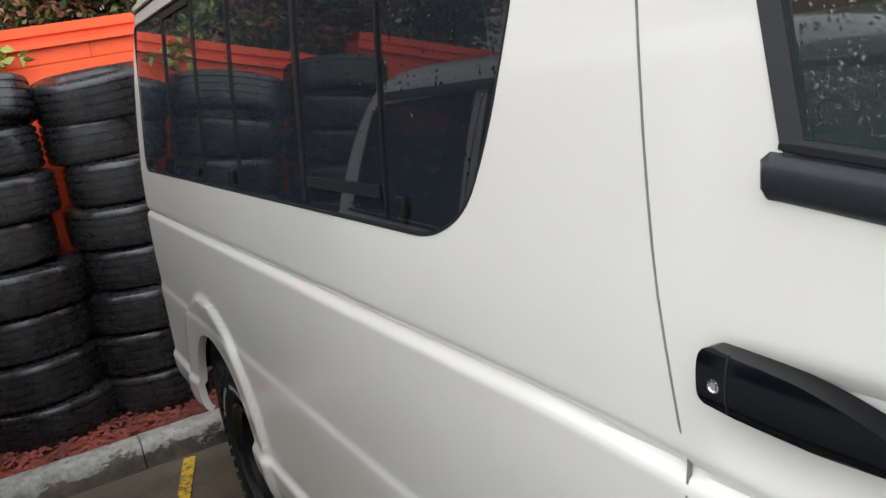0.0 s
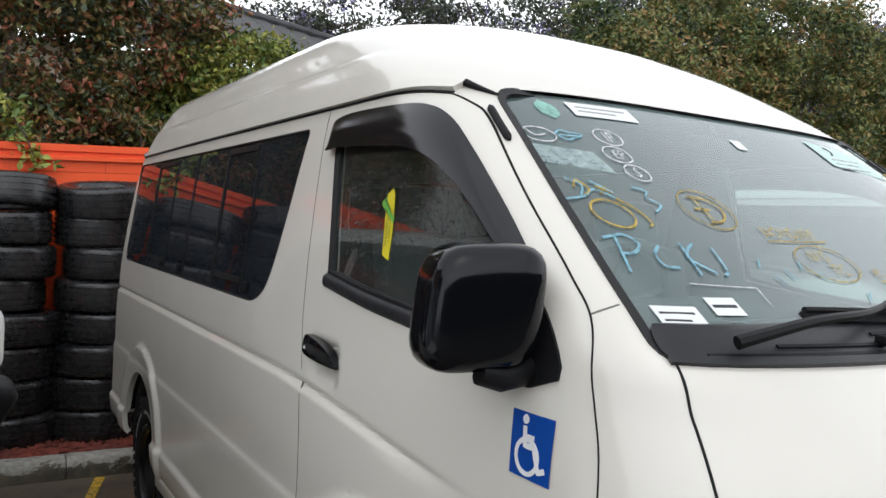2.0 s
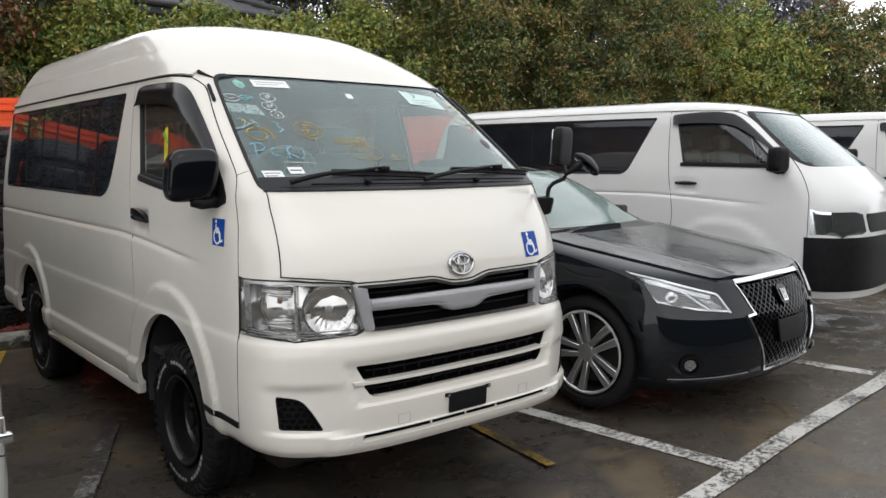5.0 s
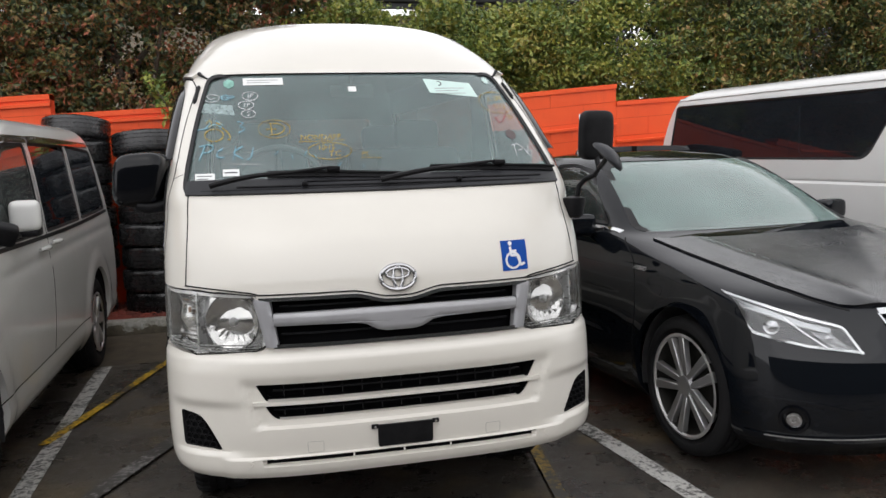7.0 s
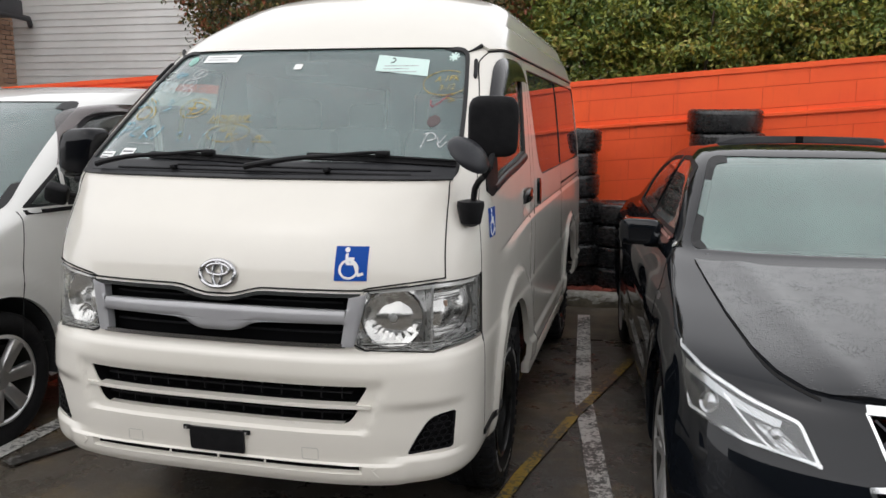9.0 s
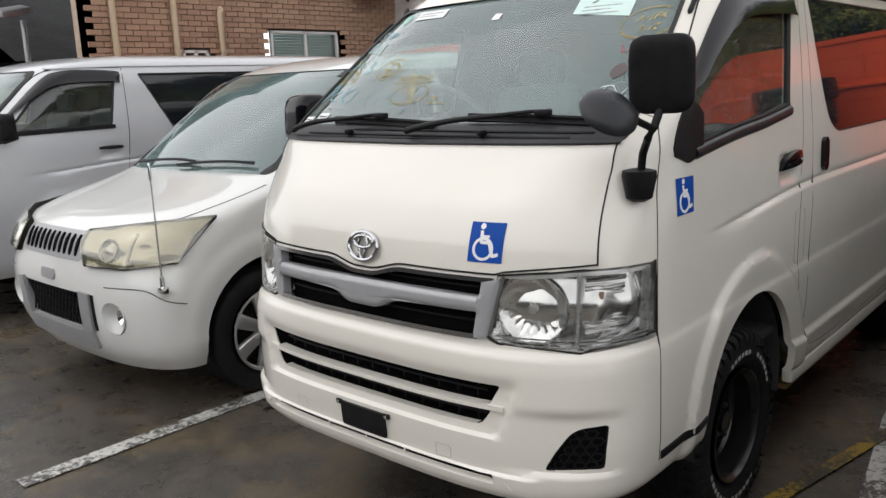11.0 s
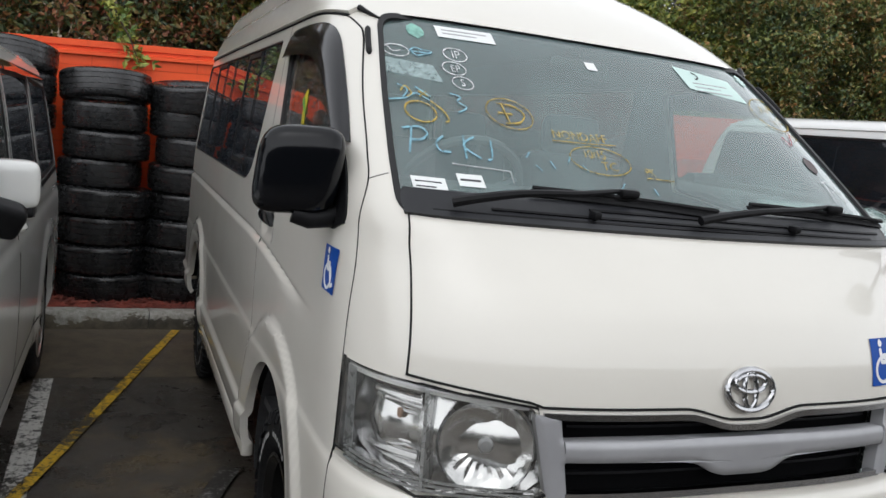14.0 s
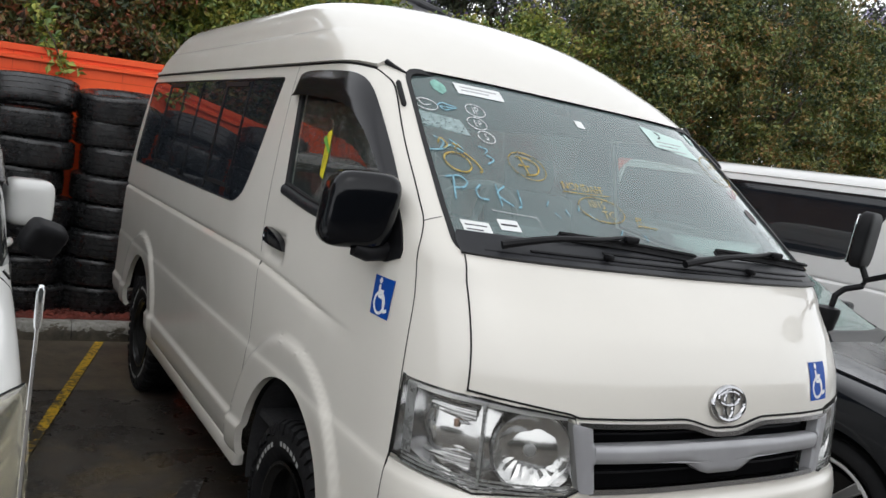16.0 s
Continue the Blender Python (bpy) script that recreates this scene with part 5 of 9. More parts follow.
        ribbon(bm, dense([(1.487, 1.261), (1.485, 1.315)], 0.004), 0.002, lambda a, b, l: flat(a, b, dome(a, b) + l), 0.0004, 0.001)
        part("handle_seam", bm, GAP, hd)
        bm = bmesh.new()
        q = flat(1.500, 1.284, dome(1.500, 1.284) - 0.001)
        lathe(bm, [(0.0, 0.0012 * s), (0.004, 0.0012 * s), (0.005, 0.0024 * s), (0.0065, 0.0018 * s), (0.007, -0.004 * s)], 16, "x", q)
        part("key_lock", bm, CHROME, hd)
        bm = bmesh.new()
        ribbon(bm, dense([(0.393, 0.516), (0.70, 0.521)], 0.04), 0.024, to, 0.006, 0.008)
        part("bumper_side_strip", bm, TRIM, v)
        bm = bmesh.new()
        tube(bm, [to(0.940 - 0.106 * i / 12, 1.875 - 0.080 * i / 12, 0.004) for i in range(13)], [0.004] + [0.0085] * 11 + [0.004], 10)
        part("pillar_cover", bm, TRIM, v)
        bm = bmesh.new()
        tube(bm, [to(1.040 - 0.075 * i / 8, 1.934 - 0.026 * i / 8, 0.008 - 0.006 * i / 8) for i in range(9)], [0.009 - 0.006 * i / 8 for i in range(9)], 8)
        part("rail_end_cap", bm, TRIM, v)
        pictogram(v, (lambda a, b, l: to(2 * 0.547 - a, b, l)) if s < 0 else to, (0.547, 1.264), 0.104)

    pictogram(v, F, (0.459, 1.166), 0.106)
    bm = bmesh.new()
    patch(bm, rounded([(-0.63, 1.41), (0.63, 1.41), (0.57, 1.87), (-0.57, 1.87)], 0.05), lambda a, b, l: Vector((a, sh.level(b)[4] - 0.03, b)), 8, 8)
    part("rear_glass", bm, PRIVACY, v)
    # bonnet seams
    for s in (-1, 1):
        bm = bmesh.new()
        ribbon(bm, curve([(s * 0.728, 1.428), (s * 0.731, 1.38), (s * 0.732, 1.33), (s * 0.738, 1.24), (s * 0.747, 1.112)], 6), 0.0034, F, 0.0012, 0.004)
        part("panel_gap", bm, GAP, v)
        bm = bmesh.new()
        ribbon(bm, curve([(s * 0.748, 1.506), (s * 0.772, 1.496), (s * 0.787, 1.488)], 4), 0.0018, F, 0.0006, 0.002)
        part("panel_gap", bm, PALE_GAP, v)
    bm = bmesh.new()
    ribbon(bm, [(s * 1.0, z) for s, z in [(-0.748, 1.112), (-0.70, 1.108), (-0.60, 1.098), (-0.52, 1.088)] + [(-0.495 + 0.99 * i / 44, dip(-0.495 + 0.99 * i / 44, 1.080)) for i in range(45)] + [(0.52, 1.088), (0.60, 1.098), (0.70, 1.108), (0.748, 1.112)]], 0.005, F, 0.0045, 0.010)
    part("panel_gap", bm, GAP, v)

    # grille
    gr = new("grille")
    gr.parent = v
    tagged(gr, "silver two-slot front grille")
    bm = bmesh.new()
    patch(bm, gril_xz, lambda a, b, l: F(a, b, l - 0.05), 10, 30)
    part("grille_backing", bm, MESH_BLACK, gr)
    def piece(name, o, lift=0.004, rows=8, cols=24, m=GRILLE_SILVER, full=None):
        """A bar of the grille; full(a, b) runs from 0 at its edges to 1 along its crown."""
        bm = bmesh.new()
        crown = lambda a, b: 0.009 * (1 - (1 - full(a, b)) ** 2) if full else 0.0
        patch(bm, o, lambda a, b, l: F(a, b, l + lift + (crown(a, b) if l == 0 else 0.0)), rows, cols, 0.03)
        es = [e for e in bm.edges if len(e.link_faces) == 2 and e.calc_face_angle(0) > 1.0]
        bmesh.ops.bevel(bm, geom=es, offset=0.004, segments=2, affect="EDGES")
        part(name, bm, m, gr)
    bm = bmesh.new()
    ribbon(bm, [(x, z - 0.006) for x, z in [(-p[0], p[1]) for p in top]], 0.013, F, 0.010, 0.03)
    part("grille_top_strip", bm, DULL_CHROME, gr)
    for s in (-1, 1):
        o = rounded([(s * 0.434, 0.896), (s * 0.478, 0.896), (s * 0.514, 1.066), (s * 0.458, 1.064), (s * 0.452, 1.018), (s * 0.444, 0.966)], 0.004, 3)
        edge_in = lambda z: 0.434 + 0.024 * (z - 0.896) / 0.168
        piece("grille_side", o, 0.0036, 22, 12, full=lambda a, b: min(1, max(0, min(1 if 0.966 < b < 1.017 else abs(a) - edge_in(b), 0.514 - abs(a) - 0.212 * (1.066 - b))) / 0.016))
    midbar = [(-0.447, 1.016), (-0.447, 0.967), (-0.18, 0.968), (-0.125, 0.960), (-0.085, 0.939), (-0.05, 0.931), (0.05, 0.931), (0.085, 0.939), (0.125, 0.960), (0.18, 0.968), (0.447, 0.967), (0.447, 1.016), (0.16, 1.017), (0.0, 1.014), (-0.16, 1.017)]
    under = lambda a: 0.967 - 0.036 * bump01((0.15 - abs(a)) / 0.09)
    piece("grille_bar", midbar, 0.003, 22, 60, full=lambda a, b: min(1, max(0, min(b - under(a), 1.0165 - b)) / 0.020))
    bm = bmesh.new()
    ribbon(bm, dense([(-0.45, 0.899), (0.45, 0.899)], 0.03), 0.014, F, 0.008, 0.02)
    part("grille_bottom_strip", bm, DULL_CHROME, gr)
    for z in (1.036, 0.936):
        bm = bmesh.new()
        ribbon(bm, dense([(-0.43, z), (0.43, z)], 0.03), 0.006, F, -0.034, 0.014)
        part("grille_slat", bm, TRIM, gr)
    # badge: an oval ring with two ovals in it
    em = new("badge")
    em.parent = v
    tagged(em, "chrome oval badge on the bonnet edge")
    for nm, c, a, b, r in (("badge_ring", (0, 1.118), 0.064, 0.043, 0.0076), ("badge_upright_oval", (0, 1.118), 0.017, 0.040, 0.0060), ("badge_cross_oval", (0, 1.132), 0.042, 0.018, 0.0060)):
        bm = bmesh.new()
        tube(bm, [F(x, z, 0.009) for x, z in ring_path(c, a, b, 40)[:-1]], r, 8, True)
        part(nm, bm, DULL_CHROME, em)
    # bumper openings
    for o, nm in ((SLOT_A, "bumper_slot"), (SLOT_B, "bumper_slot")):
        bm = bmesh.new()
        patch(bm, o, lambda a, b, l: F(a, b, l - 0.06), 5, 30)
        band(bm, o, -0.001, F, -0.005, -0.06, 0.004)
        part(nm, bm, MESH_BLACK, v)
        bm = bmesh.new()
        zz = sum(p[1] for p in o) / len(o)
        ribbon(bm, dense([(-0.47, zz), (0.47, zz)], 0.04), 0.006, F, -0.03, 0.012)
        for k in range(-6, 7):
            ribbon(bm, [(k * 0.072, zz - 0.024), (k * 0.072, zz + 0.024)], 0.004, F, -0.035, 0.012)
        part("slot_mesh", bm, TRIM, v)
    bm = bmesh.new()
    ribbon(bm, dense([(-0.535, 0.6965), (0.535, 0.6965)], 0.03), 0.013, F, 0.010, 0.03)
    part("bumper_bar", bm, WHITE, v)
    # the slit isn't cut through: a black strip paints the dark inside it
    bm = bmesh.new()
    patch(bm, [(-0.499, 0.4765), (0.499, 0.4765), (0.499, 0.4935), (-0.499, 0.4935)], lambda a, b, l: F(a, b, 0.002), 4, 60)
    part("slit_backing", bm, MESH_BLACK, v)
    for x in (-0.19, -0.005, 0.17):
        bm = bmesh.new()
        ribbon(bm, [(x, 0.474), (x, 0.496)], 0.006, F, 0.012, 0.012)
        part("slit_divider", bm, WHITE, v)
    bm = bmesh.new()
    ribbon(bm, curve([(-0.565, 0.462), (-0.545, 0.482), (-0.51, 0.501), (0.0, 0.503), (0.51, 0.501), (0.545, 0.482), (0.565, 0.462)], 8), 0.004, F, 0.0025, 0.006)
    part("bumper_lip_edge", bm, WHITE, v)
    for x in (-0.325, 0.335):
        bm = bmesh.new()
        ribbon(bm, rounded([(x - 0.028, 0.512), (x + 0.028, 0.512), (x + 0.028, 0.552), (x - 0.028, 0.552)], 0.006), 0.002, F, 0.0008, 0.002, True)
        part("tow_cover_gap", bm, FAINT_GAP, v)
    bm = bmesh.new()
    patch(bm, rounded([(-0.101, 0.508), (0.101, 0.508), (0.101, 0.592), (-0.101, 0.592)], 0.004, 2), lambda a, b, l: F(a, b, l + 0.010), 6, 6, 0.012)
    pl = part("number_plate_holder", bm, TRIM, v, "empty black number plate holder")
    for x in (-0.112, 0.112):
        bm = bmesh.new()
        box(bm, (0.026, 0.008, 0.016), F(x, 0.588, 0.006), 0.002)
        part("holder_tab", bm, TRIM, pl)
        bm = bmesh.new()
        lathe(bm, [(0.0, -0.004), (0.005, -0.004), (0.005, 0.002)], 10, "y", F(x, 0.588, 0.011))
        part("screw", bm, CHROME, pl)
    for s in (-1, 1):
        o = fog_xz if s > 0 else flip(fog_xz)
        to_w = lambda x, z, l: Wp(sh.angle(x, z), z, 0.0) + Vector((0.45 * s, -0.89, 0.0)) * l
        bm = bmesh.new()
        patch(bm, o, lambda a, b, l: to_w(a, b, l - 0.010), 14, 14)
        fg = part("fog_lamp_blank", bm, MESH_BLACK, v)
        bm = bmesh.new()
        band(bm, o, 0.006, to_w, 0.002, -0.010, 0.012)
        part("blank_frame", bm, TRIM, fg)
        bm = bmesh.new()
        for i in range(6):
            for j in range(5):
                cx, cz = 0.685 + i * 0.024 + (0.012 if j % 2 else 0), 0.545 + j * 0.023
                lim = [r for r in spans(fog_xz, 24) if abs(r[2] - cz) < 0.006]
                if lim and lim[0][0] + 0.012 < cx < lim[0][1] - 0.012:
                    ribbon(bm, ring_path((s * cx, cz), 0.013, 0.012, 6), 0.003, to_w, -0.003, 0.008)
        tagged(part("honeycomb", bm, TRIM, fg), kind="stuff")
        # headlamp
        an = lambda x, z: s * sh.angle(x, z)
        lo = rounded([(s * 27.5, 1.078, 0.02), (s * 24.6, 0.905, 0.02), (s * 28, 0.884), (s * 52, 0.868), (s * 80.2, 0.899), (s * 78.6, 1.103), (s * 51.6, 1.099), (s * 38, 1.090)], 0.012)
        hl = new("headlamp")
        hl.parent = v
        tagged(hl, "clear headlamp with chrome reflectors")
        bm = bmesh.new()
        patch(bm, lo, lambda a, b, l: Wp(a, b, l + 0.002), 14, 26)
        part("lens", bm, MILKY, hl)
        bm = bmesh.new()
        patch(bm, lo, lambda a, b, l: Wp(a, b, l - 0.046 + 0.010 * math.cos((b - 0.985) * 34) + 0.006 * math.sin(a * 0.35)), 26, 40)
        band(bm, lo, 0.0, Wp, 0.0, -0.050, 0.003)
        part("lamp_housing", bm, LAMP_CHROME, hl)
        bm = bmesh.new()
        ribbon(bm, [(s * (29 + 48 * i / 20), 1.076 + 0.012 * min(i / 10, 1)) for i in range(21)], 0.011, Wp, -0.006, 0.008)
        part("lamp_brow", bm, BRIGHT_LAMP, hl)
        bm = bmesh.new()
        # the round reflector faces out along the lens
        ac = an(0.600, 0.985)
        out = (Wp(ac, 0.985, 0.0) - Wp(ac, 0.985, -0.01)).normalized()
        dish = Matrix.Translation(Wp(ac, 0.985, -0.022)) @ Vector((0, -1, 0)).rotation_difference(out).to_matrix().to_4x4()
        prof = [(0.097 * math.sqrt(t), 0.034 * (1 - t)) for t in [1 - i / 8 for i in range(9)]]
        rings = lathe(bm, [(max(r, 0.001), y) for r, y in prof], 40, "y")
        for i, ring in enumerate(rings):
            for k, q in enumerate(ring):
                low = bump01((-q.co.z + 0.02) / 0.05)
                q.co.y += 0.0045 * (k % 2 - 0.5) * low + 0.0016 * math.sin(k * 0.9 + i * 1.3)
        bmesh.ops.transform(bm, matrix=dish, verts=bm.verts)
        part("main_reflector", bm, LAMP_CHROME, hl)
        bm = bmesh.new()
        lathe(bm, [(0.104, 0.006), (0.099, -0.003), (0.096, 0.004)], 36, "y")
        bmesh.ops.transform(bm, matrix=dish, verts=bm.verts)
        part("reflector_rim", bm, CHROME, hl)
        bm = bmesh.new()
        lathe(bm, [(0.016, 0.032), (0.016, 0.010), (0.012, 0.002), (0.0, 0.0)], 14, "y")
        bmesh.ops.transform(bm, matrix=dish, verts=bm.verts)
        part("bulb", bm, LAMP_GREY, hl)
        bm = bmesh.new()
        ribbon(bm, dense([(an(0.714, 0.985), 1.090), (an(0.714, 0.985), 0.884)], 0.02), 0.9, Wp, -0.002, 0.05)
        part("lamp_divider", bm, LAMP_GREY, hl)
        bm = bmesh.new()
        patch(bm, rounded([(s * 54, 0.915), (s * 72, 0.925), (s * 70, 1.075), (s * 53.5, 1.075)], 0.02), lambda a, b, l: Wp(a, b, l - 0.030 - 0.02 * math.sin((b - 0.91) / 0.17 * math.pi) + 0.003 * math.sin(b * 420)), 60, 10, 0.004)
        part("indicator_reflector", bm, LAMP_CHROME, hl)
        bm = bmesh.new()
        box(bm, (0.012, 0.014, 0.022), Wp(s * 60, 1.02, -0.036), 0.005)
        part("indicator_bulb", bm, AMBER, hl)
        for k in range(3):
            bm = bmesh.new()
            zz = 0.883 + 0.010 * k
            ribbon(bm, [(s * (27 + 50 * i / 20), zz + 0.016 * abs(i / 20 - 0.5) ** 1.5 * (1 if i > 10 else 0.3)) for i in range(21)], 0.004, Wp, -0.004, 0.006)
            part("lamp_rib", bm, LAMP_GREY, hl)
        for k in range(6):
            bm = bmesh.new()
            ribbon(bm, [(s * (74.0 + 0.6 * k), 0.915), (s * (74.0 + 0.6 * k), 1.09)], 0.25, Wp, -0.004, 0.004)
            part("lamp_rib", bm, LAMP_GREY, hl)
        bm = bmesh.new()
        ribbon(bm, lo, 0.005, Wp, 0.003, 0.008, True)
        part("lamp_gap", bm, GAP, hl)

    # mirrors
    m = new("door_mirror")
    m.parent = v
    tagged(m, "glossy black door mirror")
    bm = bmesh.new()
    mirror_head(bm, (0, 0, 0), (0.200, 0.150, 0.208), (0, 0, 0), 0.68, 4.2)
    for q in bm.verts:
        q.co.x += 0.10 * q.co.z
        q.co.z += 0.05 * min(q.co.x, 0) + 0.03 * max(q.co.x, 0)
    bmesh.ops.transform(bm, matrix=pose(-0.921, 0.606, 1.490, 0, 0, -12), verts=bm.verts)
    part("mirror_shell", bm, GLOSS_BLACK, m)
    bm = bmesh.new()
    box(bm, (0.140, 0.006, 0.155), (-0.910, 0.657, 1.486), 0.004, (0, 0, radians(-12)))
    part("mirror_face", bm, MIRROR, m)
    bm = bmesh.new()
    tube(bm, [(-0.935, 0.57, 1.388), (-0.90, 0.565, 1.378), (-0.84, 0.575, 1.385), (-0.800, 0.600, 1.392)], [0.022, 0.024, 0.026, 0.034], 10)
    part("mirror_arm", bm, TRIM, m)
    m = new("tall_mirror")
    m.parent = v
    tagged(m, "black mirror on a bent stalk with a round under-mirror")
    bm = bmesh.new()
    mirror_head(bm, (0.887, 0.295, 1.612), (0.166, 0.050, 0.200), (radians(4), 0, radians(18)))
    part("mirror_shell", bm, TRIM, m)
    bm = bmesh.new()
    box(bm, (0.140, 0.006, 0.172), (0.879, 0.321, 1.612), 0.003, (radians(4), 0, radians(18)))
    part("mirror_face", bm, MIRROR, m)
    bm = bmesh.new()
    tube(bm, [(0.815, 0.325, 1.35), (0.822, 0.322, 1.405), (0.840, 0.305, 1.432), (0.868, 0.262, 1.452), (0.884, 0.262, 1.480), (0.888, 0.300, 1.540)], 0.011, 10)
    tube(bm, [(0.882, 0.262, 1.475), (0.870, 0.18, 1.505), (0.855, 0.115, 1.532)], 0.010, 8)
    part("stalk", bm, TRIM, m)
    bm = bmesh.new()
    lathe(bm, [(0.0, 0.034), (0.030, 0.030), (0.058, 0.018), (0.074, 0.004), (0.076, -0.006), (0.070, -0.010)], 32, "z")
    lathe(bm, [(0.070, -0.008), (0.0, -0.008)], 32, "z")
    tilt = Vector((-0.63, 0.32, -0.71)).to_track_quat("-Z", "Y").to_matrix().to_4x4()
    bmesh.ops.transform(bm, matrix=Matrix.Translation((0.848, 0.100, 1.527)) @ tilt, verts=bm.verts)
    rm = part("round_mirror", bm, WET_TRIM, m)
    bm = bmesh.new()
    lathe(bm, [(0.066, -0.0105), (0.03, -0.013), (0.0, -0.014)], 32, "z")
    bmesh.ops.transform(bm, matrix=Matrix.Translation((0.848, 0.100, 1.527)) @ tilt, verts=bm.verts)
    part("mirror_face", bm, MIRROR, rm)
    bm = bmesh.new()
    lathe(bm, [(0.046, 0.04), (0.048, 0.025), (0.036, -0.035), (0.018, -0.045), (0.0, -0.046)], 18, "z", (0.805, 0.335, 1.318))
    lathe(bm, [(0.046, 0.04), (0.02, 0.046), (0.0, 0.046)], 18, "z", (0.805, 0.335, 1.318))
    part("stalk_base", bm, TRIM, m)

    # cabin
    bm = bmesh.new()
    box(bm, (1.50, 0.36, 0.26), (0, 0.72, 1.27), 0.06)
    box(bm, (0.55, 0.10, 0.12), (-0.38, 0.82, 1.42), 0.03)
    part("dashboard", bm, DASH, v)
    bm = bmesh.new()
    mt = Matrix.Translation((-0.37, 0.93, 1.44)) @ Matrix.Rotation(radians(-58), 4, "X")
    tube(bm, [mt @ Vector((0.19 * math.cos(a), 0.19 * math.sin(a), 0)) for a in [2 * math.pi * i / 32 for i in range(32)]], 0.014, 8, True)
    for a in (200, 340, 270):
        tube(bm, [mt @ Vector((0, 0, -0.03)), mt @ Vector((0.19 * math.cos(radians(a)), 0.19 * math.sin(radians(a)), 0))], 0.014, 6)
    tube(bm, [mt @ Vector((0, 0, -0.01)), mt @ Vector((0, 0, -0.3))], 0.035, 10)
    part("steering_wheel", bm, DASH, v)
    for x, y in ((-0.42, 1.30), (0.42, 1.30), (-0.40, 2.35), (0.38, 2.35)):
        bm = bmesh.new()
        box(bm, (0.48, 0.48, 0.16), (x, y, 0.98), 0.05)
        box(bm, (0.46, 0.13, 0.58), (x, y + 0.28, 1.30), 0.05, (radians(-14), 0, 0))
        box(bm, (0.25, 0.10, 0.16), (x, y + 0.37, 1.66), 0.04, (radians(-10), 0, 0))
        part("seat", bm, SEAT_CLOTH, v)
    bm = bmesh.new()
    box(bm, (1.60, 4.2, 0.03), (0, 2.5, 0.62), 0.0)
    part("cabin_floor", bm, LINING, v)
    # chassis and axles, added low to block the orange wall's reflection underneath
    bm = bmesh.new()
    box(bm, (1.24, 3.9, 0.24), (0, 2.45, 0.35), 0.03)
    for y in (HUB_F, HUB_R):
        tube(bm, [(-0.62, y, 0.34), (0.62, y, 0.34)], 0.06, 10)
    box(bm, (0.5, 0.9, 0.14), (0.2, 2.4, 0.29), 0.04)
    part("chassis", bm, DARK_STEEL, v)
    bm = bmesh.new()
    box(bm, (0.20, 0.03, 0.06), (-0.03, 0.90, 1.845), 0.014)
    tube(bm, [(-0.03, 0.90, 1.87), (-0.03, 0.93, 1.92)], 0.008, 6)
    part("rear_view_mirror", bm, TRIM, v)
    bm = bmesh.new()
    box(bm, (0.06, 0.95, 0.03), (0.765, 2.13, 0.31), 0.008)
    tube(bm, [(0.75, 1.85, 0.32), (0.68, 1.85, 0.43)], 0.012, 6), tube(bm, [(0.75, 2.45, 0.32), (0.68, 2.45, 0.43)], 0.012, 6)
    part("side_step", bm, STEP_BOARD, v, "worn timber-coloured side step below the sliding door")

    # stickers and marker writing on the windscreen
    def sheet(name, pts, material, label, lift=0.0025, parent=ws):
        bm = bmesh.new()
        patch(bm, pts, lambda a, b, l: F(a, b, l + lift - 0.008), 4, 6)
        return part(name, bm, material, parent, label)
    def bars(o, rows, parent, material=INK):
        x0, x1, z0, z1 = o
        for i in range(rows):
            z = z1 - (z1 - z0) * (i + 1) / (rows + 1)
            bm = bmesh.new()
            ribbon(bm, dense([(x0 + (x1 - x0) * 0.1, z), (x1 - (x1 - x0) * (0.12 + 0.2 * (i % 2)), z)], 0.03), (z1 - z0) / rows * 0.16, F, -0.0045, 0.001)
            part("print_bar", bm, material, parent)
    quad = lambda x0, z0, x1, z1: [(x0, z0), (x1, z0), (x1, z1), (x0, z1)]
    bars((-0.507, -0.335, 1.880, 1.912), 2, sheet("paper_label", quad(-0.507, 1.878, -0.335, 1.913), PAPER, "white printed paper label"), GRILLE_SILVER)
    sheet("round_seal", circle((-0.568, 1.888), 0.024, 20), SEAL_GREEN, "small round green seal")
    sheet("film_patch", [(-0.700, 1.748), (-0.545, 1.742), (-0.560, 1.800), (-0.708, 1.803)], FILM, "pale translucent film")
    bars((-0.705, -0.632, 1.480, 1.511), 2, sheet("corner_sticker", quad(-0.705, 1.479, -0.630, 1.511), PAPER, "white corner sticker"))
    bars((-0.600, -0.538, 1.500, 1.524), 1, sheet("corner_sticker", quad(-0.600, 1.499, -0.538, 1.525), PAPER, "white corner sticker"))
    pp = sheet("mint_paper", [(0.310, 1.822), (0.530, 1.808), (0.512, 1.893), (0.296, 1.902)], MINT_PAPER, "mint paper sheet behind the glass")
    bars((0.32, 0.50, 1.815, 1.865), 3, pp, LAMP_GREY)
    bm = bmesh.new()
    ribbon(bm, ring_path((0.36, 1.876), 0.016, 0.010, 12, -90, 180), 0.004, F, -0.004, 0.001)
    part("pen_mark", bm, INK, pp)
    sheet("glass_tag", quad(-0.055, 1.842, -0.02, 1.866), PAPER, "small square tag")
    sheet("tiny_label", quad(-0.648, 1.915, -0.622, 1.926), PAPER, "tiny white label")
    sheet("brown_disc", circle((0.612, 1.634), 0.024, 20), DISC_BROWN, "round brown disc")
    for k in range(8):
        bm = bmesh.new()
        a = k * math.pi / 4
        ribbon(bm, [(0.607, 1.893), (0.607 + 0.02 * math.cos(a), 1.893 + 0.02 * math.sin(a))], 0.007, F, -0.005, 0.001)
        part("star_sticker_ray", bm, MINT_PAPER, ws)
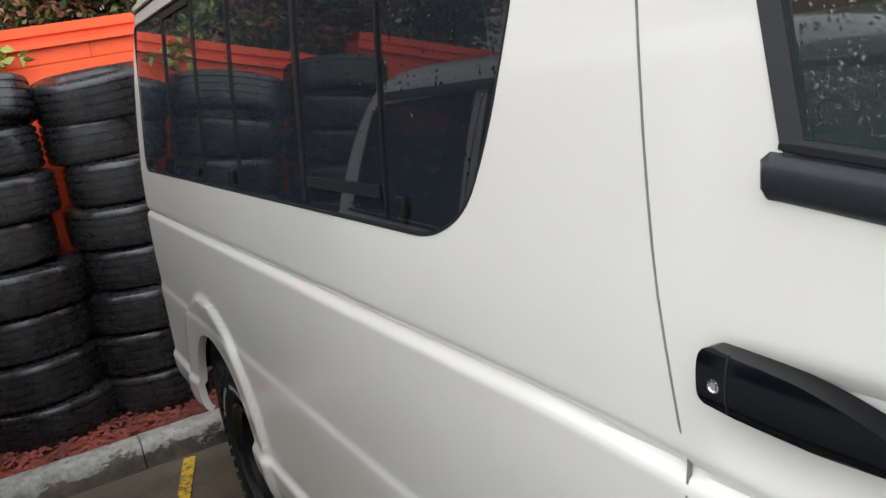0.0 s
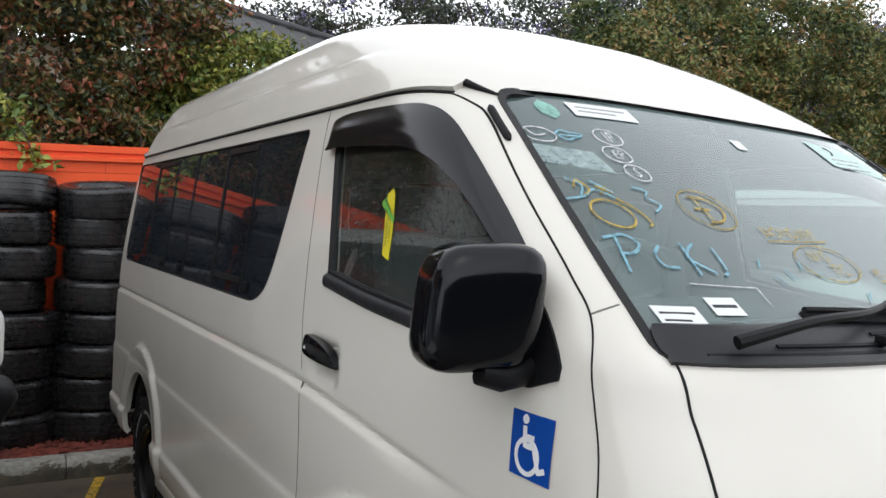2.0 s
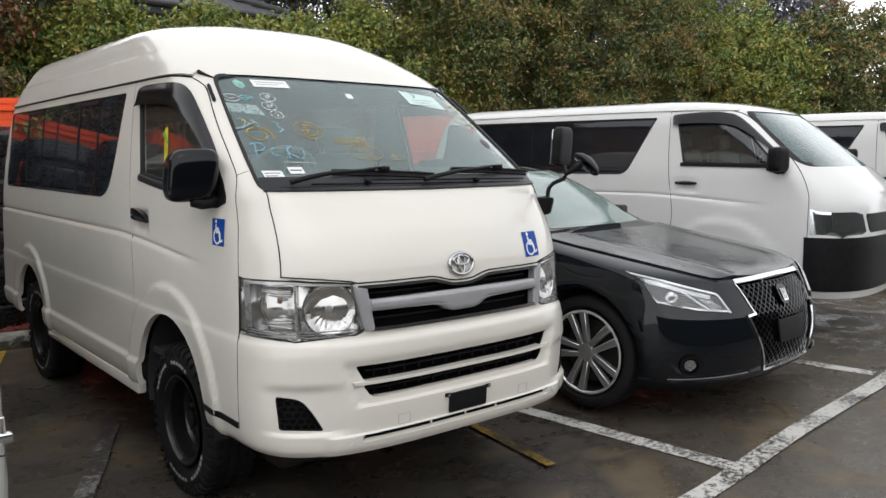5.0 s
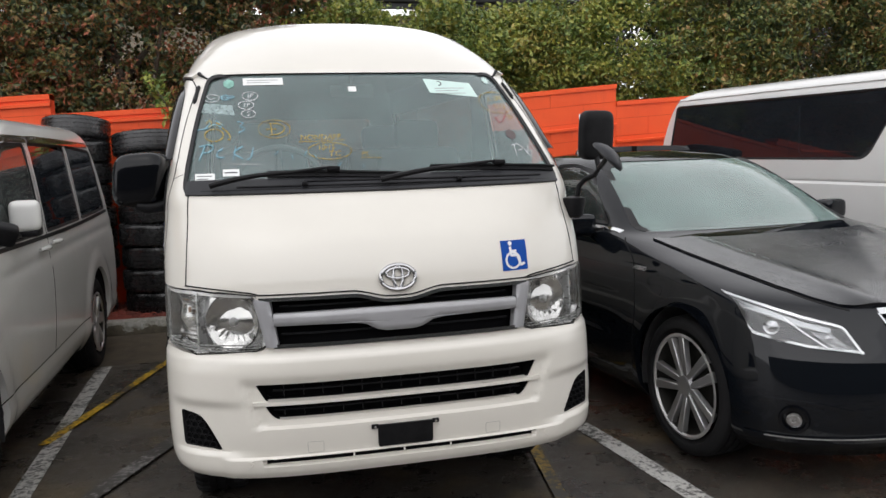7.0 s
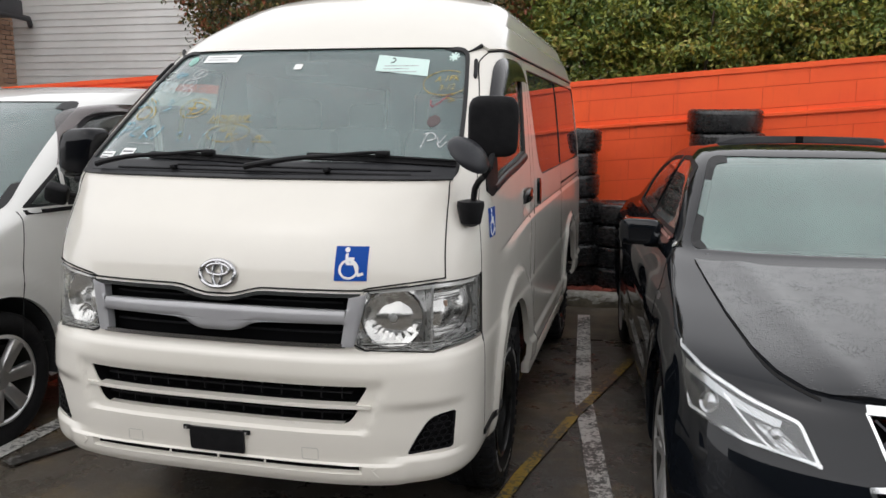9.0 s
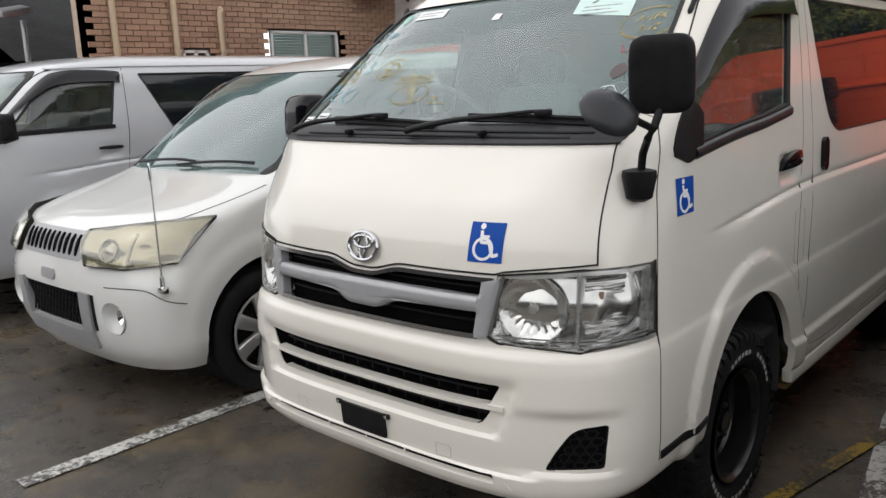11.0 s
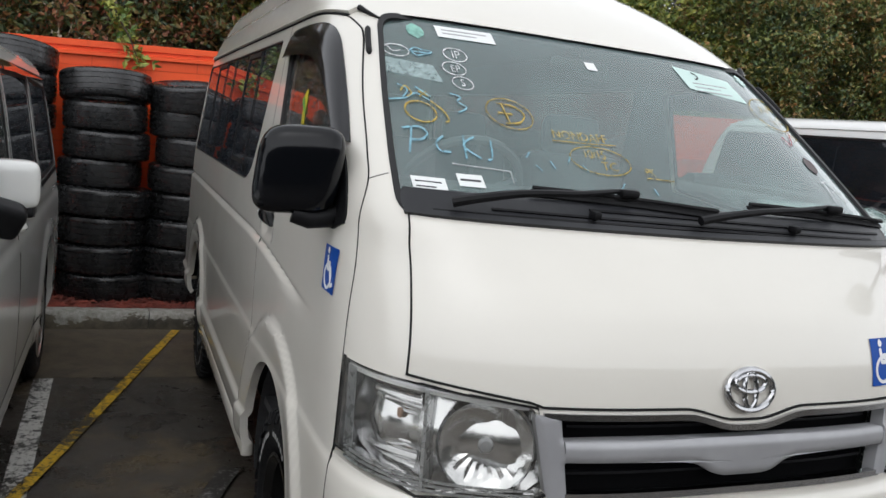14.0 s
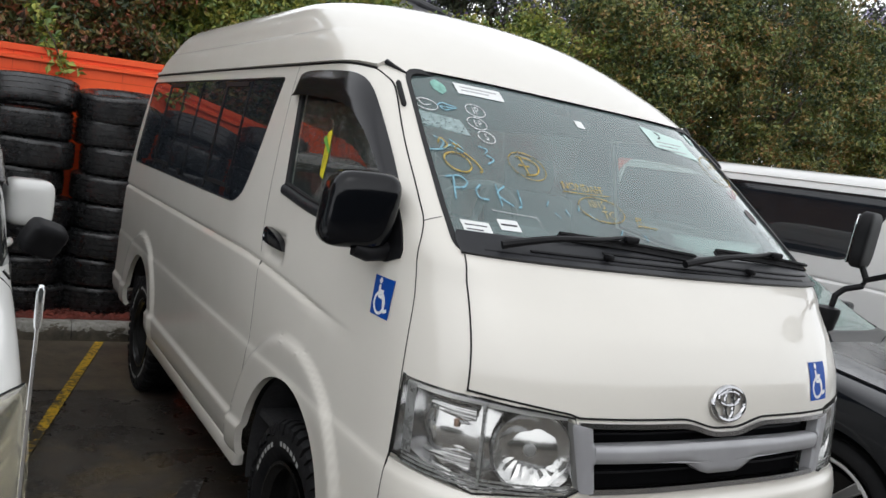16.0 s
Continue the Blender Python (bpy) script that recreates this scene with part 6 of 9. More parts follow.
    def pen(paths, material, w=0.006):
        w *= 0.42
        for p in paths:
            bm = bmesh.new()
            ribbon(bm, curve(p, 5), w, F, -0.0045, 0.001, taper=False)
            part("marker_stroke", bm, material, ws)
    def letters(text, h, at, material, slant=0.1, turn=0.0, squeeze=1.0):
        part("marker_writing", written(text, h, F, at, slant, turn, -0.0045, squeeze), material, ws, smooth=False)
    for c, a, b in (((-0.640, 1.821), 0.032, 0.017), ((-0.480, 1.827), 0.033, 0.019), ((-0.499, 1.786), 0.032, 0.018), ((-0.491, 1.747), 0.028, 0.017)):
        pen([ring_path(c, a, b, 18)], CHALK_WHITE, 0.0055)
    pen([[(-0.66, 1.834), (-0.65, 1.818), (-0.628, 1.822)]], CHALK_WHITE, 0.005)
    letters("IP", 0.024, (-0.480, 1.826), CHALK_WHITE, 0.1)
    letters("EP", 0.020, (-0.497, 1.785), CHALK_WHITE, 0.1)
    letters("S", 0.020, (-0.492, 1.747), CHALK_WHITE, 0.1)
    pen([[(-0.606, 1.824), (-0.588, 1.834), (-0.572, 1.830), (-0.545, 1.826), (-0.572, 1.816), (-0.59, 1.812), (-0.606, 1.824)], [(-0.60, 1.822), (-0.55, 1.822)]], CHALK_BLUE, 0.007)
    pen([[(-0.70, 1.683), (-0.66, 1.690), (-0.63, 1.705), (-0.60, 1.690)], [(-0.668, 1.725), (-0.648, 1.712), (-0.665, 1.692)], [(-0.625, 1.722), (-0.595, 1.700)], [(-0.540, 1.715), (-0.515, 1.708), (-0.528, 1.695), (-0.508, 1.682), (-0.535, 1.668)]], CHALK_BLUE, 0.008)
    pen([ring_path((-0.632, 1.660), 0.037, 0.025, 18), [(-0.665, 1.708), (-0.650, 1.722), (-0.640, 1.704), (-0.655, 1.694)], [(-0.622, 1.712), (-0.600, 1.700)], [(-0.602, 1.712), (-0.622, 1.698)], [(-0.60, 1.690), (-0.575, 1.668), (-0.568, 1.645), (-0.58, 1.640)]], CHALK_YELLOW, 0.008)
    pen([ring_path((-0.392, 1.680), 0.064, 0.038, 24)], CHALK_YELLOW, 0.004)
    pen([[(-0.405, 1.705), (-0.402, 1.655)], [(-0.418, 1.704), (-0.372, 1.700), (-0.350, 1.682), (-0.372, 1.660), (-0.414, 1.654)], [(-0.425, 1.680), (-0.385, 1.679)]], CHALK_YELLOW, 0.008)
    pen([[(-0.690, 1.560), (-0.668, 1.618)], [(-0.690, 1.615), (-0.650, 1.622), (-0.635, 1.607), (-0.655, 1.592), (-0.678, 1.590)], [(-0.598, 1.606), (-0.620, 1.590), (-0.618, 1.572), (-0.592, 1.570)],
         [(-0.560, 1.558), (-0.548, 1.612)], [(-0.520, 1.612), (-0.556, 1.588), (-0.522, 1.562)], [(-0.480, 1.606), (-0.492, 1.568), (-0.506, 1.560)]], CHALK_BLUE, 0.010)
    letters("NONDAFF", 0.022, (-0.212, 1.640), CHALK_YELLOW, 0.15, squeeze=1.15)
    pen([[(-0.300, 1.624), (-0.20, 1.625), (-0.105, 1.628)], ring_path((-0.182, 1.585), 0.088, 0.033, 26), [(-0.062, 1.554), (0.02, 1.552)]], CHALK_YELLOW, 0.004)
    letters("10/15", 0.022, (-0.195, 1.598), CHALK_YELLOW, 0.2)
    letters("TC", 0.021, (-0.165, 1.572), CHALK_YELLOW, 0.2, squeeze=1.3)
    letters("PK", 0.019, (-0.045, 1.567), CHALK_YELLOW, 0.2)
    pen([[(-0.40, 1.575), (-0.385, 1.588)], [(-0.382, 1.560), (-0.37, 1.548)], [(-0.335, 1.572), (-0.33, 1.556)], [(-0.285, 1.572), (-0.27, 1.588)], [(-0.245, 1.570), (-0.235, 1.556)], [(-0.165, 1.520), (-0.145, 1.535)], [(-0.06, 1.530), (-0.058, 1.515)]], CHALK_BLUE, 0.007)
    pen([[(-0.60, 1.545), (-0.52, 1.542), (-0.46, 1.540)], [(-0.46, 1.540), (-0.462, 1.515)]], CHALK_WHITE, 0.003)
    pen([ring_path((0.610, 1.782), 0.085, 0.050, 26, 60, 300)], CHALK_YELLOW, 0.005)
    letters("A-1PK", 0.024, (0.610, 1.798), CHALK_YELLOW, 0.2, 6)
    letters("2-12", 0.024, (0.618, 1.762), CHALK_YELLOW, 0.2, 6)
    pen([[(0.575, 1.712), (0.592, 1.688), (0.640, 1.735)]], CHALK_RED, 0.006)
    pen([[(0.628, 1.722), (0.660, 1.716)], [(0.64, 1.705), (0.665, 1.712)]], CHALK_YELLOW, 0.006)
    pen([[(0.596, 1.538), (0.606, 1.588)], [(0.590, 1.585), (0.622, 1.590), (0.640, 1.572), (0.612, 1.562)], [(0.645, 1.575), (0.656, 1.556), (0.672, 1.582)], [(0.650, 1.556), (0.664, 1.540), (0.680, 1.560)]], CHALK_WHITE, 0.006)

    # tape on the driver's window
    to = SD[-1]
    tp = lambda a, b, l: to(2 * 1.20 - a, b, l + 0.002 - 0.010)
    bm = bmesh.new()
    patch(bm, [(1.226, 1.540), (1.240, 1.546), (1.260, 1.534), (1.262, 1.60), (1.254, 1.66), (1.248, 1.692), (1.238, 1.700), (1.212, 1.698), (1.213, 1.66), (1.220, 1.60)], tp, 14, 4)
    ty = part("warning_tape", bm, TAPE_YELLOW, v, "yellow warning tape stuck on the door window")
    for tx, zz, xx in (("SECURITY", 1.605, 1.247), ("CONTROL", 1.598, 1.232)):
        part("tape_print", written(tx, 0.010, lambda a, b, l: tp(a, b, l), (xx, zz), 0, -87, 0.0012), INK, ty, smooth=False)
    bm = bmesh.new()
    patch(bm, [(1.196, 1.660), (1.262, 1.620), (1.266, 1.634), (1.248, 1.642), (1.212, 1.680), (1.192, 1.670)], lambda a, b, l: tp(a, b, l + 0.0016), 10, 4)
    tg = part("green_tape", bm, TAPE_GREEN, ty, "small green tape across it")
    for tx, dz in (("BIOSECURITY", 0.008), ("CONTROL", -0.006)):
        part("tape_print", written(tx, 0.007, lambda a, b, l: tp(a, b, l), (1.229 + dz * 0.4, 1.649 + dz), 0, -38, 0.0028), INK, tg, smooth=False)
    return v


build_van()


# ---------------------------------------------------------------- other vehicles
def side_kit(v, sh, s, wins, glass_m, seams=(), handles=(), trim=None, gap=0.005, bar=SEAL):
    """Window glass with black surrounds, panel gaps and handles on one flank."""
    to = sh.side(s)
    for o in wins:
        bm = bmesh.new()
        patch(bm, o, lambda a, b, l: to(a, b, l - 0.006), 10, 18)
        part("side_glass", bm, glass_m, v)
        bm = bmesh.new()
        band(bm, o, 0.018, to, 0.002, -0.003, 0.008)
        part("window_frame", bm, trim or bar, v)
    for q in seams:
        bm = bmesh.new()
        ribbon(bm, curve(q, 5), gap, to, 0.0012, 0.003)
        part("panel_gap", bm, GAP, v)
    for y, z, m in handles:
        bm = bmesh.new()
        tube(bm, [to(y - 0.10 + 0.2 * i / 8, z, 0.012 + 0.022 * math.sin(math.pi * i / 8)) for i in range(9)], [0.010 + 0.006 * math.sin(math.pi * i / 8) for i in range(9)], 8)
        part("door_handle", bm, m, v)


LOW = [
    (0.34, 0.800, 0.035, 0.48, 3.0, 4.60, 0.14, 2.6), (0.44, 0.835, 0.016, 0.50, 3.0, 4.65, 0.14, 2.6), (0.75, 0.845, 0.016, 0.50, 3.0, 4.65, 0.14, 2.6), (1.00, 0.845, 0.042, 0.50, 3.0, 4.63, 0.14, 2.6),
    (1.10, 0.844, 0.060, 0.50, 3.0, 4.62, 0.14, 2.6), (1.20, 0.842, 0.100, 0.50, 3.0, 4.61, 0.14, 2.6), (1.30, 0.838, 0.185, 0.50, 3.0, 4.59, 0.14, 2.6), (1.37, 0.832, 0.262, 0.50, 3.0, 4.57, 0.14, 2.6),
    (1.46, 0.824, 0.378, 0.50, 3.0, 4.55, 0.14, 2.6), (1.65, 0.804, 0.622, 0.49, 3.0, 4.50, 0.15, 2.6), (1.80, 0.783, 0.815, 0.46, 3.0, 4.44, 0.17, 2.6), (1.86, 0.765, 0.910, 0.45, 3.0, 4.41, 0.20, 2.6),
    (1.91, 0.715, 1.060, 0.46, 2.8, 4.36, 0.24, 2.6), (1.945, 0.620, 1.260, 0.50, 2.6, 4.27, 0.28, 2.5), (1.968, 0.450, 1.560, 0.50, 2.4, 4.08, 0.34, 2.4), (1.978, 0.200, 2.000, 0.40, 2.2, 3.70, 0.30, 2.2), (1.980, 0.020, 2.500, 0.20, 2.0, 3.20, 0.20, 2.0)]


def low_van(m, paint, label):
    """A low-roofed van of the same make of body."""
    sw = lambda y, z: van_swell(y, z + 0.05) if z < 1.9 else 0.0
    sh = Shell(LOW, sw, None, 20)
    v = thing("low_roof_van", label, "van", "", m)
    F = sh.front
    door = rounded([(0.64, 1.39, 0.05), (1.46, 1.405, 0.03), (1.535, 1.75), (1.545, 1.80, 0.05), (1.18, 1.805, 0.14), (0.98, 1.745, 0.10)], 0.03)
    side_w = rounded([(2.02, 1.30, 0.09), (4.33, 1.302, 0.06), (4.27, 1.81, 0.04), (1.735, 1.81, 0.025)], 0.03)
    screen = rounded([(-0.775, 1.382, 0.09), (0.775, 1.382, 0.09), (0.665, 1.845, 0.05), (-0.665, 1.845, 0.05)], 0.05)
    zc = ARCH_Z - 0.06
    cuts = [prism(door, "x", -2, 2), prism(side_w, "x", -2, 2), prism(screen, "y", -1, 1.2)]
    for y, r in ((HUB_F, ARCH_F - 0.03), (HUB_R, ARCH_R - 0.02)):
        cuts += [prism(circle((y, zc), r), "x", -2, -0.3), prism(circle((y, zc), r), "x", 0.3, 2)]
    carve("body", sh.mesh(rows_of(0.34, 1.98, 0.035, ((1.05, 1.16, 0.010), (1.90, 1.98, 0.006))), 70), cuts, [paint, LINING], v)
    bm = bmesh.new()
    patch(bm, screen, lambda a, b, l: F(a, b, l - 0.008), 10, 20)
    part("windscreen", bm, WINDSCREEN, v)
    bm = bmesh.new()
    band(bm, screen, 0.035, F, 0.003, 0.0, 0.010)
    part("windscreen_seal", bm, SEAL, v)
    for s in (-1, 1):
        to = sh.side(s)
        side_kit(v, sh, s, [door], SIDE_GLASS,
                 [[(0.386, 0.45), (0.386, 1.01), (0.404, 1.205), (0.535, 1.422), (0.90, 1.760), (1.08, 1.850), (1.25, 1.858), (1.60, 1.860)], [(1.612, 1.855), (1.594, 1.392), (1.560, 1.132), (1.540, 0.95), (1.575, 0.65)]], [(1.42, 1.235, GLOSS_BLACK)])
        side_kit(v, sh, s, [side_w], PRIVACY)
        bm = bmesh.new()
        strip2(bm, curve([(1.578, 1.740), (1.588, 1.815), (1.54, 1.832), (1.30, 1.842), (1.12, 1.832), (0.98, 1.775), (0.665, 1.505)]), curve([(1.555, 1.735), (1.535, 1.742), (1.48, 1.744), (1.26, 1.744), (1.10, 1.728), (0.97, 1.680), (0.70, 1.50)]), to, 0.004, 0.040, 0.004, 40)
        part("rain_visor", bm, VISOR, v)
        bm = bmesh.new()
        ribbon(bm, curve([(1.04, 1.852), (1.6, 1.868), (3.0, 1.870), (4.25, 1.862)], 6), 0.014, to, 0.012, 0.016)
        part("drip_rail", bm, paint, v)
        bm = bmesh.new()
        ribbon(bm, dense([(0.66, 1.384), (1.48, 1.398)], 0.05), 0.03, to, 0.010, 0.012)
        part("belt_moulding", bm, TRIM, v)
        bm = bmesh.new()
        patch(bm, rounded([(0.590, 1.36, 0.03), (0.615, 1.318, 0.02), (0.73, 1.335), (0.735, 1.55, 0.01)], 0.012), lambda a, b, l: to(a, b, l + 0.006), 8, 6, 0.012)
        part("quarter_panel", bm, TRIM, v)
        bm = bmesh.new()
        mirror_head(bm, (s * 0.93, 0.60, 1.44), (0.17, 0.11, 0.20), (0, 0, radians(14 * s)))
        tube(bm, [(s * 0.90, 0.58, 1.35), (s * 0.82, 0.60, 1.345)], 0.024, 8)
        part("door_mirror", bm, TRIM, v)
        lo = rounded([(s * 27.5, 1.018, 0.02), (s * 24.6, 0.855, 0.02), (s * 52, 0.828), (s * 80, 0.85), (s * 78, 1.05), (s * 51.6, 1.045)], 0.012)
        hl = new("headlamp")
        hl.parent = v
        bm = bmesh.new()
        patch(bm, lo, lambda a, b, l: sh.wrap(a, b, l + 0.010), 10, 14, 0.008)
        part("lens", bm, LENS, hl)
        bm = bmesh.new()
        patch(bm, lo, lambda a, b, l: sh.wrap(a, b, l + 0.002), 10, 14)
        part("lamp_reflector", bm, CHROME, hl)
        for y in (HUB_F, HUB_R):
            wheel(v, y, 0.825, s, 0.335, 0.20, 0.20, "steel")
    for y, r in ((HUB_F, ARCH_F - 0.03), (HUB_R, ARCH_R - 0.02)):
        arch_liner(v, y, zc, r - 0.002, 0.45, 0.815)
    bm = bmesh.new()
    patch(bm, [(-84, 0.40), (84, 0.40), (84, 0.60), (84, 0.828), (-84, 0.828), (-84, 0.60)], lambda a, b, l: sh.wrap(a, b, l + 0.006), 14, 60, 0.01)
    part("bumper", bm, TRIM, v, "unpainted dark plastic bumper")
    bm = bmesh.new()
    patch(bm, rounded([(-0.42, 0.86), (0.42, 0.86), (0.46, 1.01), (-0.46, 1.01)], 0.02), lambda a, b, l: F(a, b, l + 0.006), 6, 20, 0.01)
    part("grille", bm, TRIM, v)
    for x in (-0.42, 0.42):
        bm = bmesh.new()
        box(bm, (0.48, 0.48, 0.16), (x, 1.30, 0.93), 0.05)
        box(bm, (0.46, 0.13, 0.58), (x, 1.58, 1.25), 0.05, (radians(-14), 0, 0))
        box(bm, (0.25, 0.10, 0.16), (x, 1.67, 1.60), 0.04, (radians(-10), 0, 0))
        part("seat", bm, SEAT_CLOTH, v)
    bm = bmesh.new()
    mt = Matrix.Translation((-0.37, 0.93, 1.39)) @ Matrix.Rotation(radians(-58), 4, "X")
    tube(bm, [mt @ Vector((0.19 * math.cos(a), 0.19 * math.sin(a), 0)) for a in [2 * math.pi * i / 28 for i in range(28)]], 0.014, 6, True)
    tube(bm, [mt @ Vector((-0.19, 0, 0)), mt @ Vector((0.19, 0, 0))], 0.016, 6)
    part("steering_wheel", bm, DASH, v)
    bm = bmesh.new()
    box(bm, (1.50, 0.36, 0.26), (0, 0.72, 1.22), 0.06)
    part("dashboard", bm, DASH, v)
    bm = bmesh.new()
    box(bm, (1.60, 4.2, 0.03), (0, 2.5, 0.58))
    part("cabin_floor", bm, LINING, v)
    return v


MPV = [
    (0.24, 0.800, 0.240, 0.28, 2.8, 4.62, 0.16, 2.6), (0.34, 0.860, 0.170, 0.30, 2.8, 4.68, 0.16, 2.6), (0.50, 0.885, 0.130, 0.34, 2.8, 4.70, 0.16, 2.6), (0.66, 0.890, 0.120, 0.37, 2.8, 4.71, 0.16, 2.6),
    (0.80, 0.890, 0.140, 0.48, 2.8, 4.70, 0.16, 2.6), (0.90, 0.888, 0.175, 0.53, 2.8, 4.69, 0.16, 2.6), (0.96, 0.885, 0.235, 0.55, 2.8, 4.69, 0.16, 2.6), (1.01, 0.881, 0.360, 0.53, 2.8, 4.68, 0.16, 2.6),
    (1.06, 0.876, 0.560, 0.48, 3.0, 4.67, 0.16, 2.6), (1.11, 0.869, 0.780, 0.40, 3.0, 4.66, 0.16, 2.6), (1.16, 0.862, 0.945, 0.35, 3.0, 4.65, 0.16, 2.6), (1.20, 0.858, 1.010, 0.34, 3.0, 4.65, 0.17, 2.6), (1.35, 0.838, 1.200, 0.34, 3.0, 4.62, 0.18, 2.6),
    (1.55, 0.808, 1.480, 0.34, 3.0, 4.57, 0.20, 2.6), (1.70, 0.776, 1.720, 0.34, 2.9, 4.51, 0.24, 2.6), (1.77, 0.740, 1.900, 0.38, 2.8, 4.46, 0.28, 2.5), (1.82, 0.660, 2.150, 0.42, 2.6, 4.38, 0.32, 2.5),
    (1.845, 0.500, 2.450, 0.44, 2.4, 4.22, 0.34, 2.4), (1.855, 0.250, 2.750, 0.40, 2.2, 3.95, 0.30, 2.2), (1.857, 0.020, 3.100, 0.20, 2.0, 3.50, 0.20, 2.0)]


def pearl_mpv(m):
    """The pearl-white people mover with a clouded headlamp and a pole on its corner."""
    def sw(y, z):
        d = 0.0
        for yh in (0.90, 3.75):
            q = math.hypot(y - yh, z - 0.36)
            d += 0.014 * bump01((0.56 - q) / 0.10) * (1 - 0.4 * bump01((0.48 - q) / 0.08))
        if z < 0.55:
            d += 0.012 * bump01((0.44 - z) / 0.03)
        d -= 0.006 * math.exp(-(((z - 1.02) / 0.03) ** 2)) * bump01((y - 1.3) / 0.4)
        return d
    sh = Shell(MPV, sw, None, 20)
    v = thing("people_mover", "pearl-white people mover with hazy headlamps and dark glass", "car", "", m)
    F = sh.front
    screen = rounded([(-0.775, 1.165, 0.05), (0.775, 1.165, 0.05), (0.665, 1.735, 0.06), (-0.665, 1.735, 0.06)], 0.05)
    w1 = rounded([(1.15, 1.175, 0.02), (1.430, 1.17, 0.01), (1.440, 1.375, 0.01)], 0.01)
    w2 = rounded([(1.455, 1.165, 0.012), (2.33, 1.150), (2.38, 1.68, 0.05), (1.84, 1.678, 0.08), (1.60, 1.535, 0.08), (1.462, 1.385, 0.015)], 0.025)
    w3 = rounded([(2.42, 1.150), (3.36, 1.150), (3.38, 1.680), (2.47, 1.685)], 0.025)
    w4 = rounded([(3.44, 1.150), (4.36, 1.165, 0.06), (4.28, 1.64, 0.05), (3.46, 1.680)], 0.025)
    cuts = [prism(screen, "y", -1, 2.05)] + [prism(o, "x", -2, 2) for o in (w1, w2, w3, w4)]
    for y in (0.90, 3.75):
        cuts += [prism(circle((y, 0.36), 0.40), "x", -2, -0.35), prism(circle((y, 0.36), 0.40), "x", 0.35, 2)]
    mouth = rounded([(-0.34, 0.44), (0.34, 0.44), (0.37, 0.64), (-0.37, 0.64)], 0.02)
    cuts.append(prism(mouth, "y", -1, 0.36))
    for s in (-1, 1):
        cuts.append(prism(circle((s * 0.58, 0.530), 0.085, 28), "y", -1, 0.45))
    carve("body", sh.mesh(rows_of(0.24, 1.857, 0.032, ((0.88, 1.20, 0.012), (1.75, 1.857, 0.006))), 80), cuts, [PEARL, LINING], v)
    bm = bmesh.new()
    patch(bm, screen, lambda a, b, l: F(a, b, l - 0.006), 12, 20)
    part("windscreen", bm, WINDSCREEN, v)
    bm = bmesh.new()
    band(bm, screen, 0.045, F, 0.003, 0.0, 0.010)
    part("windscreen_seal", bm, SEAL, v)
    for x0, x1, z in ((-0.55, 0.10, 1.215), (-0.05, 0.62, 1.215)):
        bm = bmesh.new()
        tube(bm, [F(x0 + (x1 - x0) * i / 10, z - 0.03 + 0.03 * math.sin(i / 10 * 2.2), 0.02) for i in range(11)], 0.009, 6)
        part("wiper", bm, TRIM, v)
    for s in (-1, 1):
        to = sh.side(s)
        side_kit(v, sh, s, [w1, w2], SIDE_GLASS, [[(1.02, 0.52), (1.05, 0.80), (1.10, 1.05), (1.12, 1.16)], [(2.40, 1.70), (2.39, 1.10), (2.36, 0.75), (2.28, 0.45)], [(1.10, 0.47), (1.9, 0.46), (3.30, 0.46)], [(3.41, 1.69), (3.42, 1.15)]],
                 [(2.24, 1.075, PEARL), (2.54, 1.085, PEARL)])
        side_kit(v, sh, s, [w3, w4], PRIVACY)
        bm = bmesh.new()
        strip2(bm, curve([(1.448, 1.385), (1.56, 1.52), (1.72, 1.66), (1.95, 1.715), (2.40, 1.720)]), curve([(1.475, 1.365), (1.595, 1.49), (1.75, 1.62), (1.97, 1.672), (2.38, 1.675)]), to, 0.004, 0.020)
        strip2(bm, curve([(2.44, 1.720), (2.9, 1.722), (4.2, 1.70)]), curve([(2.44, 1.675), (2.9, 1.675), (4.15, 1.655)]), to, 0.004, 0.020)
        part("rain_visor", bm, PALE_VISOR, v)
        bm = bmesh.new()
        ribbon(bm, curve([(1.15, 1.152), (2.4, 1.132), (3.4, 1.130), (4.4, 1.148)], 6), 0.022, to, 0.006, 0.010)
        part("belt_moulding", bm, TRIM, v)
        mm = new("door_mirror")
        mm.parent = v
        bm = bmesh.new()
        mirror_head(bm, (s * 0.925, 1.74, 1.298), (0.150, 0.13, 0.160), (0, 0, radians(10 * s)))
        part("mirror_shell", bm, PEARL, mm)
        bm = bmesh.new()
        box(bm, (0.15, 0.10, 0.04), (s * 0.915, 1.745, 1.208), 0.014)
        tube(bm, [(s * 0.90, 1.74, 1.20), (s * 0.83, 1.68, 1.185)], 0.022, 8)
        part("mirror_foot", bm, TRIM, mm)
        if s > 0:
            bm = bmesh.new()
            tube(bm, [(0.90, 1.68, 1.20), (0.93, 1.45, 1.215), (0.94, 1.33, 1.235)], [0.014, 0.016, 0.02], 8)
            mirror_head(bm, (0.942, 1.28, 1.245), (0.115, 0.07, 0.105), (0.5, 0.3, 0.4))
            part("under_mirror", bm, TRIM, mm)
        hl = new("headlamp")
        hl.parent = v
        tagged(hl, "yellowed clouded headlamp")
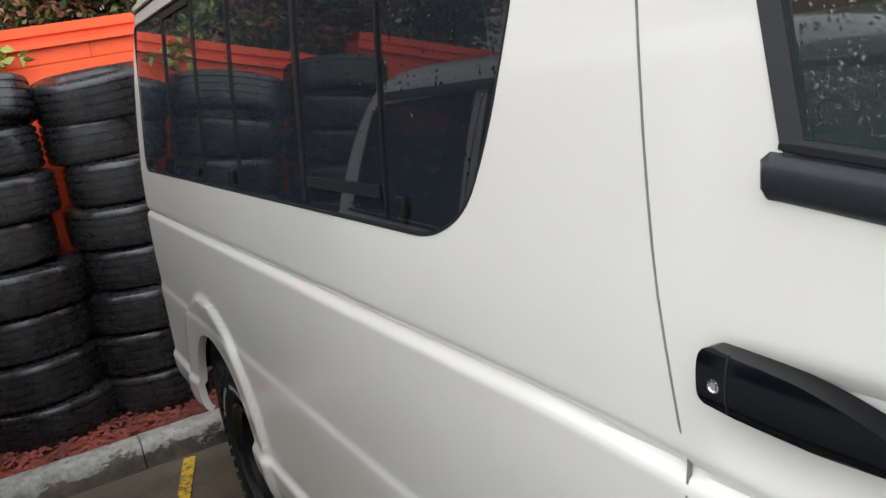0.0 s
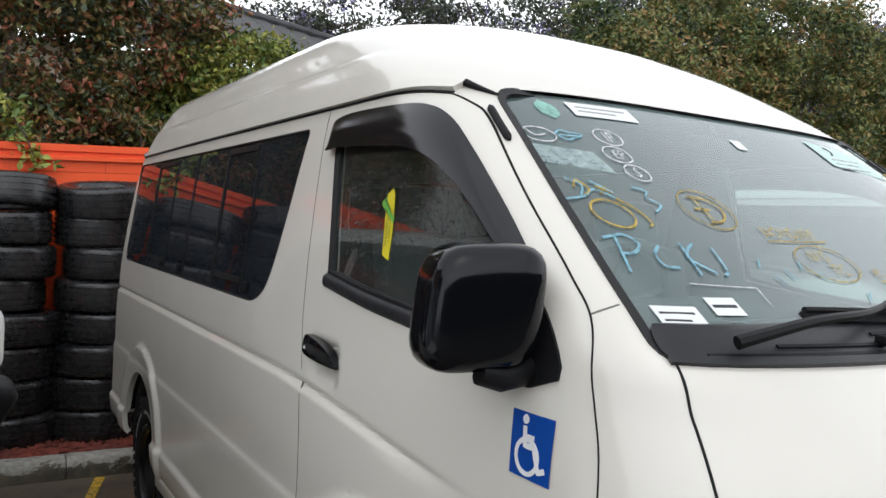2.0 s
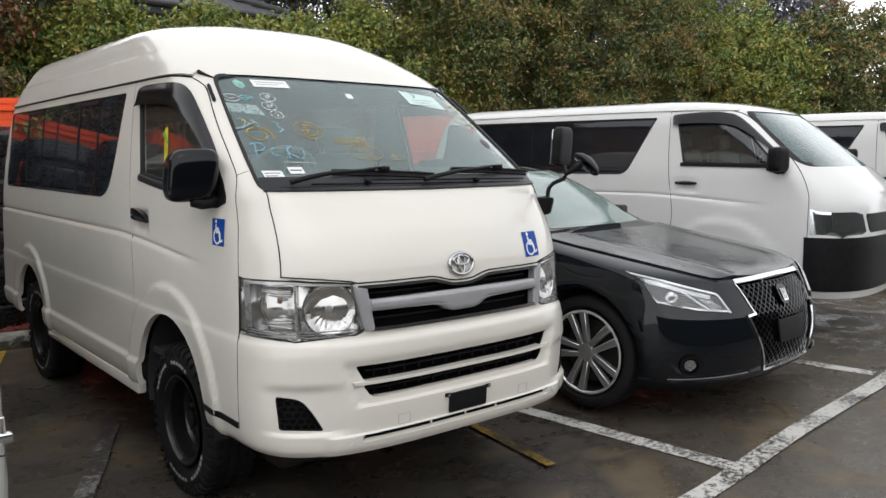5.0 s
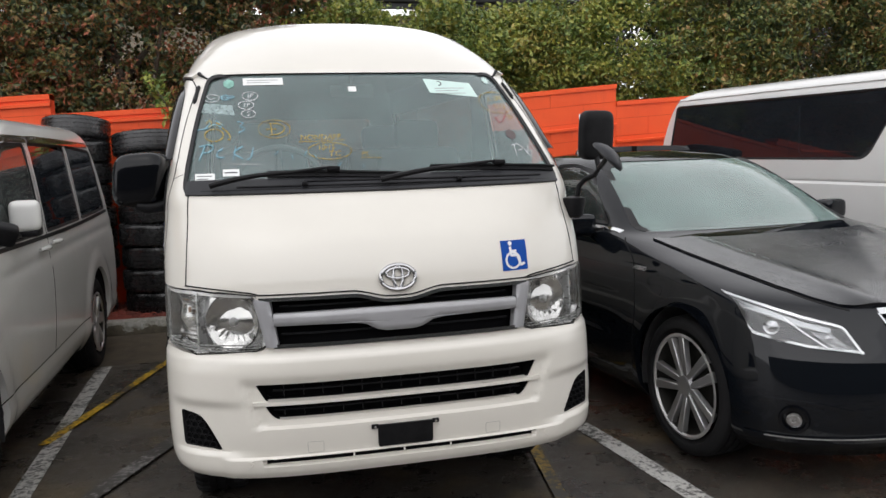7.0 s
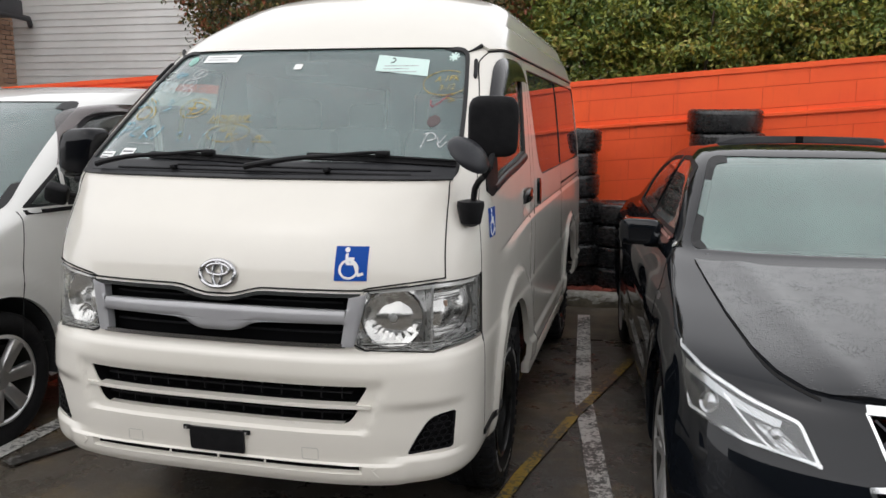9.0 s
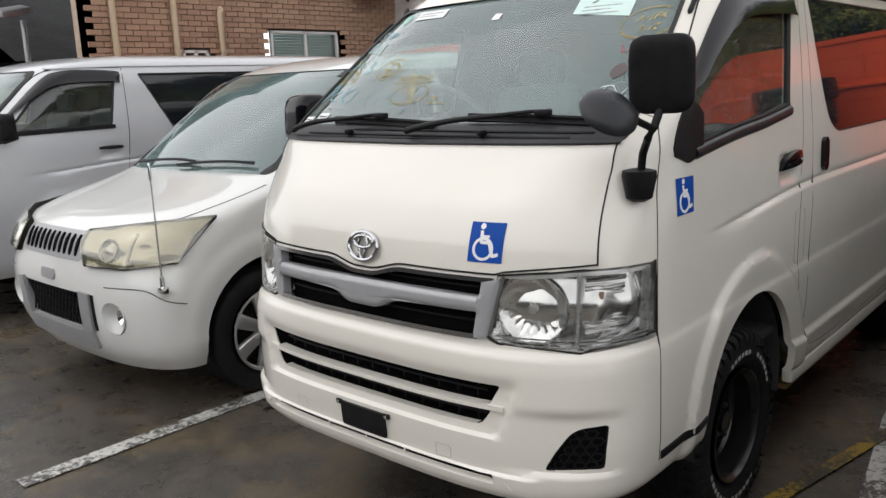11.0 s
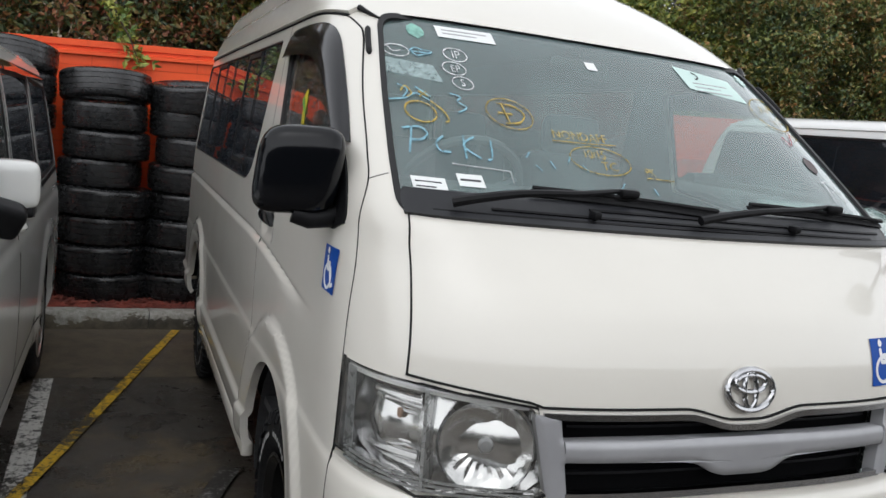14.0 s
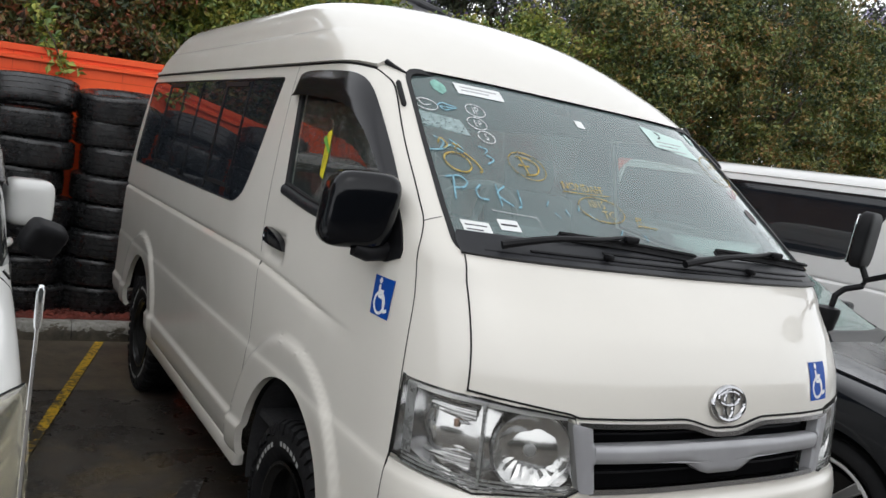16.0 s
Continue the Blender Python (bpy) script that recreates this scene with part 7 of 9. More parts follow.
        lo = rounded([(s * sh.angle(0.350, 0.90), 0.900, 0.01), (s * sh.angle(0.412, 0.785), 0.785, 0.02), (s * sh.angle(0.66, 0.780), 0.780), (s * sh.angle(0.852, 0.803), 0.803), (s * sh.angle(0.858, 0.992), 0.992, 0.005), (s * sh.angle(0.70, 0.975), 0.975), (s * sh.angle(0.50, 0.955), 0.955), (s * sh.angle(0.362, 0.940), 0.940)], 0.012)
        bm = bmesh.new()
        patch(bm, lo, lambda a, b, l: sh.wrap(a, b, l + 0.034), 14, 18, 0.006)
        part("lens", bm, HAZED, hl)
        bm = bmesh.new()
        patch(bm, lo, lambda a, b, l: sh.wrap(a, b, l + 0.019 + 0.005 * math.cos(b * 75 + abs(a) * 0.08) * math.sin(abs(a) * 0.22)), 30, 50)
        part("lamp_housing", bm, DULL_CHROME, hl)
        bm = bmesh.new()
        ribbon(bm, lo, 0.005, sh.wrap, 0.030, 0.030, True)
        part("lamp_gap", bm, GAP, hl)
        bm = bmesh.new()
        n = (sh.wrap(s * 32, 0.866, 0.0) - sh.wrap(s * 32, 0.866, -0.01)).normalized()
        face = Matrix.Translation(sh.wrap(s * 32, 0.866, 0.026)) @ Vector((0, -1, 0)).rotation_difference(n).to_matrix().to_4x4()
        lathe(bm, [(0.050, 0.002), (0.046, -0.003), (0.040, 0.006), (0.030, 0.002), (0.018, -0.003), (0.0, -0.005)], 26, "y")
        bmesh.ops.transform(bm, matrix=face, verts=bm.verts)
        part("projector", bm, DULL_CHROME, hl)
        bm = bmesh.new()
        lathe(bm, [(0.060, 0.002), (0.058, -0.004), (0.050, -0.003), (0.049, 0.002)], 26, "y")
        bmesh.ops.transform(bm, matrix=face, verts=bm.verts)
        part("projector_shroud", bm, LAMP_GREY, hl)
        for a0, z0, a1, z1 in ((43, 0.800, 43, 0.935), (26, 0.808, 38, 0.800), (48, 0.800, 68, 0.812)):
            bm = bmesh.new()
            ribbon(bm, [(s * (a0 + (a1 - a0) * i / 12), z0 + (z1 - z0) * i / 12) for i in range(13)], 0.010 if a0 != 43 else 1.2, sh.wrap, 0.026, 0.008)
            part("lamp_divider", bm, LAMP_GREY, hl)
        for k in range(4):
            bm = bmesh.new()
            ribbon(bm, dense([(s * (50 + 1.5 * k), 0.835 + 0.025 * k), (s * (62 + 1.5 * k), 0.855 + 0.028 * k)], 1.0), 0.008, sh.wrap, 0.025, 0.008)
            part("reflector_step", bm, CHROME, hl)
        bm = bmesh.new()
        lathe(bm, [(0.084, 0.012), (0.080, 0.03), (0.046, 0.065)], 26, "y", F(s * 0.58, 0.530, 0) + Vector((0, 0.0, 0)))
        fr = part("fog_lamp_ring", bm, PEARL, v)
        bm = bmesh.new()
        lathe(bm, [(0.050, 0.06), (0.048, 0.045), (0.040, 0.050), (0.0, 0.075)], 20, "y", F(s * 0.58, 0.530, 0))
        part("fog_lamp", bm, CHROME, fr)
        bm = bmesh.new()
        ribbon(bm, dense([(s * 0.385, 0.65), (s * 0.365, 0.44)], 0.03), 0.09, F, 0.016, 0.02)
        part("skid_upright", bm, GRILLE_SILVER, v)
        bm = bmesh.new()
        ribbon(bm, dense([(s * 0.442, 0.64), (s * 0.43, 0.45)], 0.03), 0.018, F, 0.006, 0.008)
        part("bumper_slot", bm, TRIM, v)
        bm = bmesh.new()
        ribbon(bm, curve([(s * 30, 0.690), (s * 55, 0.685), (s * 70, 0.63), (s * 84, 0.60)], 6), 0.005, sh.wrap, 0.0012, 0.003)
        part("panel_gap", bm, GAP, v)
        bm = bmesh.new()
        ribbon(bm, curve([(s * 0.70, 0.985), (s * 0.76, 1.01), (s * 0.80, 1.06), (s * 0.815, 1.12)], 6), 0.005, F, 0.0012, 0.003)
        part("bonnet_gap", bm, GAP, v)
        for y in (0.90, 3.75):
            wheel(v, y, 0.868, s, 0.345, 0.215, 0.222, "seven")
    for y in (0.90, 3.75):
        arch_liner(v, y, 0.36, 0.398, 0.5, 0.86)
    bm = bmesh.new()
    patch(bm, mouth, lambda a, b, l: F(a, b, l - 0.03), 6, 12)
    mo = part("lower_grille", bm, MESH_BLACK, v)
    bm = bmesh.new()
    for k in range(-7, 8):
        ribbon(bm, [(k * 0.04 - 0.05, 0.45), (k * 0.04 + 0.05, 0.63)], 0.004, F, -0.008, 0.008)
        ribbon(bm, [(k * 0.04 + 0.05, 0.45), (k * 0.04 - 0.05, 0.63)], 0.004, F, -0.008, 0.008)
    tagged(part("grille_mesh", bm, TRIM, mo), kind="stuff")
    bm = bmesh.new()
    patch(bm, rounded([(-0.40, 0.34), (0.40, 0.34), (0.40, 0.44), (-0.40, 0.44)], 0.02), lambda a, b, l: F(a, b, l + 0.016), 6, 20, 0.02)
    part("skid_plate", bm, GRILLE_SILVER, v)
    gr = new("grille")
    gr.parent = v
    bm = bmesh.new()
    patch(bm, rounded([(-0.340, 0.800), (0.340, 0.800), (0.352, 0.945), (-0.352, 0.945)], 0.02), lambda a, b, l: F(a, b, l + 0.003), 8, 20, 0.006)
    part("grille_backing", bm, GRILLE_SILVER, gr)
    for k in range(-5, 6):
        bm = bmesh.new()
        x = k * 0.058
        patch(bm, rounded([(x - 0.012, 0.825), (x + 0.012, 0.825), (x + 0.016, 0.925), (x - 0.012, 0.925)], 0.008, 3), lambda a, b, l: F(a, b, l + 0.010), 4, 4, 0.006)
        part("grille_slot", bm, MESH_BLACK, gr)
    bm = bmesh.new()
    patch(bm, rounded([(-0.075, 0.68), (0.075, 0.68), (0.075, 0.735), (-0.075, 0.735)], 0.01, 2), lambda a, b, l: F(a, b, l + 0.010), 4, 6, 0.012)
    part("number_plate_bracket", bm, GRILLE_SILVER, v)
    pole = new("corner_pole")
    pole.parent = v
    tagged(pole, "thin chrome corner marker pole on the bumper")
    q = Vector((0.862, 0.300, 0.690))
    bm = bmesh.new()
    box(bm, (0.06, 0.04, 0.035), q, 0.01)
    lathe(bm, [(0.0, 0.05), (0.011, 0.045), (0.012, 0.0), (0.016, -0.02)], 12, "z", q + Vector((0, 0, 0.02)))
    part("pole_foot", bm, CHROME, pole)
    bm = bmesh.new()
    tube(bm, [q + Vector((0, 0, 0.05)), q + Vector((0, 0, 0.35)), q + Vector((0, 0.0, 0.54))], [0.0045, 0.004, 0.0035], 8)
    part("pole_rod", bm, CHROME, pole)
    bm = bmesh.new()
    lathe(bm, [(0.0, 0.0), (0.006, 0.004), (0.0075, 0.02), (0.0075, 0.075), (0.005, 0.085), (0.0, 0.087)], 10, "z", q + Vector((0, 0, 0.53)))
    part("pole_tip", bm, CHROME, pole)
    for x in (-0.42, 0.42):
        for y in (1.95, 2.95):
            bm = bmesh.new()
            box(bm, (0.50, 0.48, 0.16), (x, y, 0.80), 0.05)
            box(bm, (0.48, 0.13, 0.58), (x, y + 0.28, 1.10), 0.05, (radians(-14), 0, 0))
            box(bm, (0.25, 0.10, 0.16), (x, y + 0.37, 1.45), 0.04, (radians(-10), 0, 0))
            part("seat", bm, SEAT_CLOTH, v)
    bm = bmesh.new()
    box(bm, (1.50, 0.50, 0.22), (0, 1.42, 1.04), 0.06)
    part("dashboard", bm, DASH, v)
    bm = bmesh.new()
    box(bm, (1.60, 3.6, 0.03), (0, 2.75, 0.48))
    part("cabin_floor", bm, LINING, v)
    return v


SEDAN = [
    (0.17, 0.830, 0.140, 0.48, 2.6, 4.78, 0.30, 2.6), (0.26, 0.890, 0.030, 0.52, 2.5, 4.86, 0.35, 2.6), (0.42, 0.910, 0.000, 0.56, 2.4, 4.89, 0.38, 2.6), (0.58, 0.915, 0.025, 0.58, 2.4, 4.89, 0.38, 2.6),
    (0.68, 0.915, 0.068, 0.57, 2.4, 4.88, 0.38, 2.6), (0.75, 0.911, 0.105, 0.54, 2.4, 4.86, 0.38, 2.6), (0.80, 0.904, 0.150, 0.50, 2.4, 4.85, 0.38, 2.6), (0.84, 0.895, 0.270, 0.45, 2.5, 4.83, 0.38, 2.6), (0.89, 0.872, 0.560, 0.42, 2.6, 4.78, 0.38, 2.6),
    (0.94, 0.850, 0.900, 0.46, 2.8, 4.70, 0.38, 2.6), (0.985, 0.826, 1.180, 0.44, 2.9, 4.56, 0.38, 2.6), (1.015, 0.800, 1.360, 0.42, 3.0, 4.36, 0.38, 2.6), (1.05, 0.780, 1.450, 0.40, 3.0, 4.20, 0.38, 2.6),
    (1.14, 0.745, 1.620, 0.38, 3.0, 4.00, 0.38, 2.6), (1.25, 0.698, 1.830, 0.36, 2.9, 3.76, 0.36, 2.6), (1.35, 0.645, 2.040, 0.35, 2.8, 3.50, 0.34, 2.5), (1.415, 0.580, 2.230, 0.36, 2.6, 3.27, 0.34, 2.4),
    (1.445, 0.460, 2.420, 0.36, 2.4, 3.06, 0.30, 2.3), (1.457, 0.240, 2.560, 0.28, 2.2, 2.94, 0.22, 2.2), (1.459, 0.020, 2.680, 0.10, 2.0, 2.86, 0.10, 2.0)]


def black_sedan(m):
    def sw(y, z):
        d = 0.0
        for yh in (0.862, 3.72):
            q = math.hypot(y - yh, z - 0.342)
            d += 0.012 * bump01((0.52 - q) / 0.12)
        d += 0.006 * bump01((z - 0.70) / 0.03) * bump01((0.86 - z) / 0.08) * bump01((y - 1.2) / 0.5)
        d -= 0.010 * math.exp(-(((z - 0.50) / 0.06) ** 2)) * bump01((y - 1.3) / 0.3) * bump01((3.4 - y) / 0.3)
        return d
    sh = Shell(SEDAN, sw, None, 26)
    v = thing("black_sedan", "glossy black sedan beaded with rain, silver alloy wheels", "car", "", m)
    F, Wp = sh.front, sh.wrap
    screen = rounded([(-0.735, 1.020, 0.04), (0.735, 1.020, 0.04), (0.565, 1.395, 0.06), (-0.565, 1.395, 0.06)], 0.04)
    rear = rounded([(-0.62, 1.08), (0.62, 1.08), (0.52, 1.36), (-0.52, 1.36)], 0.05)
    w1 = rounded([(1.76, 1.045, 0.02), (2.70, 1.030), (2.70, 1.375), (2.46, 1.385, 0.06), (2.20, 1.345, 0.06)], 0.02)
    w2 = rounded([(2.76, 1.030), (3.62, 1.035, 0.02), (3.50, 1.18, 0.02), (3.36, 1.27, 0.03), (3.06, 1.360, 0.06), (2.76, 1.378)], 0.02)
    spindle = [(-0.285, 0.275), (0.285, 0.275), (0.425, 0.596), (0.372, 0.606), (0.43, 0.778), (-0.43, 0.778), (-0.372, 0.606), (-0.425, 0.596)]
    cuts = [prism(screen, "y", -1, 2.42), prism(rear, "y", 3.0, 6), prism(w1, "x", -2, 2), prism(w2, "x", -2, 2), prism(spindle, "y", -1, 0.19)]
    for y in (0.862, 3.72):
        cuts += [prism(circle((y, 0.342), 0.385), "x", -2, -0.35), prism(circle((y, 0.342), 0.385), "x", 0.35, 2)]
    carve("body", sh.mesh(rows_of(0.17, 1.459, 0.022, ((0.66, 1.06, 0.010), (1.40, 1.459, 0.005))), 80), cuts, [BLACK_PAINT, LINING], v)
    for nm, o, to, g in (("windscreen", screen, F, WET_SCREEN), ):
        bm = bmesh.new()
        patch(bm, o, lambda a, b, l: to(a, b, l - 0.005), 36, 24)
        part(nm, bm, g, v)
        bm = bmesh.new()
        band(bm, o, 0.03, to, 0.002, -0.002, 0.008)
        part("windscreen_seal", bm, SEAL, v)
    for s in (-1, 1):
        to = sh.side(s)
        side_kit(v, sh, s, [w1, w2], SIDE_GLASS, [[(1.30, 0.22), (1.26, 0.60), (1.30, 0.85), (1.52, 0.99)], [(2.72, 1.40), (2.73, 0.95), (2.72, 0.50), (2.66, 0.22)], [(3.60, 1.03), (3.62, 0.85), (3.45, 0.60), (3.35, 0.50)]], [(2.50, 0.905, CHROME), (3.42, 0.915, CHROME)])
        bm = bmesh.new()
        ribbon(bm, curve([(1.60, 1.012), (1.80, 1.024), (2.7, 1.012), (3.66, 1.018)], 6), 0.014, to, 0.005, 0.008)
        part("window_chrome", bm, CHROME, v)
        mm = new("door_mirror")
        mm.parent = v
        bm = bmesh.new()
        mirror_head(bm, (s * 0.925, 1.86, 1.045), (0.19, 0.13, 0.125), (0, 0, radians(12 * s)))
        part("mirror_shell", bm, BLACK_PAINT, mm)
        bm = bmesh.new()
        tube(bm, [(s * 0.90, 1.86, 0.992), (s * 0.83, 1.88, 0.985)], 0.022, 8)
        part("mirror_arm", bm, TRIM, mm)
        bm = bmesh.new()
        ribbon(bm, curve([(s * 0.54, 0.795), (s * 0.65, 0.835), (s * 0.70, 0.90), (s * 0.73, 0.985)], 6), 0.007, F, 0.0012, 0.003)
        part("bonnet_gap", bm, GAP, v)
        hl = new("headlamp")
        hl.parent = v
        tagged(hl, "slim wedge headlamp edged in chrome")
        # lamp outline in metres round the corner
        deg = 0.0125
        W2 = lambda u, z, l: Wp(u / deg, z, l)
        lo = rounded([(s * a * deg, z, r) for a, z, r in ((32.5, 0.628, 0.004), (50, 0.650, 0.01), (69, 0.690, 0.01), (77, 0.845, 0.004), (62, 0.812, 0.03), (48, 0.772, 0.02), (36.5, 0.738, 0.02))], 0.006)
        bm = bmesh.new()
        patch(bm, lo, lambda a, b, l: W2(a, b, l + 0.010), 14, 18, 0.004)
        part("lens", bm, LENS, hl)
        bm = bmesh.new()
        patch(bm, lo, lambda a, b, l: W2(a, b, l + 0.001), 14, 18)
        part("lamp_housing", bm, LAMP_BLACK, hl)
        bm = bmesh.new()
        ribbon(bm, dense([(s * 73 * deg, 0.806), (s * 62 * deg, 0.782), (s * 50 * deg, 0.742), (s * 41 * deg, 0.718)], 0.02), 0.022, W2, 0.005, 0.006)
        part("upper_reflector", bm, DULL_CHROME, hl)
        bm = bmesh.new()
        patch(bm, rounded([(s * 35 * deg, 0.642), (s * 41 * deg, 0.650), (s * 48 * deg, 0.715), (s * 41 * deg, 0.706)], 0.006), lambda a, b, l: W2(a, b, l + 0.004 + 0.002 * math.sin(a * 400)), 8, 16, 0.004)
        part("indicator_reflector", bm, LAMP_CHROME, hl)
        bm = bmesh.new()
        ribbon(bm, inset(lo, 0.007), 0.009, W2, 0.008, 0.008, True)
        ribbon(bm, dense([(s * 56 * deg, 0.765), (s * 43 * deg, 0.650)], 0.02), 0.007, W2, 0.006, 0.006)
        part("lamp_edging", bm, BRIGHT_LAMP, hl)
        def facing(a, z, lift):
            n = (Wp(a, z, 0.0) - Wp(a, z, -0.01)).normalized()
            return Matrix.Translation(Wp(a, z, lift)) @ Vector((0, -1, 0)).rotation_difference(n).to_matrix().to_4x4()
        for a, z, r in ((61, 0.728, 0.036), (42, 0.690, 0.024)):
            bm = bmesh.new()
            lathe(bm, [(r, 0.0), (r * 0.95, -0.004), (r * 0.7, 0.0), (r * 0.5, -0.003), (0.0, -0.006)], 20, "y")
            bmesh.ops.transform(bm, matrix=facing(s * a, z, 0.003), verts=bm.verts)
            part("projector", bm, DULL_CHROME, hl)
        bm = bmesh.new()
        lathe(bm, [(0.034, 0.004), (0.031, -0.003), (0.023, 0.0), (0.0, -0.005)], 22, "y")
        bmesh.ops.transform(bm, matrix=facing(s * 58, 0.355, 0.006), verts=bm.verts)
        fg = part("fog_lamp", bm, DULL_CHROME, v)
        bm = bmesh.new()
        lathe(bm, [(0.062, 0.006), (0.058, -0.010), (0.046, -0.008), (0.044, 0.004)], 26, "y")
        bmesh.ops.transform(bm, matrix=facing(s * 58, 0.355, 0.006), verts=bm.verts)
        part("fog_lamp_bezel", bm, GLOSS_BLACK, fg)
        bm = bmesh.new()
        ribbon(bm, curve([(s * 38, 0.400), (s * 50, 0.428), (s * 66, 0.430), (s * 76, 0.412)], 6), 0.010, Wp, 0.006, 0.010)
        part("fog_lamp_hood", bm, BLACK_PAINT, v)
        bm = bmesh.new()
        ribbon(bm, curve([(s * 24, 0.282), (s * 50, 0.272), (s * 68, 0.262), (s * 80, 0.262)], 6), 0.020, Wp, 0.010, 0.014)
        part("bumper_blade", bm, BLACK_PAINT, v)
        bm = bmesh.new()
        ribbon(bm, curve([(s * 26, 0.292), (s * 50, 0.283), (s * 70, 0.273)], 6), 0.003, Wp, 0.018, 0.006)
        part("bumper_blade_edge", bm, ALLOY, v)
        bm = bmesh.new()
        ribbon(bm, dense([(s * 0.292, 0.275), (s * 0.436, 0.596)], 0.03), 0.012, F, 0.010, 0.02)
        ribbon(bm, dense([(s * 0.442, 0.600), (s * 0.370, 0.610)], 0.03), 0.014, F, 0.012, 0.02)
        ribbon(bm, dense([(s * 0.374, 0.612), (s * 0.435, 0.78)], 0.03), 0.008, F, 0.006, 0.02)
        part("grille_edge", bm, CHROME, v)
        for y in (0.862, 3.72):
            wheel(v, y, 0.896, s, 0.342, 0.22, 0.248, "ten")
        part("fender_badge", written("HYBRID", 0.022, (lambda a, b, l: to(2 * 1.25 - a, b, l)) if s < 0 else to, (1.25, 0.860), 0.15, 0, 0.004, 1.1), ALLOY, v, smooth=False)
    # the bonnet stands proud of the wings, with a ridge down each side
    edge = [(0.735, 0.990), (0.722, 0.950), (0.705, 0.905), (0.675, 0.862), (0.630, 0.832), (0.555, 0.806)]
    lid = [(-a, b) for a, b in edge] + [(-0.30, 0.800), (0.0, 0.802), (0.30, 0.800)] + edge[::-1]
    bm = bmesh.new()
    patch(bm, lid, lambda a, b, l: F(a, b, l + 0.010 + 0.010 * math.exp(-(((abs(a) - 0.46 - 0.8 * (b - 0.85)) / 0.06) ** 2)) + 0.006 * math.exp(-((a / 0.3) ** 2))), 40, 44, 0.012)
    part("bonnet", bm, WET_BLACK, v, "black bonnet beaded with rain")
    for y in (0.862, 3.72):
        arch_liner(v, y, 0.342, 0.383, 0.5, 0.88)
    gr = new("grille")
    gr.parent = v
    bm = bmesh.new()
    patch(bm, spindle, lambda a, b, l: F(a, b, l - 0.05), 8, 14)
    part("grille_backing", bm, MESH_BLACK, gr)
    bm = bmesh.new()
    for k in range(-14, 15):
        for sg in (-1, 1):
            pts = []
            for i in range(25):
                z = 0.29 + 0.48 * i / 24
                x = k * 0.05 + sg * (z - 0.53) * 1.1
                lim = 0.285 + (z - 0.275) / 0.33 * 0.14 if z < 0.600 else 0.375 + (z - 0.605) / 0.173 * 0.055
                if abs(x) < lim:
                    pts.append((x, z))
            if len(pts) > 2:
                ribbon(bm, pts, 0.007, F, -0.012, 0.014)
    tagged(part("grille_mesh", bm, SMOKED_CHROME, gr), kind="stuff")
    bm = bmesh.new()
    ribbon(bm, dense([(-0.435, 0.784), (0.0, 0.792), (0.435, 0.784)], 0.03), 0.020, F, 0.012, 0.024)
    part("grille_chrome", bm, CHROME, gr)
    bm = bmesh.new()
    ribbon(bm, dense([(-0.295, 0.280), (0.295, 0.280)], 0.03), 0.014, F, 0.010, 0.02)
    part("grille_sill", bm, CHROME, gr)
    bm = bmesh.new()
    patch(bm, rounded([(-0.17, 0.42), (0.17, 0.42), (0.17, 0.55), (-0.17, 0.55)], 0.01, 2), lambda a, b, l: F(a, b, l + 0.012), 4, 8, 0.012)
    part("number_plate_holder", bm, TRIM, gr)
    bm = bmesh.new()
    patch(bm, rounded([(-0.05, 0.625), (0.05, 0.625), (0.06, 0.735), (-0.06, 0.735)], 0.02, 3), lambda a, b, l: F(a, b, l + 0.006), 6, 6, 0.01)
    part("badge_plinth", bm, GLOSS_BLACK, gr)
    bm = bmesh.new()
    for x in (-0.02, 0.0, 0.02):
        ribbon(bm, [(x, 0.65), (x * 1.3, 0.71)], 0.008, F, 0.012, 0.008)
    ribbon(bm, [(-0.028, 0.646), (0.028, 0.646)], 0.008, F, 0.012, 0.008)
    part("badge", bm, CHROME, gr)
    for x in (-0.40, 0.40):
        bm = bmesh.new()
        box(bm, (0.50, 0.48, 0.16), (x, 2.25, 0.52), 0.05)
        box(bm, (0.48, 0.13, 0.55), (x, 2.58, 0.82), 0.05, (radians(-20), 0, 0))
        box(bm, (0.25, 0.10, 0.16), (x, 2.70, 1.16), 0.04, (radians(-14), 0, 0))
        part("seat", bm, SEAT_PALE, v)
    bm = bmesh.new()
    box(bm, (1.45, 0.55, 0.16), (0, 1.66, 0.93), 0.05)
    part("dashboard", bm, DASH, v)
    bm = bmesh.new()
    box(bm, (1.45, 2.4, 0.03), (0, 2.7, 0.42))
    part("cabin_floor", bm, LINING, v)
    bm = bmesh.new()
    lathe(bm, [(0.0, 0.05), (0.006, 0.045), (0.01, 0.0)], 8, "z", (0.0, 3.3, 1.24))
    part("roof_aerial", bm, BLACK_PAINT, v)
    return v


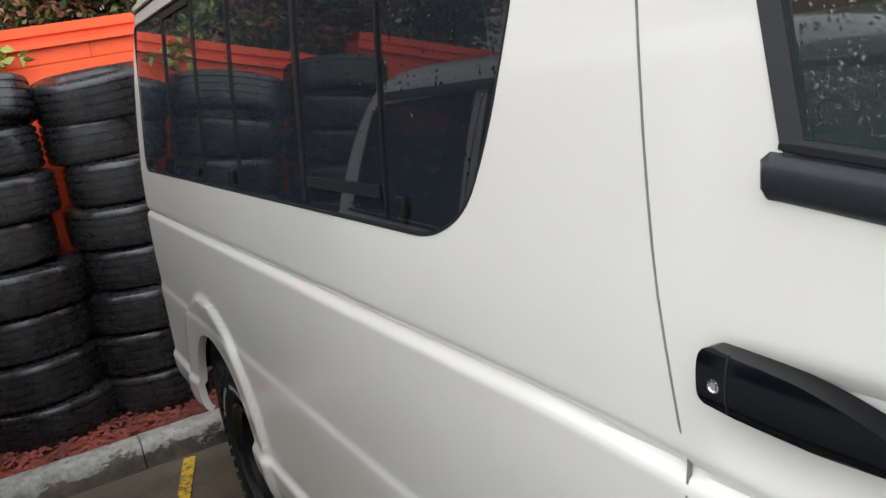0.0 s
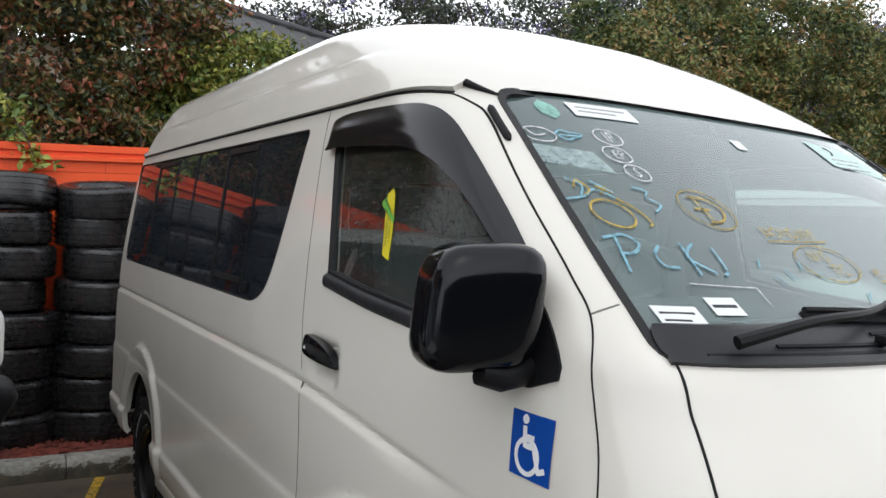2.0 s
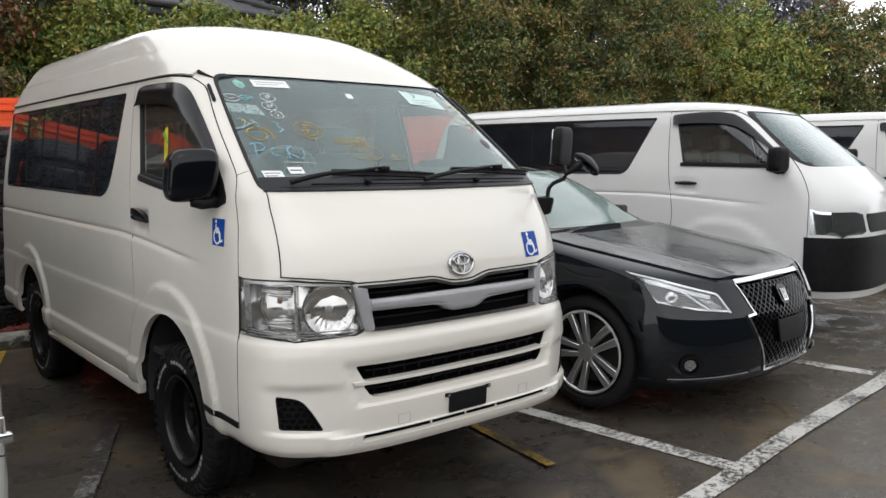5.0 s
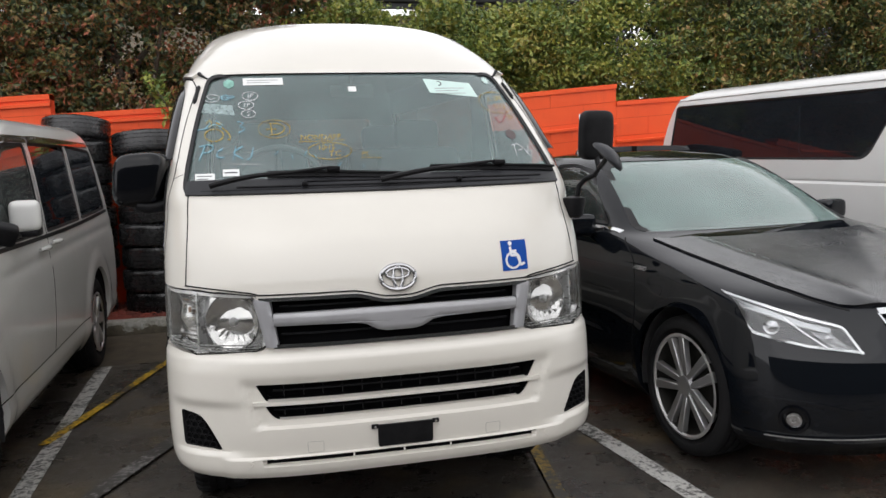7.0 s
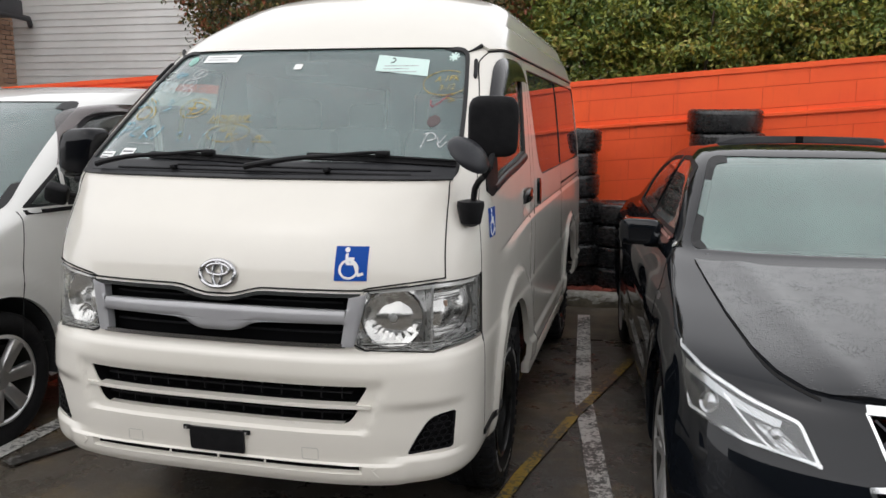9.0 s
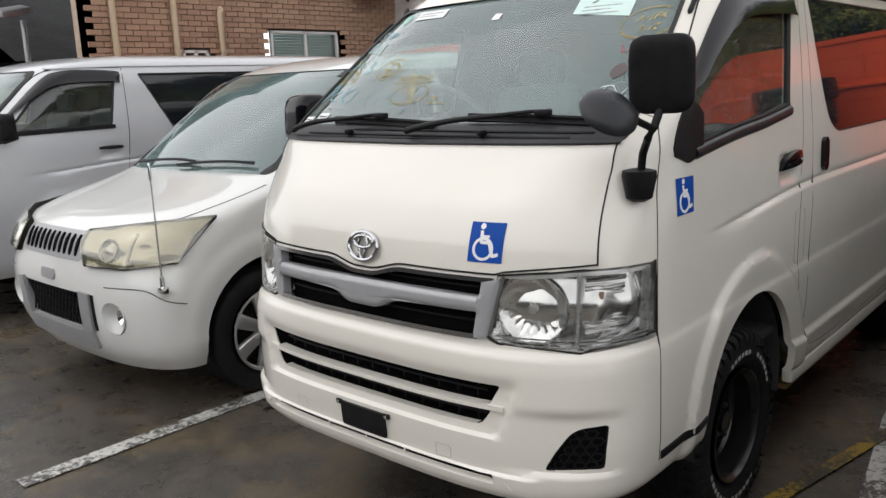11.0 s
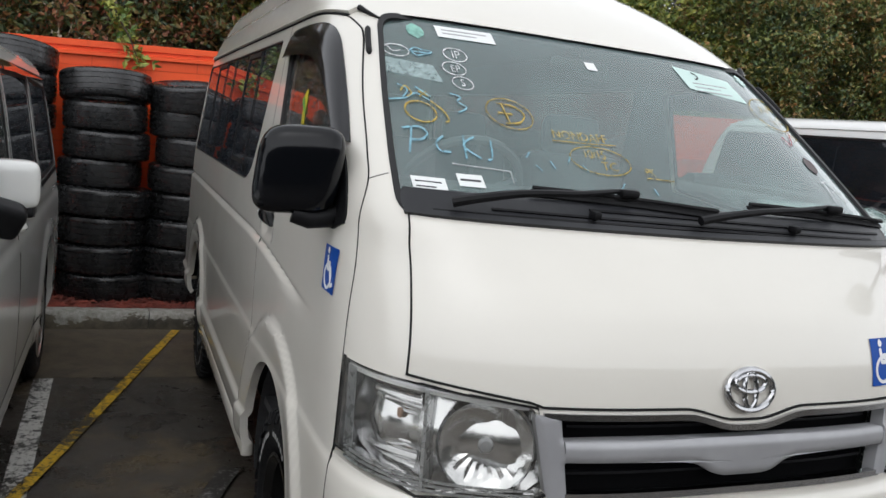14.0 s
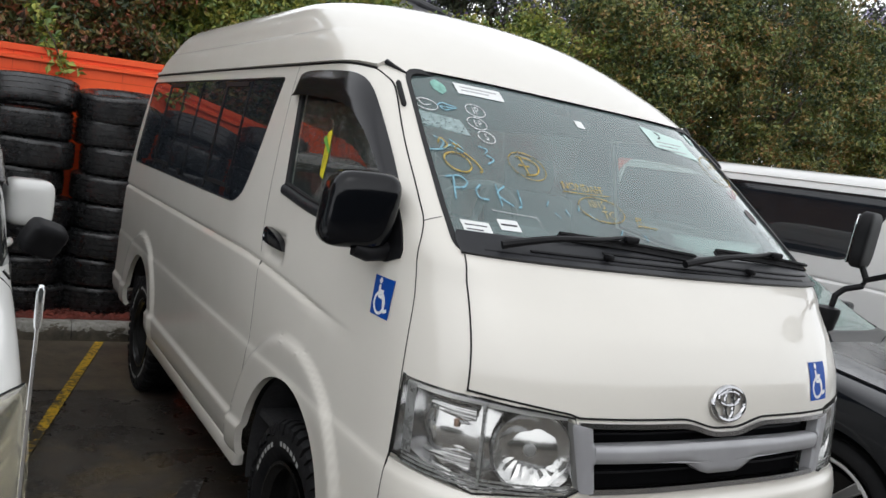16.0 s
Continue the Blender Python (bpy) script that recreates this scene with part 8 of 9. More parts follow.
LAMP_BLACK = plain("lamp_black", (0.02, 0.02, 0.021), rough=0.35, spec=0.3)
SMOKED_CHROME = plain("smoked_chrome", (0.035, 0.035, 0.038), rough=0.15, metal=0.9, scale=20)
SEAT_PALE = plain("pale_seat_leather", (0.45, 0.43, 0.38), rough=0.5, scale=60, bump=0.2)
WET_SCREEN = glass("misted_windscreen", (0.62, 0.74, 0.70), gloss=0.06, drops=0.3, film=0.2, haze=(0.55, 0.76, 0.71))
RISE = 0.065
pearl_mpv(Matrix.Translation((-2.555, -0.03, 0)))
black_sedan(pose(2.440, -0.16, RISE, 0, 0, 4.6))
w2 = low_van(pose(4.95, 0.30, RISE + 0.04, 0, 0, 7.6), WHITE2, "white low-roofed van with dark rear glass")
w3 = copy_thing(w2, pose(8.0, -0.2, RISE + 0.04, 0, 0, 7.6))
tagged(w3, "white low-roofed van parked beyond the others")
low_van(pose(-5.245, 0.02, 0, 0, 0, 0), SILVER, "silver low-roofed van with dark rear glass")


# ---------------------------------------------------------------- greenery
def leaf_material(name, stops, gloss=0.45):
    m, nt, bs = nodes_of(name)
    geo = nt.nodes.new("ShaderNodeNewGeometry")
    big = noise_tex(nt, 0.9, 2)
    mid = noise_tex(nt, 3.0, 3)
    a = nt.nodes.new("ShaderNodeMath")
    a.operation = "MULTIPLY_ADD"
    nt.links.new(geo.outputs["Random Per Island"], a.inputs[0])
    a.inputs[1].default_value = 0.45
    nt.links.new(mid, a.inputs[2])
    b = nt.nodes.new("ShaderNodeMath")
    b.operation = "MULTIPLY_ADD"
    nt.links.new(big, b.inputs[0])
    b.inputs[1].default_value = 0.7
    nt.links.new(a.outputs[0], b.inputs[2])
    c = nt.nodes.new("ShaderNodeMath")
    c.operation = "MULTIPLY"
    nt.links.new(b.outputs[0], c.inputs[0])
    c.inputs[1].default_value = 0.50
    nt.links.new(ramp(nt, c.outputs[0], stops), bs.inputs["Base Color"])
    bs.inputs["Roughness"].default_value = gloss
    bs.inputs["Transmission Weight"].default_value = 0.0
    return m


HEDGE_LEAF = leaf_material("hedge_leaf", [(0.38, (0.012, 0.026, 0.012)), (0.48, (0.045, 0.070, 0.022)), (0.56, (0.150, 0.140, 0.035)), (0.66, (0.300, 0.095, 0.050))])
GREEN_LEAF = leaf_material("green_hedge_leaf", [(0.36, (0.012, 0.030, 0.010)), (0.47, (0.045, 0.080, 0.020)), (0.57, (0.150, 0.175, 0.036)), (0.68, (0.300, 0.170, 0.060))])
LIME_LEAF = leaf_material("lime_leaf", [(0.38, (0.060, 0.120, 0.022)), (0.50, (0.120, 0.165, 0.030)), (0.60, (0.280, 0.300, 0.048)), (0.72, (0.340, 0.250, 0.070))])
DARK_LEAF = leaf_material("dark_tree_leaf", [(0.36, (0.018, 0.026, 0.014)), (0.52, (0.034, 0.046, 0.022)), (0.70, (0.060, 0.066, 0.030))])
PURPLE_LEAF = leaf_material("purple_blossom", [(0.36, (0.10, 0.085, 0.16)), (0.52, (0.20, 0.165, 0.33)), (0.70, (0.30, 0.26, 0.44))])
BARK = plain("bark", (0.10, 0.075, 0.055), (0.05, 0.04, 0.03), rough=0.85, scale=18, bump=0.7, dist=0.02)


def leaves(rng, centres, per, size, spread, upness=0.25):
    """Folded leaves round cluster centres, as one mesh of many islands."""
    n = len(centres) * per
    c = np.repeat(np.array(centres), per, axis=0) + rng.normal(0, 1, (n, 3)) * spread * np.array([1.1, 1.1, 0.6])
    d = rng.normal(0, 1, (n, 3)) + np.array([0, -0.25, -upness])
    d /= np.linalg.norm(d, axis=1)[:, None]
    s = np.cross(d, rng.normal(0, 1, (n, 3)))
    s /= np.linalg.norm(s, axis=1)[:, None]
    u = np.cross(s, d)
    l = size * rng.uniform(0.6, 1.35, (n, 1))
    w = l * rng.uniform(0.22, 0.34, (n, 1))
    v = np.stack([c, c + d * l * 0.5 + s * w + u * w * 0.35, c + d * l - u * w * 0.3, c + d * l * 0.5 - s * w + u * w * 0.35], axis=1).reshape(-1, 3)
    f = np.arange(n * 4).reshape(-1, 4)
    tri = np.concatenate([f[:, [0, 1, 2]], f[:, [0, 2, 3]]])
    me = bpy.data.meshes.new("leaves")
    me.from_pydata(v.tolist(), [], tri.tolist())
    return me


def tree(name, at, height, radius, seed, leaf, clusters, per, size, label, trunk=0.09, low=0.1, squash=0.8, limbs=9, spread=0.16, extra=None, shell=0.55, twigs=0):
    rng = np.random.default_rng(seed)
    t = thing(name, label, "tree", "", Matrix.Translation(at))
    bm = bmesh.new()
    pts = [Vector((0.10 * math.sin(i * 1.7 + seed), 0.08 * math.cos(i * 2.1 + seed), height * 0.72 * i / 7)) for i in range(8)]
    tube(bm, pts, [trunk * (1 - 0.1 * i) for i in range(8)], 9)
    part("trunk", bm, BARK, t)
    ends = []
    for k in range(limbs):
        a = 2 * math.pi * (k * 0.38196 + rng.random() * 0.1)
        z0 = height * (0.15 + 0.50 * k / limbs)
        base = Vector((pts[3].x, pts[3].y, z0))
        out = radius * rng.uniform(0.6, 0.95)
        tip = Vector((out * math.cos(a), out * squash * math.sin(a), z0 + height * rng.uniform(0.10, 0.35)))
        mid = base.lerp(tip, 0.5) + Vector((rng.normal(0, 0.08), rng.normal(0, 0.08), 0.12 * rng.random() - 0.12))
        bm = bmesh.new()
        tube(bm, [base, base.lerp(mid, 0.5), mid, mid.lerp(tip, 0.5), tip], [trunk * f for f in (0.5, 0.42, 0.34, 0.24, 0.12)], 6)
        part("limb", bm, BARK, t)
        for q in (0.35, 0.55, 0.75, 0.95, 1.0):
            ends.append(tuple(base.lerp(tip, q)))
        if twigs:
            bm = bmesh.new()
            for _ in range(twigs):
                a0 = mid.lerp(tip, rng.random())
                d = Vector((rng.normal(0, 1), rng.normal(0, 1), abs(rng.normal(0.3, 0.7)))) * radius * 0.22
                bend = a0 + d * 0.5 + Vector((rng.normal(0, 0.1), rng.normal(0, 0.1), 0.1))
                tube(bm, [a0, bend, a0 + d], [trunk * 0.14, trunk * 0.10, trunk * 0.04], 5)
                ends.append(tuple(a0 + d))
            tagged(part("twig_spray", bm, BARK, t), kind="stuff")
    cs = []
    while len(cs) < clusters:
        p = rng.normal(0, 1, 3)
        p /= np.linalg.norm(p)
        r = shell + (1 - shell) * rng.random() ** 0.5
        q = np.array([p[0] * radius * r, p[1] * radius * squash * r, height * (low + (1 - low) * 0.5) + p[2] * height * (1 - low) * 0.5 * r])
        bumpy = 0.7 * noise.noise(Vector((q[0] * 0.9 + seed * 7.3, q[1] * 0.9, q[2] * 0.9))) + 0.6 * noise.noise(Vector((q[0] * 2.3, q[1] * 2.3 + seed * 3.1, q[2] * 2.3)))
        if bumpy < 0.0:
            continue
        q[:2] *= 0.88 + 0.75 * bumpy
        q[2] += 0.5 * bumpy
        cs.append(tuple(q))
    for e in ends:
        for _ in range(2):
            cs.append(tuple(np.array(e) + rng.normal(0, 0.12, 3)))
    me = leaves(rng, cs, per, size, spread)
    tagged(linked("crown", me, leaf, t, smooth=False), kind="stuff")
    if extra:
        m2, n2 = extra
        pick = [cs[i] for i in rng.permutation(len(cs))[:n2]]
        tagged(linked("blossom", leaves(rng, pick, per, size * 0.9, spread * 0.9), m2, t, smooth=False), kind="stuff")
    return t


def greenery():
    k = 0
    row = [(-3.15, 5.2, 1.3, 0), (-1.9, 5.6, 1.5, 0), (-0.7, 5.2, 1.1, 0), (0.9, 3.3, 1.1, 1), (2.1, 3.2, 1.2, 1), (3.4, 3.3, 1.2, 1),
           (4.7, 3.65, 1.2, 1), (6.0, 4.7, 1.3, 0), (7.4, 5.1, 1.4, 0), (8.9, 5.3, 1.5, 0), (10.6, 5.3, 1.6, 0), (12.3, 5.1, 1.5, 1), (14.0, 4.5, 1.3, 1), (15.8, 5.0, 1.5, 1), (17.8, 5.3, 1.7, 0), (20.2, 5.4, 1.9, 0), (23, 5.6, 2.2, 0), (26.5, 6.0, 2.4, 0)]
    for x, h, r, lime in row:
        k += 1
        near = -4 < x < 13
        tree("hedge_tree", (x, 7.35 + 0.25 * math.sin(k * 2.3), 0), h, r, 100 + k, LIME_LEAF if lime else HEDGE_LEAF if x < 0 else GREEN_LEAF, 470 if near else 320, 72 if near else 36, 0.064 if near else 0.11,
             "lime-green clipped hedge tree behind the orange wall" if lime else "dense dark-green hedge tree with reddish tips behind the orange wall" if x < 0 else "dense green hedge tree behind the orange wall", 0.08, 0.22 if h > 4.2 else 0.3, 0.72, 9, 0.10)
    # a twig that hangs over the wall
    rng = np.random.default_rng(9)
    tw = thing("hanging_vine", "yellow-green leafy sprig hanging over the wall", "plant", "", Matrix.Translation((-1.28, 5.80, 2.06)))
    bm = bmesh.new()
    tube(bm, [(-0.12, 0.30, 0.35), (-0.10, 0.05, 0.22), (0.0, -0.06, 0.05), (0.08, -0.05, -0.14)], [0.012, 0.009, 0.006, 0.003], 6)
    part("stem", bm, BARK, tw)
    cs = [(-0.12 + 0.20 * i / 14 + rng.normal(0, 0.03), 0.05 - 0.10 * i / 14 + rng.normal(0, 0.02), 0.32 - 0.46 * i / 14) for i in range(15)]
    tagged(linked("foliage", leaves(rng, cs, 14, 0.065, 0.035), LIME_LEAF, tw, smooth=False), kind="stuff")
    # trees beyond
    tree("jacaranda", (11.0, 18.0, 0), 9.5, 4.2, 301, DARK_LEAF, 150, 34, 0.13, "jacaranda with dark limbs and purple blossom behind the houses", 0.22, 0.35, 0.9, 15, 0.22, (PURPLE_LEAF, 90), 0.4, 9)
    tree("jacaranda", (16.5, 20.0, 0), 10.5, 4.0, 302, DARK_LEAF, 130, 34, 0.14, "sparse jacaranda with purple blossom behind the hedge", 0.22, 0.35, 0.9, 15, 0.24, (PURPLE_LEAF, 80), 0.4, 9)
    tree("jacaranda", (7.6, 18.5, 0), 8.2, 3.0, 304, DARK_LEAF, 110, 40, 0.12, "jacaranda with bare dark limbs behind the tiled house", 0.2, 0.3, 0.9, 15, 0.20, (PURPLE_LEAF, 70), 0.4, 9)
    tree("jacaranda", (33.0, 19.0, 0), 11.5, 4.5, 303, DARK_LEAF, 520, 20, 0.22, "jacaranda in purple blossom far behind the hedge", 0.25, 0.35, 0.9, 11, 0.32, (PURPLE_LEAF, 420), 0.4)
    for i, (x, y, h, r) in enumerate(((23, 23, 12, 5), (29, 27, 14, 6), (40, 24, 14, 6), (-20, 22, 12, 5), (-8, 26, 11, 5), (-27, 9, 11, 4.5), (-31, 15, 12, 5), (-24, 3, 9, 3.5))):
        tree("far_tree", (x, y, 0), h, r, 400 + i, DARK_LEAF, 700, 22, 0.24, "tall dark tree in the distance", 0.3, 0.2, 0.95, 11, 0.35)


# ---------------------------------------------------------------- houses
def brick_material(name, stops):
    m, nt, bs = nodes_of(name)
    oi = nt.nodes.new("ShaderNodeObjectInfo")
    geo = nt.nodes.new("ShaderNodeNewGeometry")
    add = nt.nodes.new("ShaderNodeMath")
    add.operation = "ADD"
    nt.links.new(oi.outputs["Random"], add.inputs[0]), nt.links.new(geo.outputs["Random Per Island"], add.inputs[1])
    fr = nt.nodes.new("ShaderNodeMath")
    fr.operation = "FRACT"
    nt.links.new(add.outputs[0], fr.inputs[0])
    base = ramp(nt, fr.outputs[0], stops)
    grain = noise_tex(nt, 50, 5)
    nt.links.new(mixed(nt, ramp(nt, grain, [(0.45, (0, 0, 0)), (0.8, (0.4,) * 3)]), base, (0.10, 0.065, 0.045)), bs.inputs["Base Color"])
    bs.inputs["Roughness"].default_value = 0.85
    bumped(nt, bs, grain, 0.4, 0.004)
    return m


BRICK = brick_material("brown_brick", [(0.0, (0.37, 0.225, 0.15)), (0.5, (0.44, 0.28, 0.19)), (1.0, (0.32, 0.19, 0.13))])
MORTAR = plain("mortar", (0.48, 0.38, 0.29), (0.40, 0.31, 0.23), rough=0.9, scale=60, bump=0.4)
CREAM = plain("cream_paint", (0.56, 0.44, 0.30), (0.50, 0.39, 0.26), rough=0.45, scale=20)
ROOF_TILE = plain("grey_roof_tile", (0.060, 0.060, 0.064), (0.035, 0.035, 0.038), rough=0.6, scale=12, bump=0.4)
FASCIA = plain("dark_fascia", (0.045, 0.045, 0.05), rough=0.5)
BOARD = plain("white_weatherboard", (0.72, 0.72, 0.70), (0.64, 0.64, 0.62), rough=0.5, scale=15)
RENDER_WALL = plain("cream_render", (0.42, 0.37, 0.28), (0.36, 0.31, 0.23), rough=0.85, scale=20, bump=0.3)
BLIND = plain("grey_blind", (0.42, 0.44, 0.44), (0.36, 0.38, 0.38), rough=0.6)
FENCE = plain("dark_fence_steel", (0.07, 0.07, 0.085), (0.05, 0.05, 0.06), rough=0.4, metal=0.3)
GALV = plain("galvanised_pole", (0.45, 0.46, 0.47), rough=0.4, metal=0.7)


def brick_house():
    X = -10.0
    root = thing("brick_house", "brown brick house wall with cream downpipes and windows", "house")
    windows = [(7.36, 8.93, 2.12, 2.69), (5.60, 6.09, 1.80, 2.345)]
    y0, y1, z1 = 4.05, 13.0, 6.0
    bm = bmesh.new()
    ys = sorted({y0, y1} | {w[0] for w in windows} | {w[1] for w in windows})
    zs = sorted({-0.2, z1} | {w[2] for w in windows} | {w[3] for w in windows})
    at = {(y, z): bm.verts.new((X - 0.012, y, z)) for y in ys for z in zs}
    for a, b in zip(ys, ys[1:]):
        for c, d in zip(zs, zs[1:]):
            if not any(w[0] <= a and b <= w[1] and w[2] <= c and d <= w[3] for w in windows):
                bm.faces.new((at[a, c], at[b, c], at[b, d], at[a, d]))
    bmesh.ops.solidify(bm, geom=bm.faces[:], thickness=-0.22)
    if min(v.co.x for v in bm.verts) > X - 0.1:
        bmesh.ops.translate(bm, vec=(-0.22, 0, 0), verts=bm.verts)
    part("wall", bm, MORTAR, root, smooth=False)
    bm = bmesh.new()
    box(bm, (0.16, 0.22, z1 + 0.2), (X - 0.32, y0 + 0.11, z1 / 2 - 0.1))
    part("end_wall", bm, MORTAR, root, smooth=False)
    bw, bh, jt = 0.23, 0.076, 0.010
    mesh_of = {}
    def brick_mesh(l):
        l = round(l, 2)
        if l not in mesh_of:
            b = bmesh.new()
            box(b, (0.024, l, bh), (0, 0, 0), 0.003, None, 1)
            me = bpy.data.meshes.new("brick")
            b.to_mesh(me)
            b.free()
            me.materials.append(BRICK)
            mesh_of[l] = me
        return mesh_of[l]
    count = 0
    V, Fc = [], []
    for r in range(int((z1 - 1.0) / (bh + jt))):
        z = 1.0 + r * (bh + jt) + bh / 2
        y = y0 + (0.12 if r % 2 else 0.0)
        while y < y1 - 0.1:
            l = bw
            yc = y + l / 2
            y += bw + jt
            if any(w[0] - 0.10 < yc < w[1] + 0.10 and w[2] - 0.03 < z < w[3] + 0.03 for w in windows):
                continue
            if count < 300 and 2.1 < z < 3.3 and 4.0 < yc < 10.0:
                o = new("brick", brick_mesh(l))
                o.parent = root
                o.location = (X - 0.004, yc, z)
                count += 1
            else:
                k = len(V)
                V += [(X + dx, yc + sy * l / 2, z + sz * bh / 2) for dx in (-0.014, 0.008) for sy in (-1, 1) for sz in (-1, 1)]
                Fc += [(k + 4, k + 6, k + 7, k + 5), (k, k + 4, k + 5, k + 1), (k + 6, k + 2, k + 3, k + 7), (k + 1, k + 5, k + 7, k + 3), (k, k + 2, k + 6, k + 4)]
    me = bpy.data.meshes.new("brick_rest")
    me.from_pydata(V, [], Fc)
    tagged(linked("brick_rest", me, BRICK, root, smooth=False), kind="stuff")
    for a, b, c, d in windows:
        w = new("window")
        w.parent = root
        bm = bmesh.new()
        for p, q, e, f in ((a, b, c, c + 0.05), (a, b, d - 0.05, d), (a, a + 0.05, c, d), (b - 0.05, b, c, d), ((a + b) / 2 - 0.025, (a + b) / 2 + 0.025, c, d)):
            box(bm, (0.06, q - p, f - e), (X - 0.06, (p + q) / 2, (e + f) / 2), 0.006)
        part("window_frame", bm, BOARD, w)
        bm = bmesh.new()
        box(bm, (0.008, b - a - 0.06, d - c - 0.06), (X - 0.075, (a + b) / 2, (c + d) / 2))
        part("pane", bm, PRIVACY if b - a < 1 else SIDE_GLASS, w)
        for k in range(int((d - c) / 0.05)):
            bm = bmesh.new()
            box(bm, (0.006, b - a - 0.08, 0.042), (X - 0.12, (a + b) / 2, c + 0.03 + k * 0.05), 0.0, (0, 0.5, 0))
            part("blind_slat", bm, BLIND, w)
        bm = bmesh.new()
        box(bm, (0.12, b - a + 0.1, 0.05), (X + 0.02, (a + b) / 2, c - 0.03), 0.008)
        part("window_sill", bm, BRICK, w)
    for y, zt, elbow in ((4.44, 6.0, 0), (5.45, 6.0, 0), (6.29, 2.92, 1)):
        bm = bmesh.new()
        pts = [(X + 0.07, y, 0.0), (X + 0.07, y, zt)]
        if elbow:
            pts += [(X + 0.07, y + 0.02, zt + 0.06), (X - 0.02, y + 0.05, zt + 0.09)]
        tube(bm, pts, 0.05, 12)
        tube(bm, [(X + 0.07, y, 2.3), (X + 0.07, y, 2.34)], 0.058, 12)
        part("downpipe", bm, CREAM, root)
    bm = bmesh.new()
    box(bm, (0.7, 0.9, 0.30), (X + 0.3, 9.6, 3.55), 0.05)
    tube(bm, [(X + 0.6, 9.2, 3.44), (X + 0.6, 10.2, 3.40), (X + 0.3, 10.6, 3.3)], 0.05, 10)
    part("eave_corner", bm, FASCIA, root)
    bm = bmesh.new()
    box(bm, (7.5, y1 - y0 + 1.0, 0.25), (X - 3.2, (y0 + y1) / 2, z1 + 0.1), 0.03)
    part("roof", bm, ROOF_TILE, root)


def slat_fence():
    f = thing("steel_fence", "dark corrugated steel fence with pale top rail", "fence")
    n = 44
    for i in range(n):
        y = 4.2 + 6.8 * i / n
        bm = bmesh.new()
        box(bm, (0.03, 0.11, 1.95), (-8.0, y, 1.0), 0.004)
        part("slat", bm, FENCE, f)
    bm = bmesh.new()
    box(bm, (0.06, 6.9, 0.05), (-8.0, 7.55, 2.0), 0.01)
    part("top_rail", bm, BLIND, f)


def tiled_house():
    """A low house with a dark tiled roof behind the hedge."""
    h = thing("tiled_house", "house with dark grey tiled roof and cream walls", "house")
    bm = bmesh.new()
    box(bm, (11.0, 6.0, 4.2), (0.3, 16.2, 2.1), 0.02)
    part("wall", bm, RENDER_WALL, h)
    bm = bmesh.new()
    box(bm, (12.4, 0.03, 0.20), (-0.1, 12.62, 4.32), 0.004)
    tube(bm, [(-6.3, 12.55, 4.40), (6.1, 12.55, 4.40)], 0.06, 8)
    part("gutter", bm, FASCIA, h)
    roof = new("roof")
    roof.parent = h
    tagged(roof, "dark grey tiled hip roof")
    eave, ridge = (12.55, 4.44), (16.2, 5.95)
    bm = bmesh.new()
    pts = [(-6.3, *eave), (6.15, *eave), (2.6, *ridge), (-6.3, *ridge)]
    vs = [bm.verts.new(p) for p in pts]
    bm.faces.new(vs)
    b2 = [bm.verts.new(p) for p in ((6.15, eave[0], eave[1]), (6.15, 19.8, eave[1]), (2.6, *ridge))]
    bm.faces.new(b2)
    part("roof_deck", bm, FASCIA, roof, smooth=False)
    sl = Vector((0, ridge[0] - eave[0], ridge[1] - eave[1]))
    rows = 12
    rot = math.atan2(sl.z, sl.y)
    base = bmesh.new()
    box(base, (0.29, 0.36, 0.022), (0, 0, 0), 0.006, None, 1)
    for p in base.verts:
        p.co.z += 0.028 * math.cos(p.co.x / 0.29 * 2 * math.pi) + 0.02
    tm = bpy.data.meshes.new("roof_tile")
    base.to_mesh(tm)
    base.free()
    tm.materials.append(ROOF_TILE)
    cnt = 0
    for r in range(rows):
        t = (r + 0.5) / rows
        p = Vector((0, eave[0], eave[1])) + sl * t
        x = 6.0 - (6.15 - 2.6) * t - 0.15
        while x > -2.8:
            if cnt < 300:
                o = new("roof_tile", tm)
                o.parent = roof
                o.matrix_basis = Matrix.Translation((x, p.y, p.z + 0.01)) @ Matrix.Rotation(rot + 0.03, 4, "X")
                cnt += 1
            x -= 0.30
    for k in range(14):
        a, b = Vector((6.15, eave[0], eave[1])), Vector((2.6, *ridge))
        bm = bmesh.new()
        p, q = a.lerp(b, k / 14), a.lerp(b, (k + 1.12) / 14)
        tube(bm, [p + Vector((0, 0, 0.05)), q + Vector((0, 0, 0.065))], 0.075, 8)
        part("hip_tile", bm, ROOF_TILE, roof)
    bm = bmesh.new()
    tube(bm, [(2.6, ridge[0], ridge[1] + 0.05), (-6.3, ridge[0], ridge[1] + 0.05)], 0.08, 8)
    part("ridge_tiles", bm, ROOF_TILE, roof)


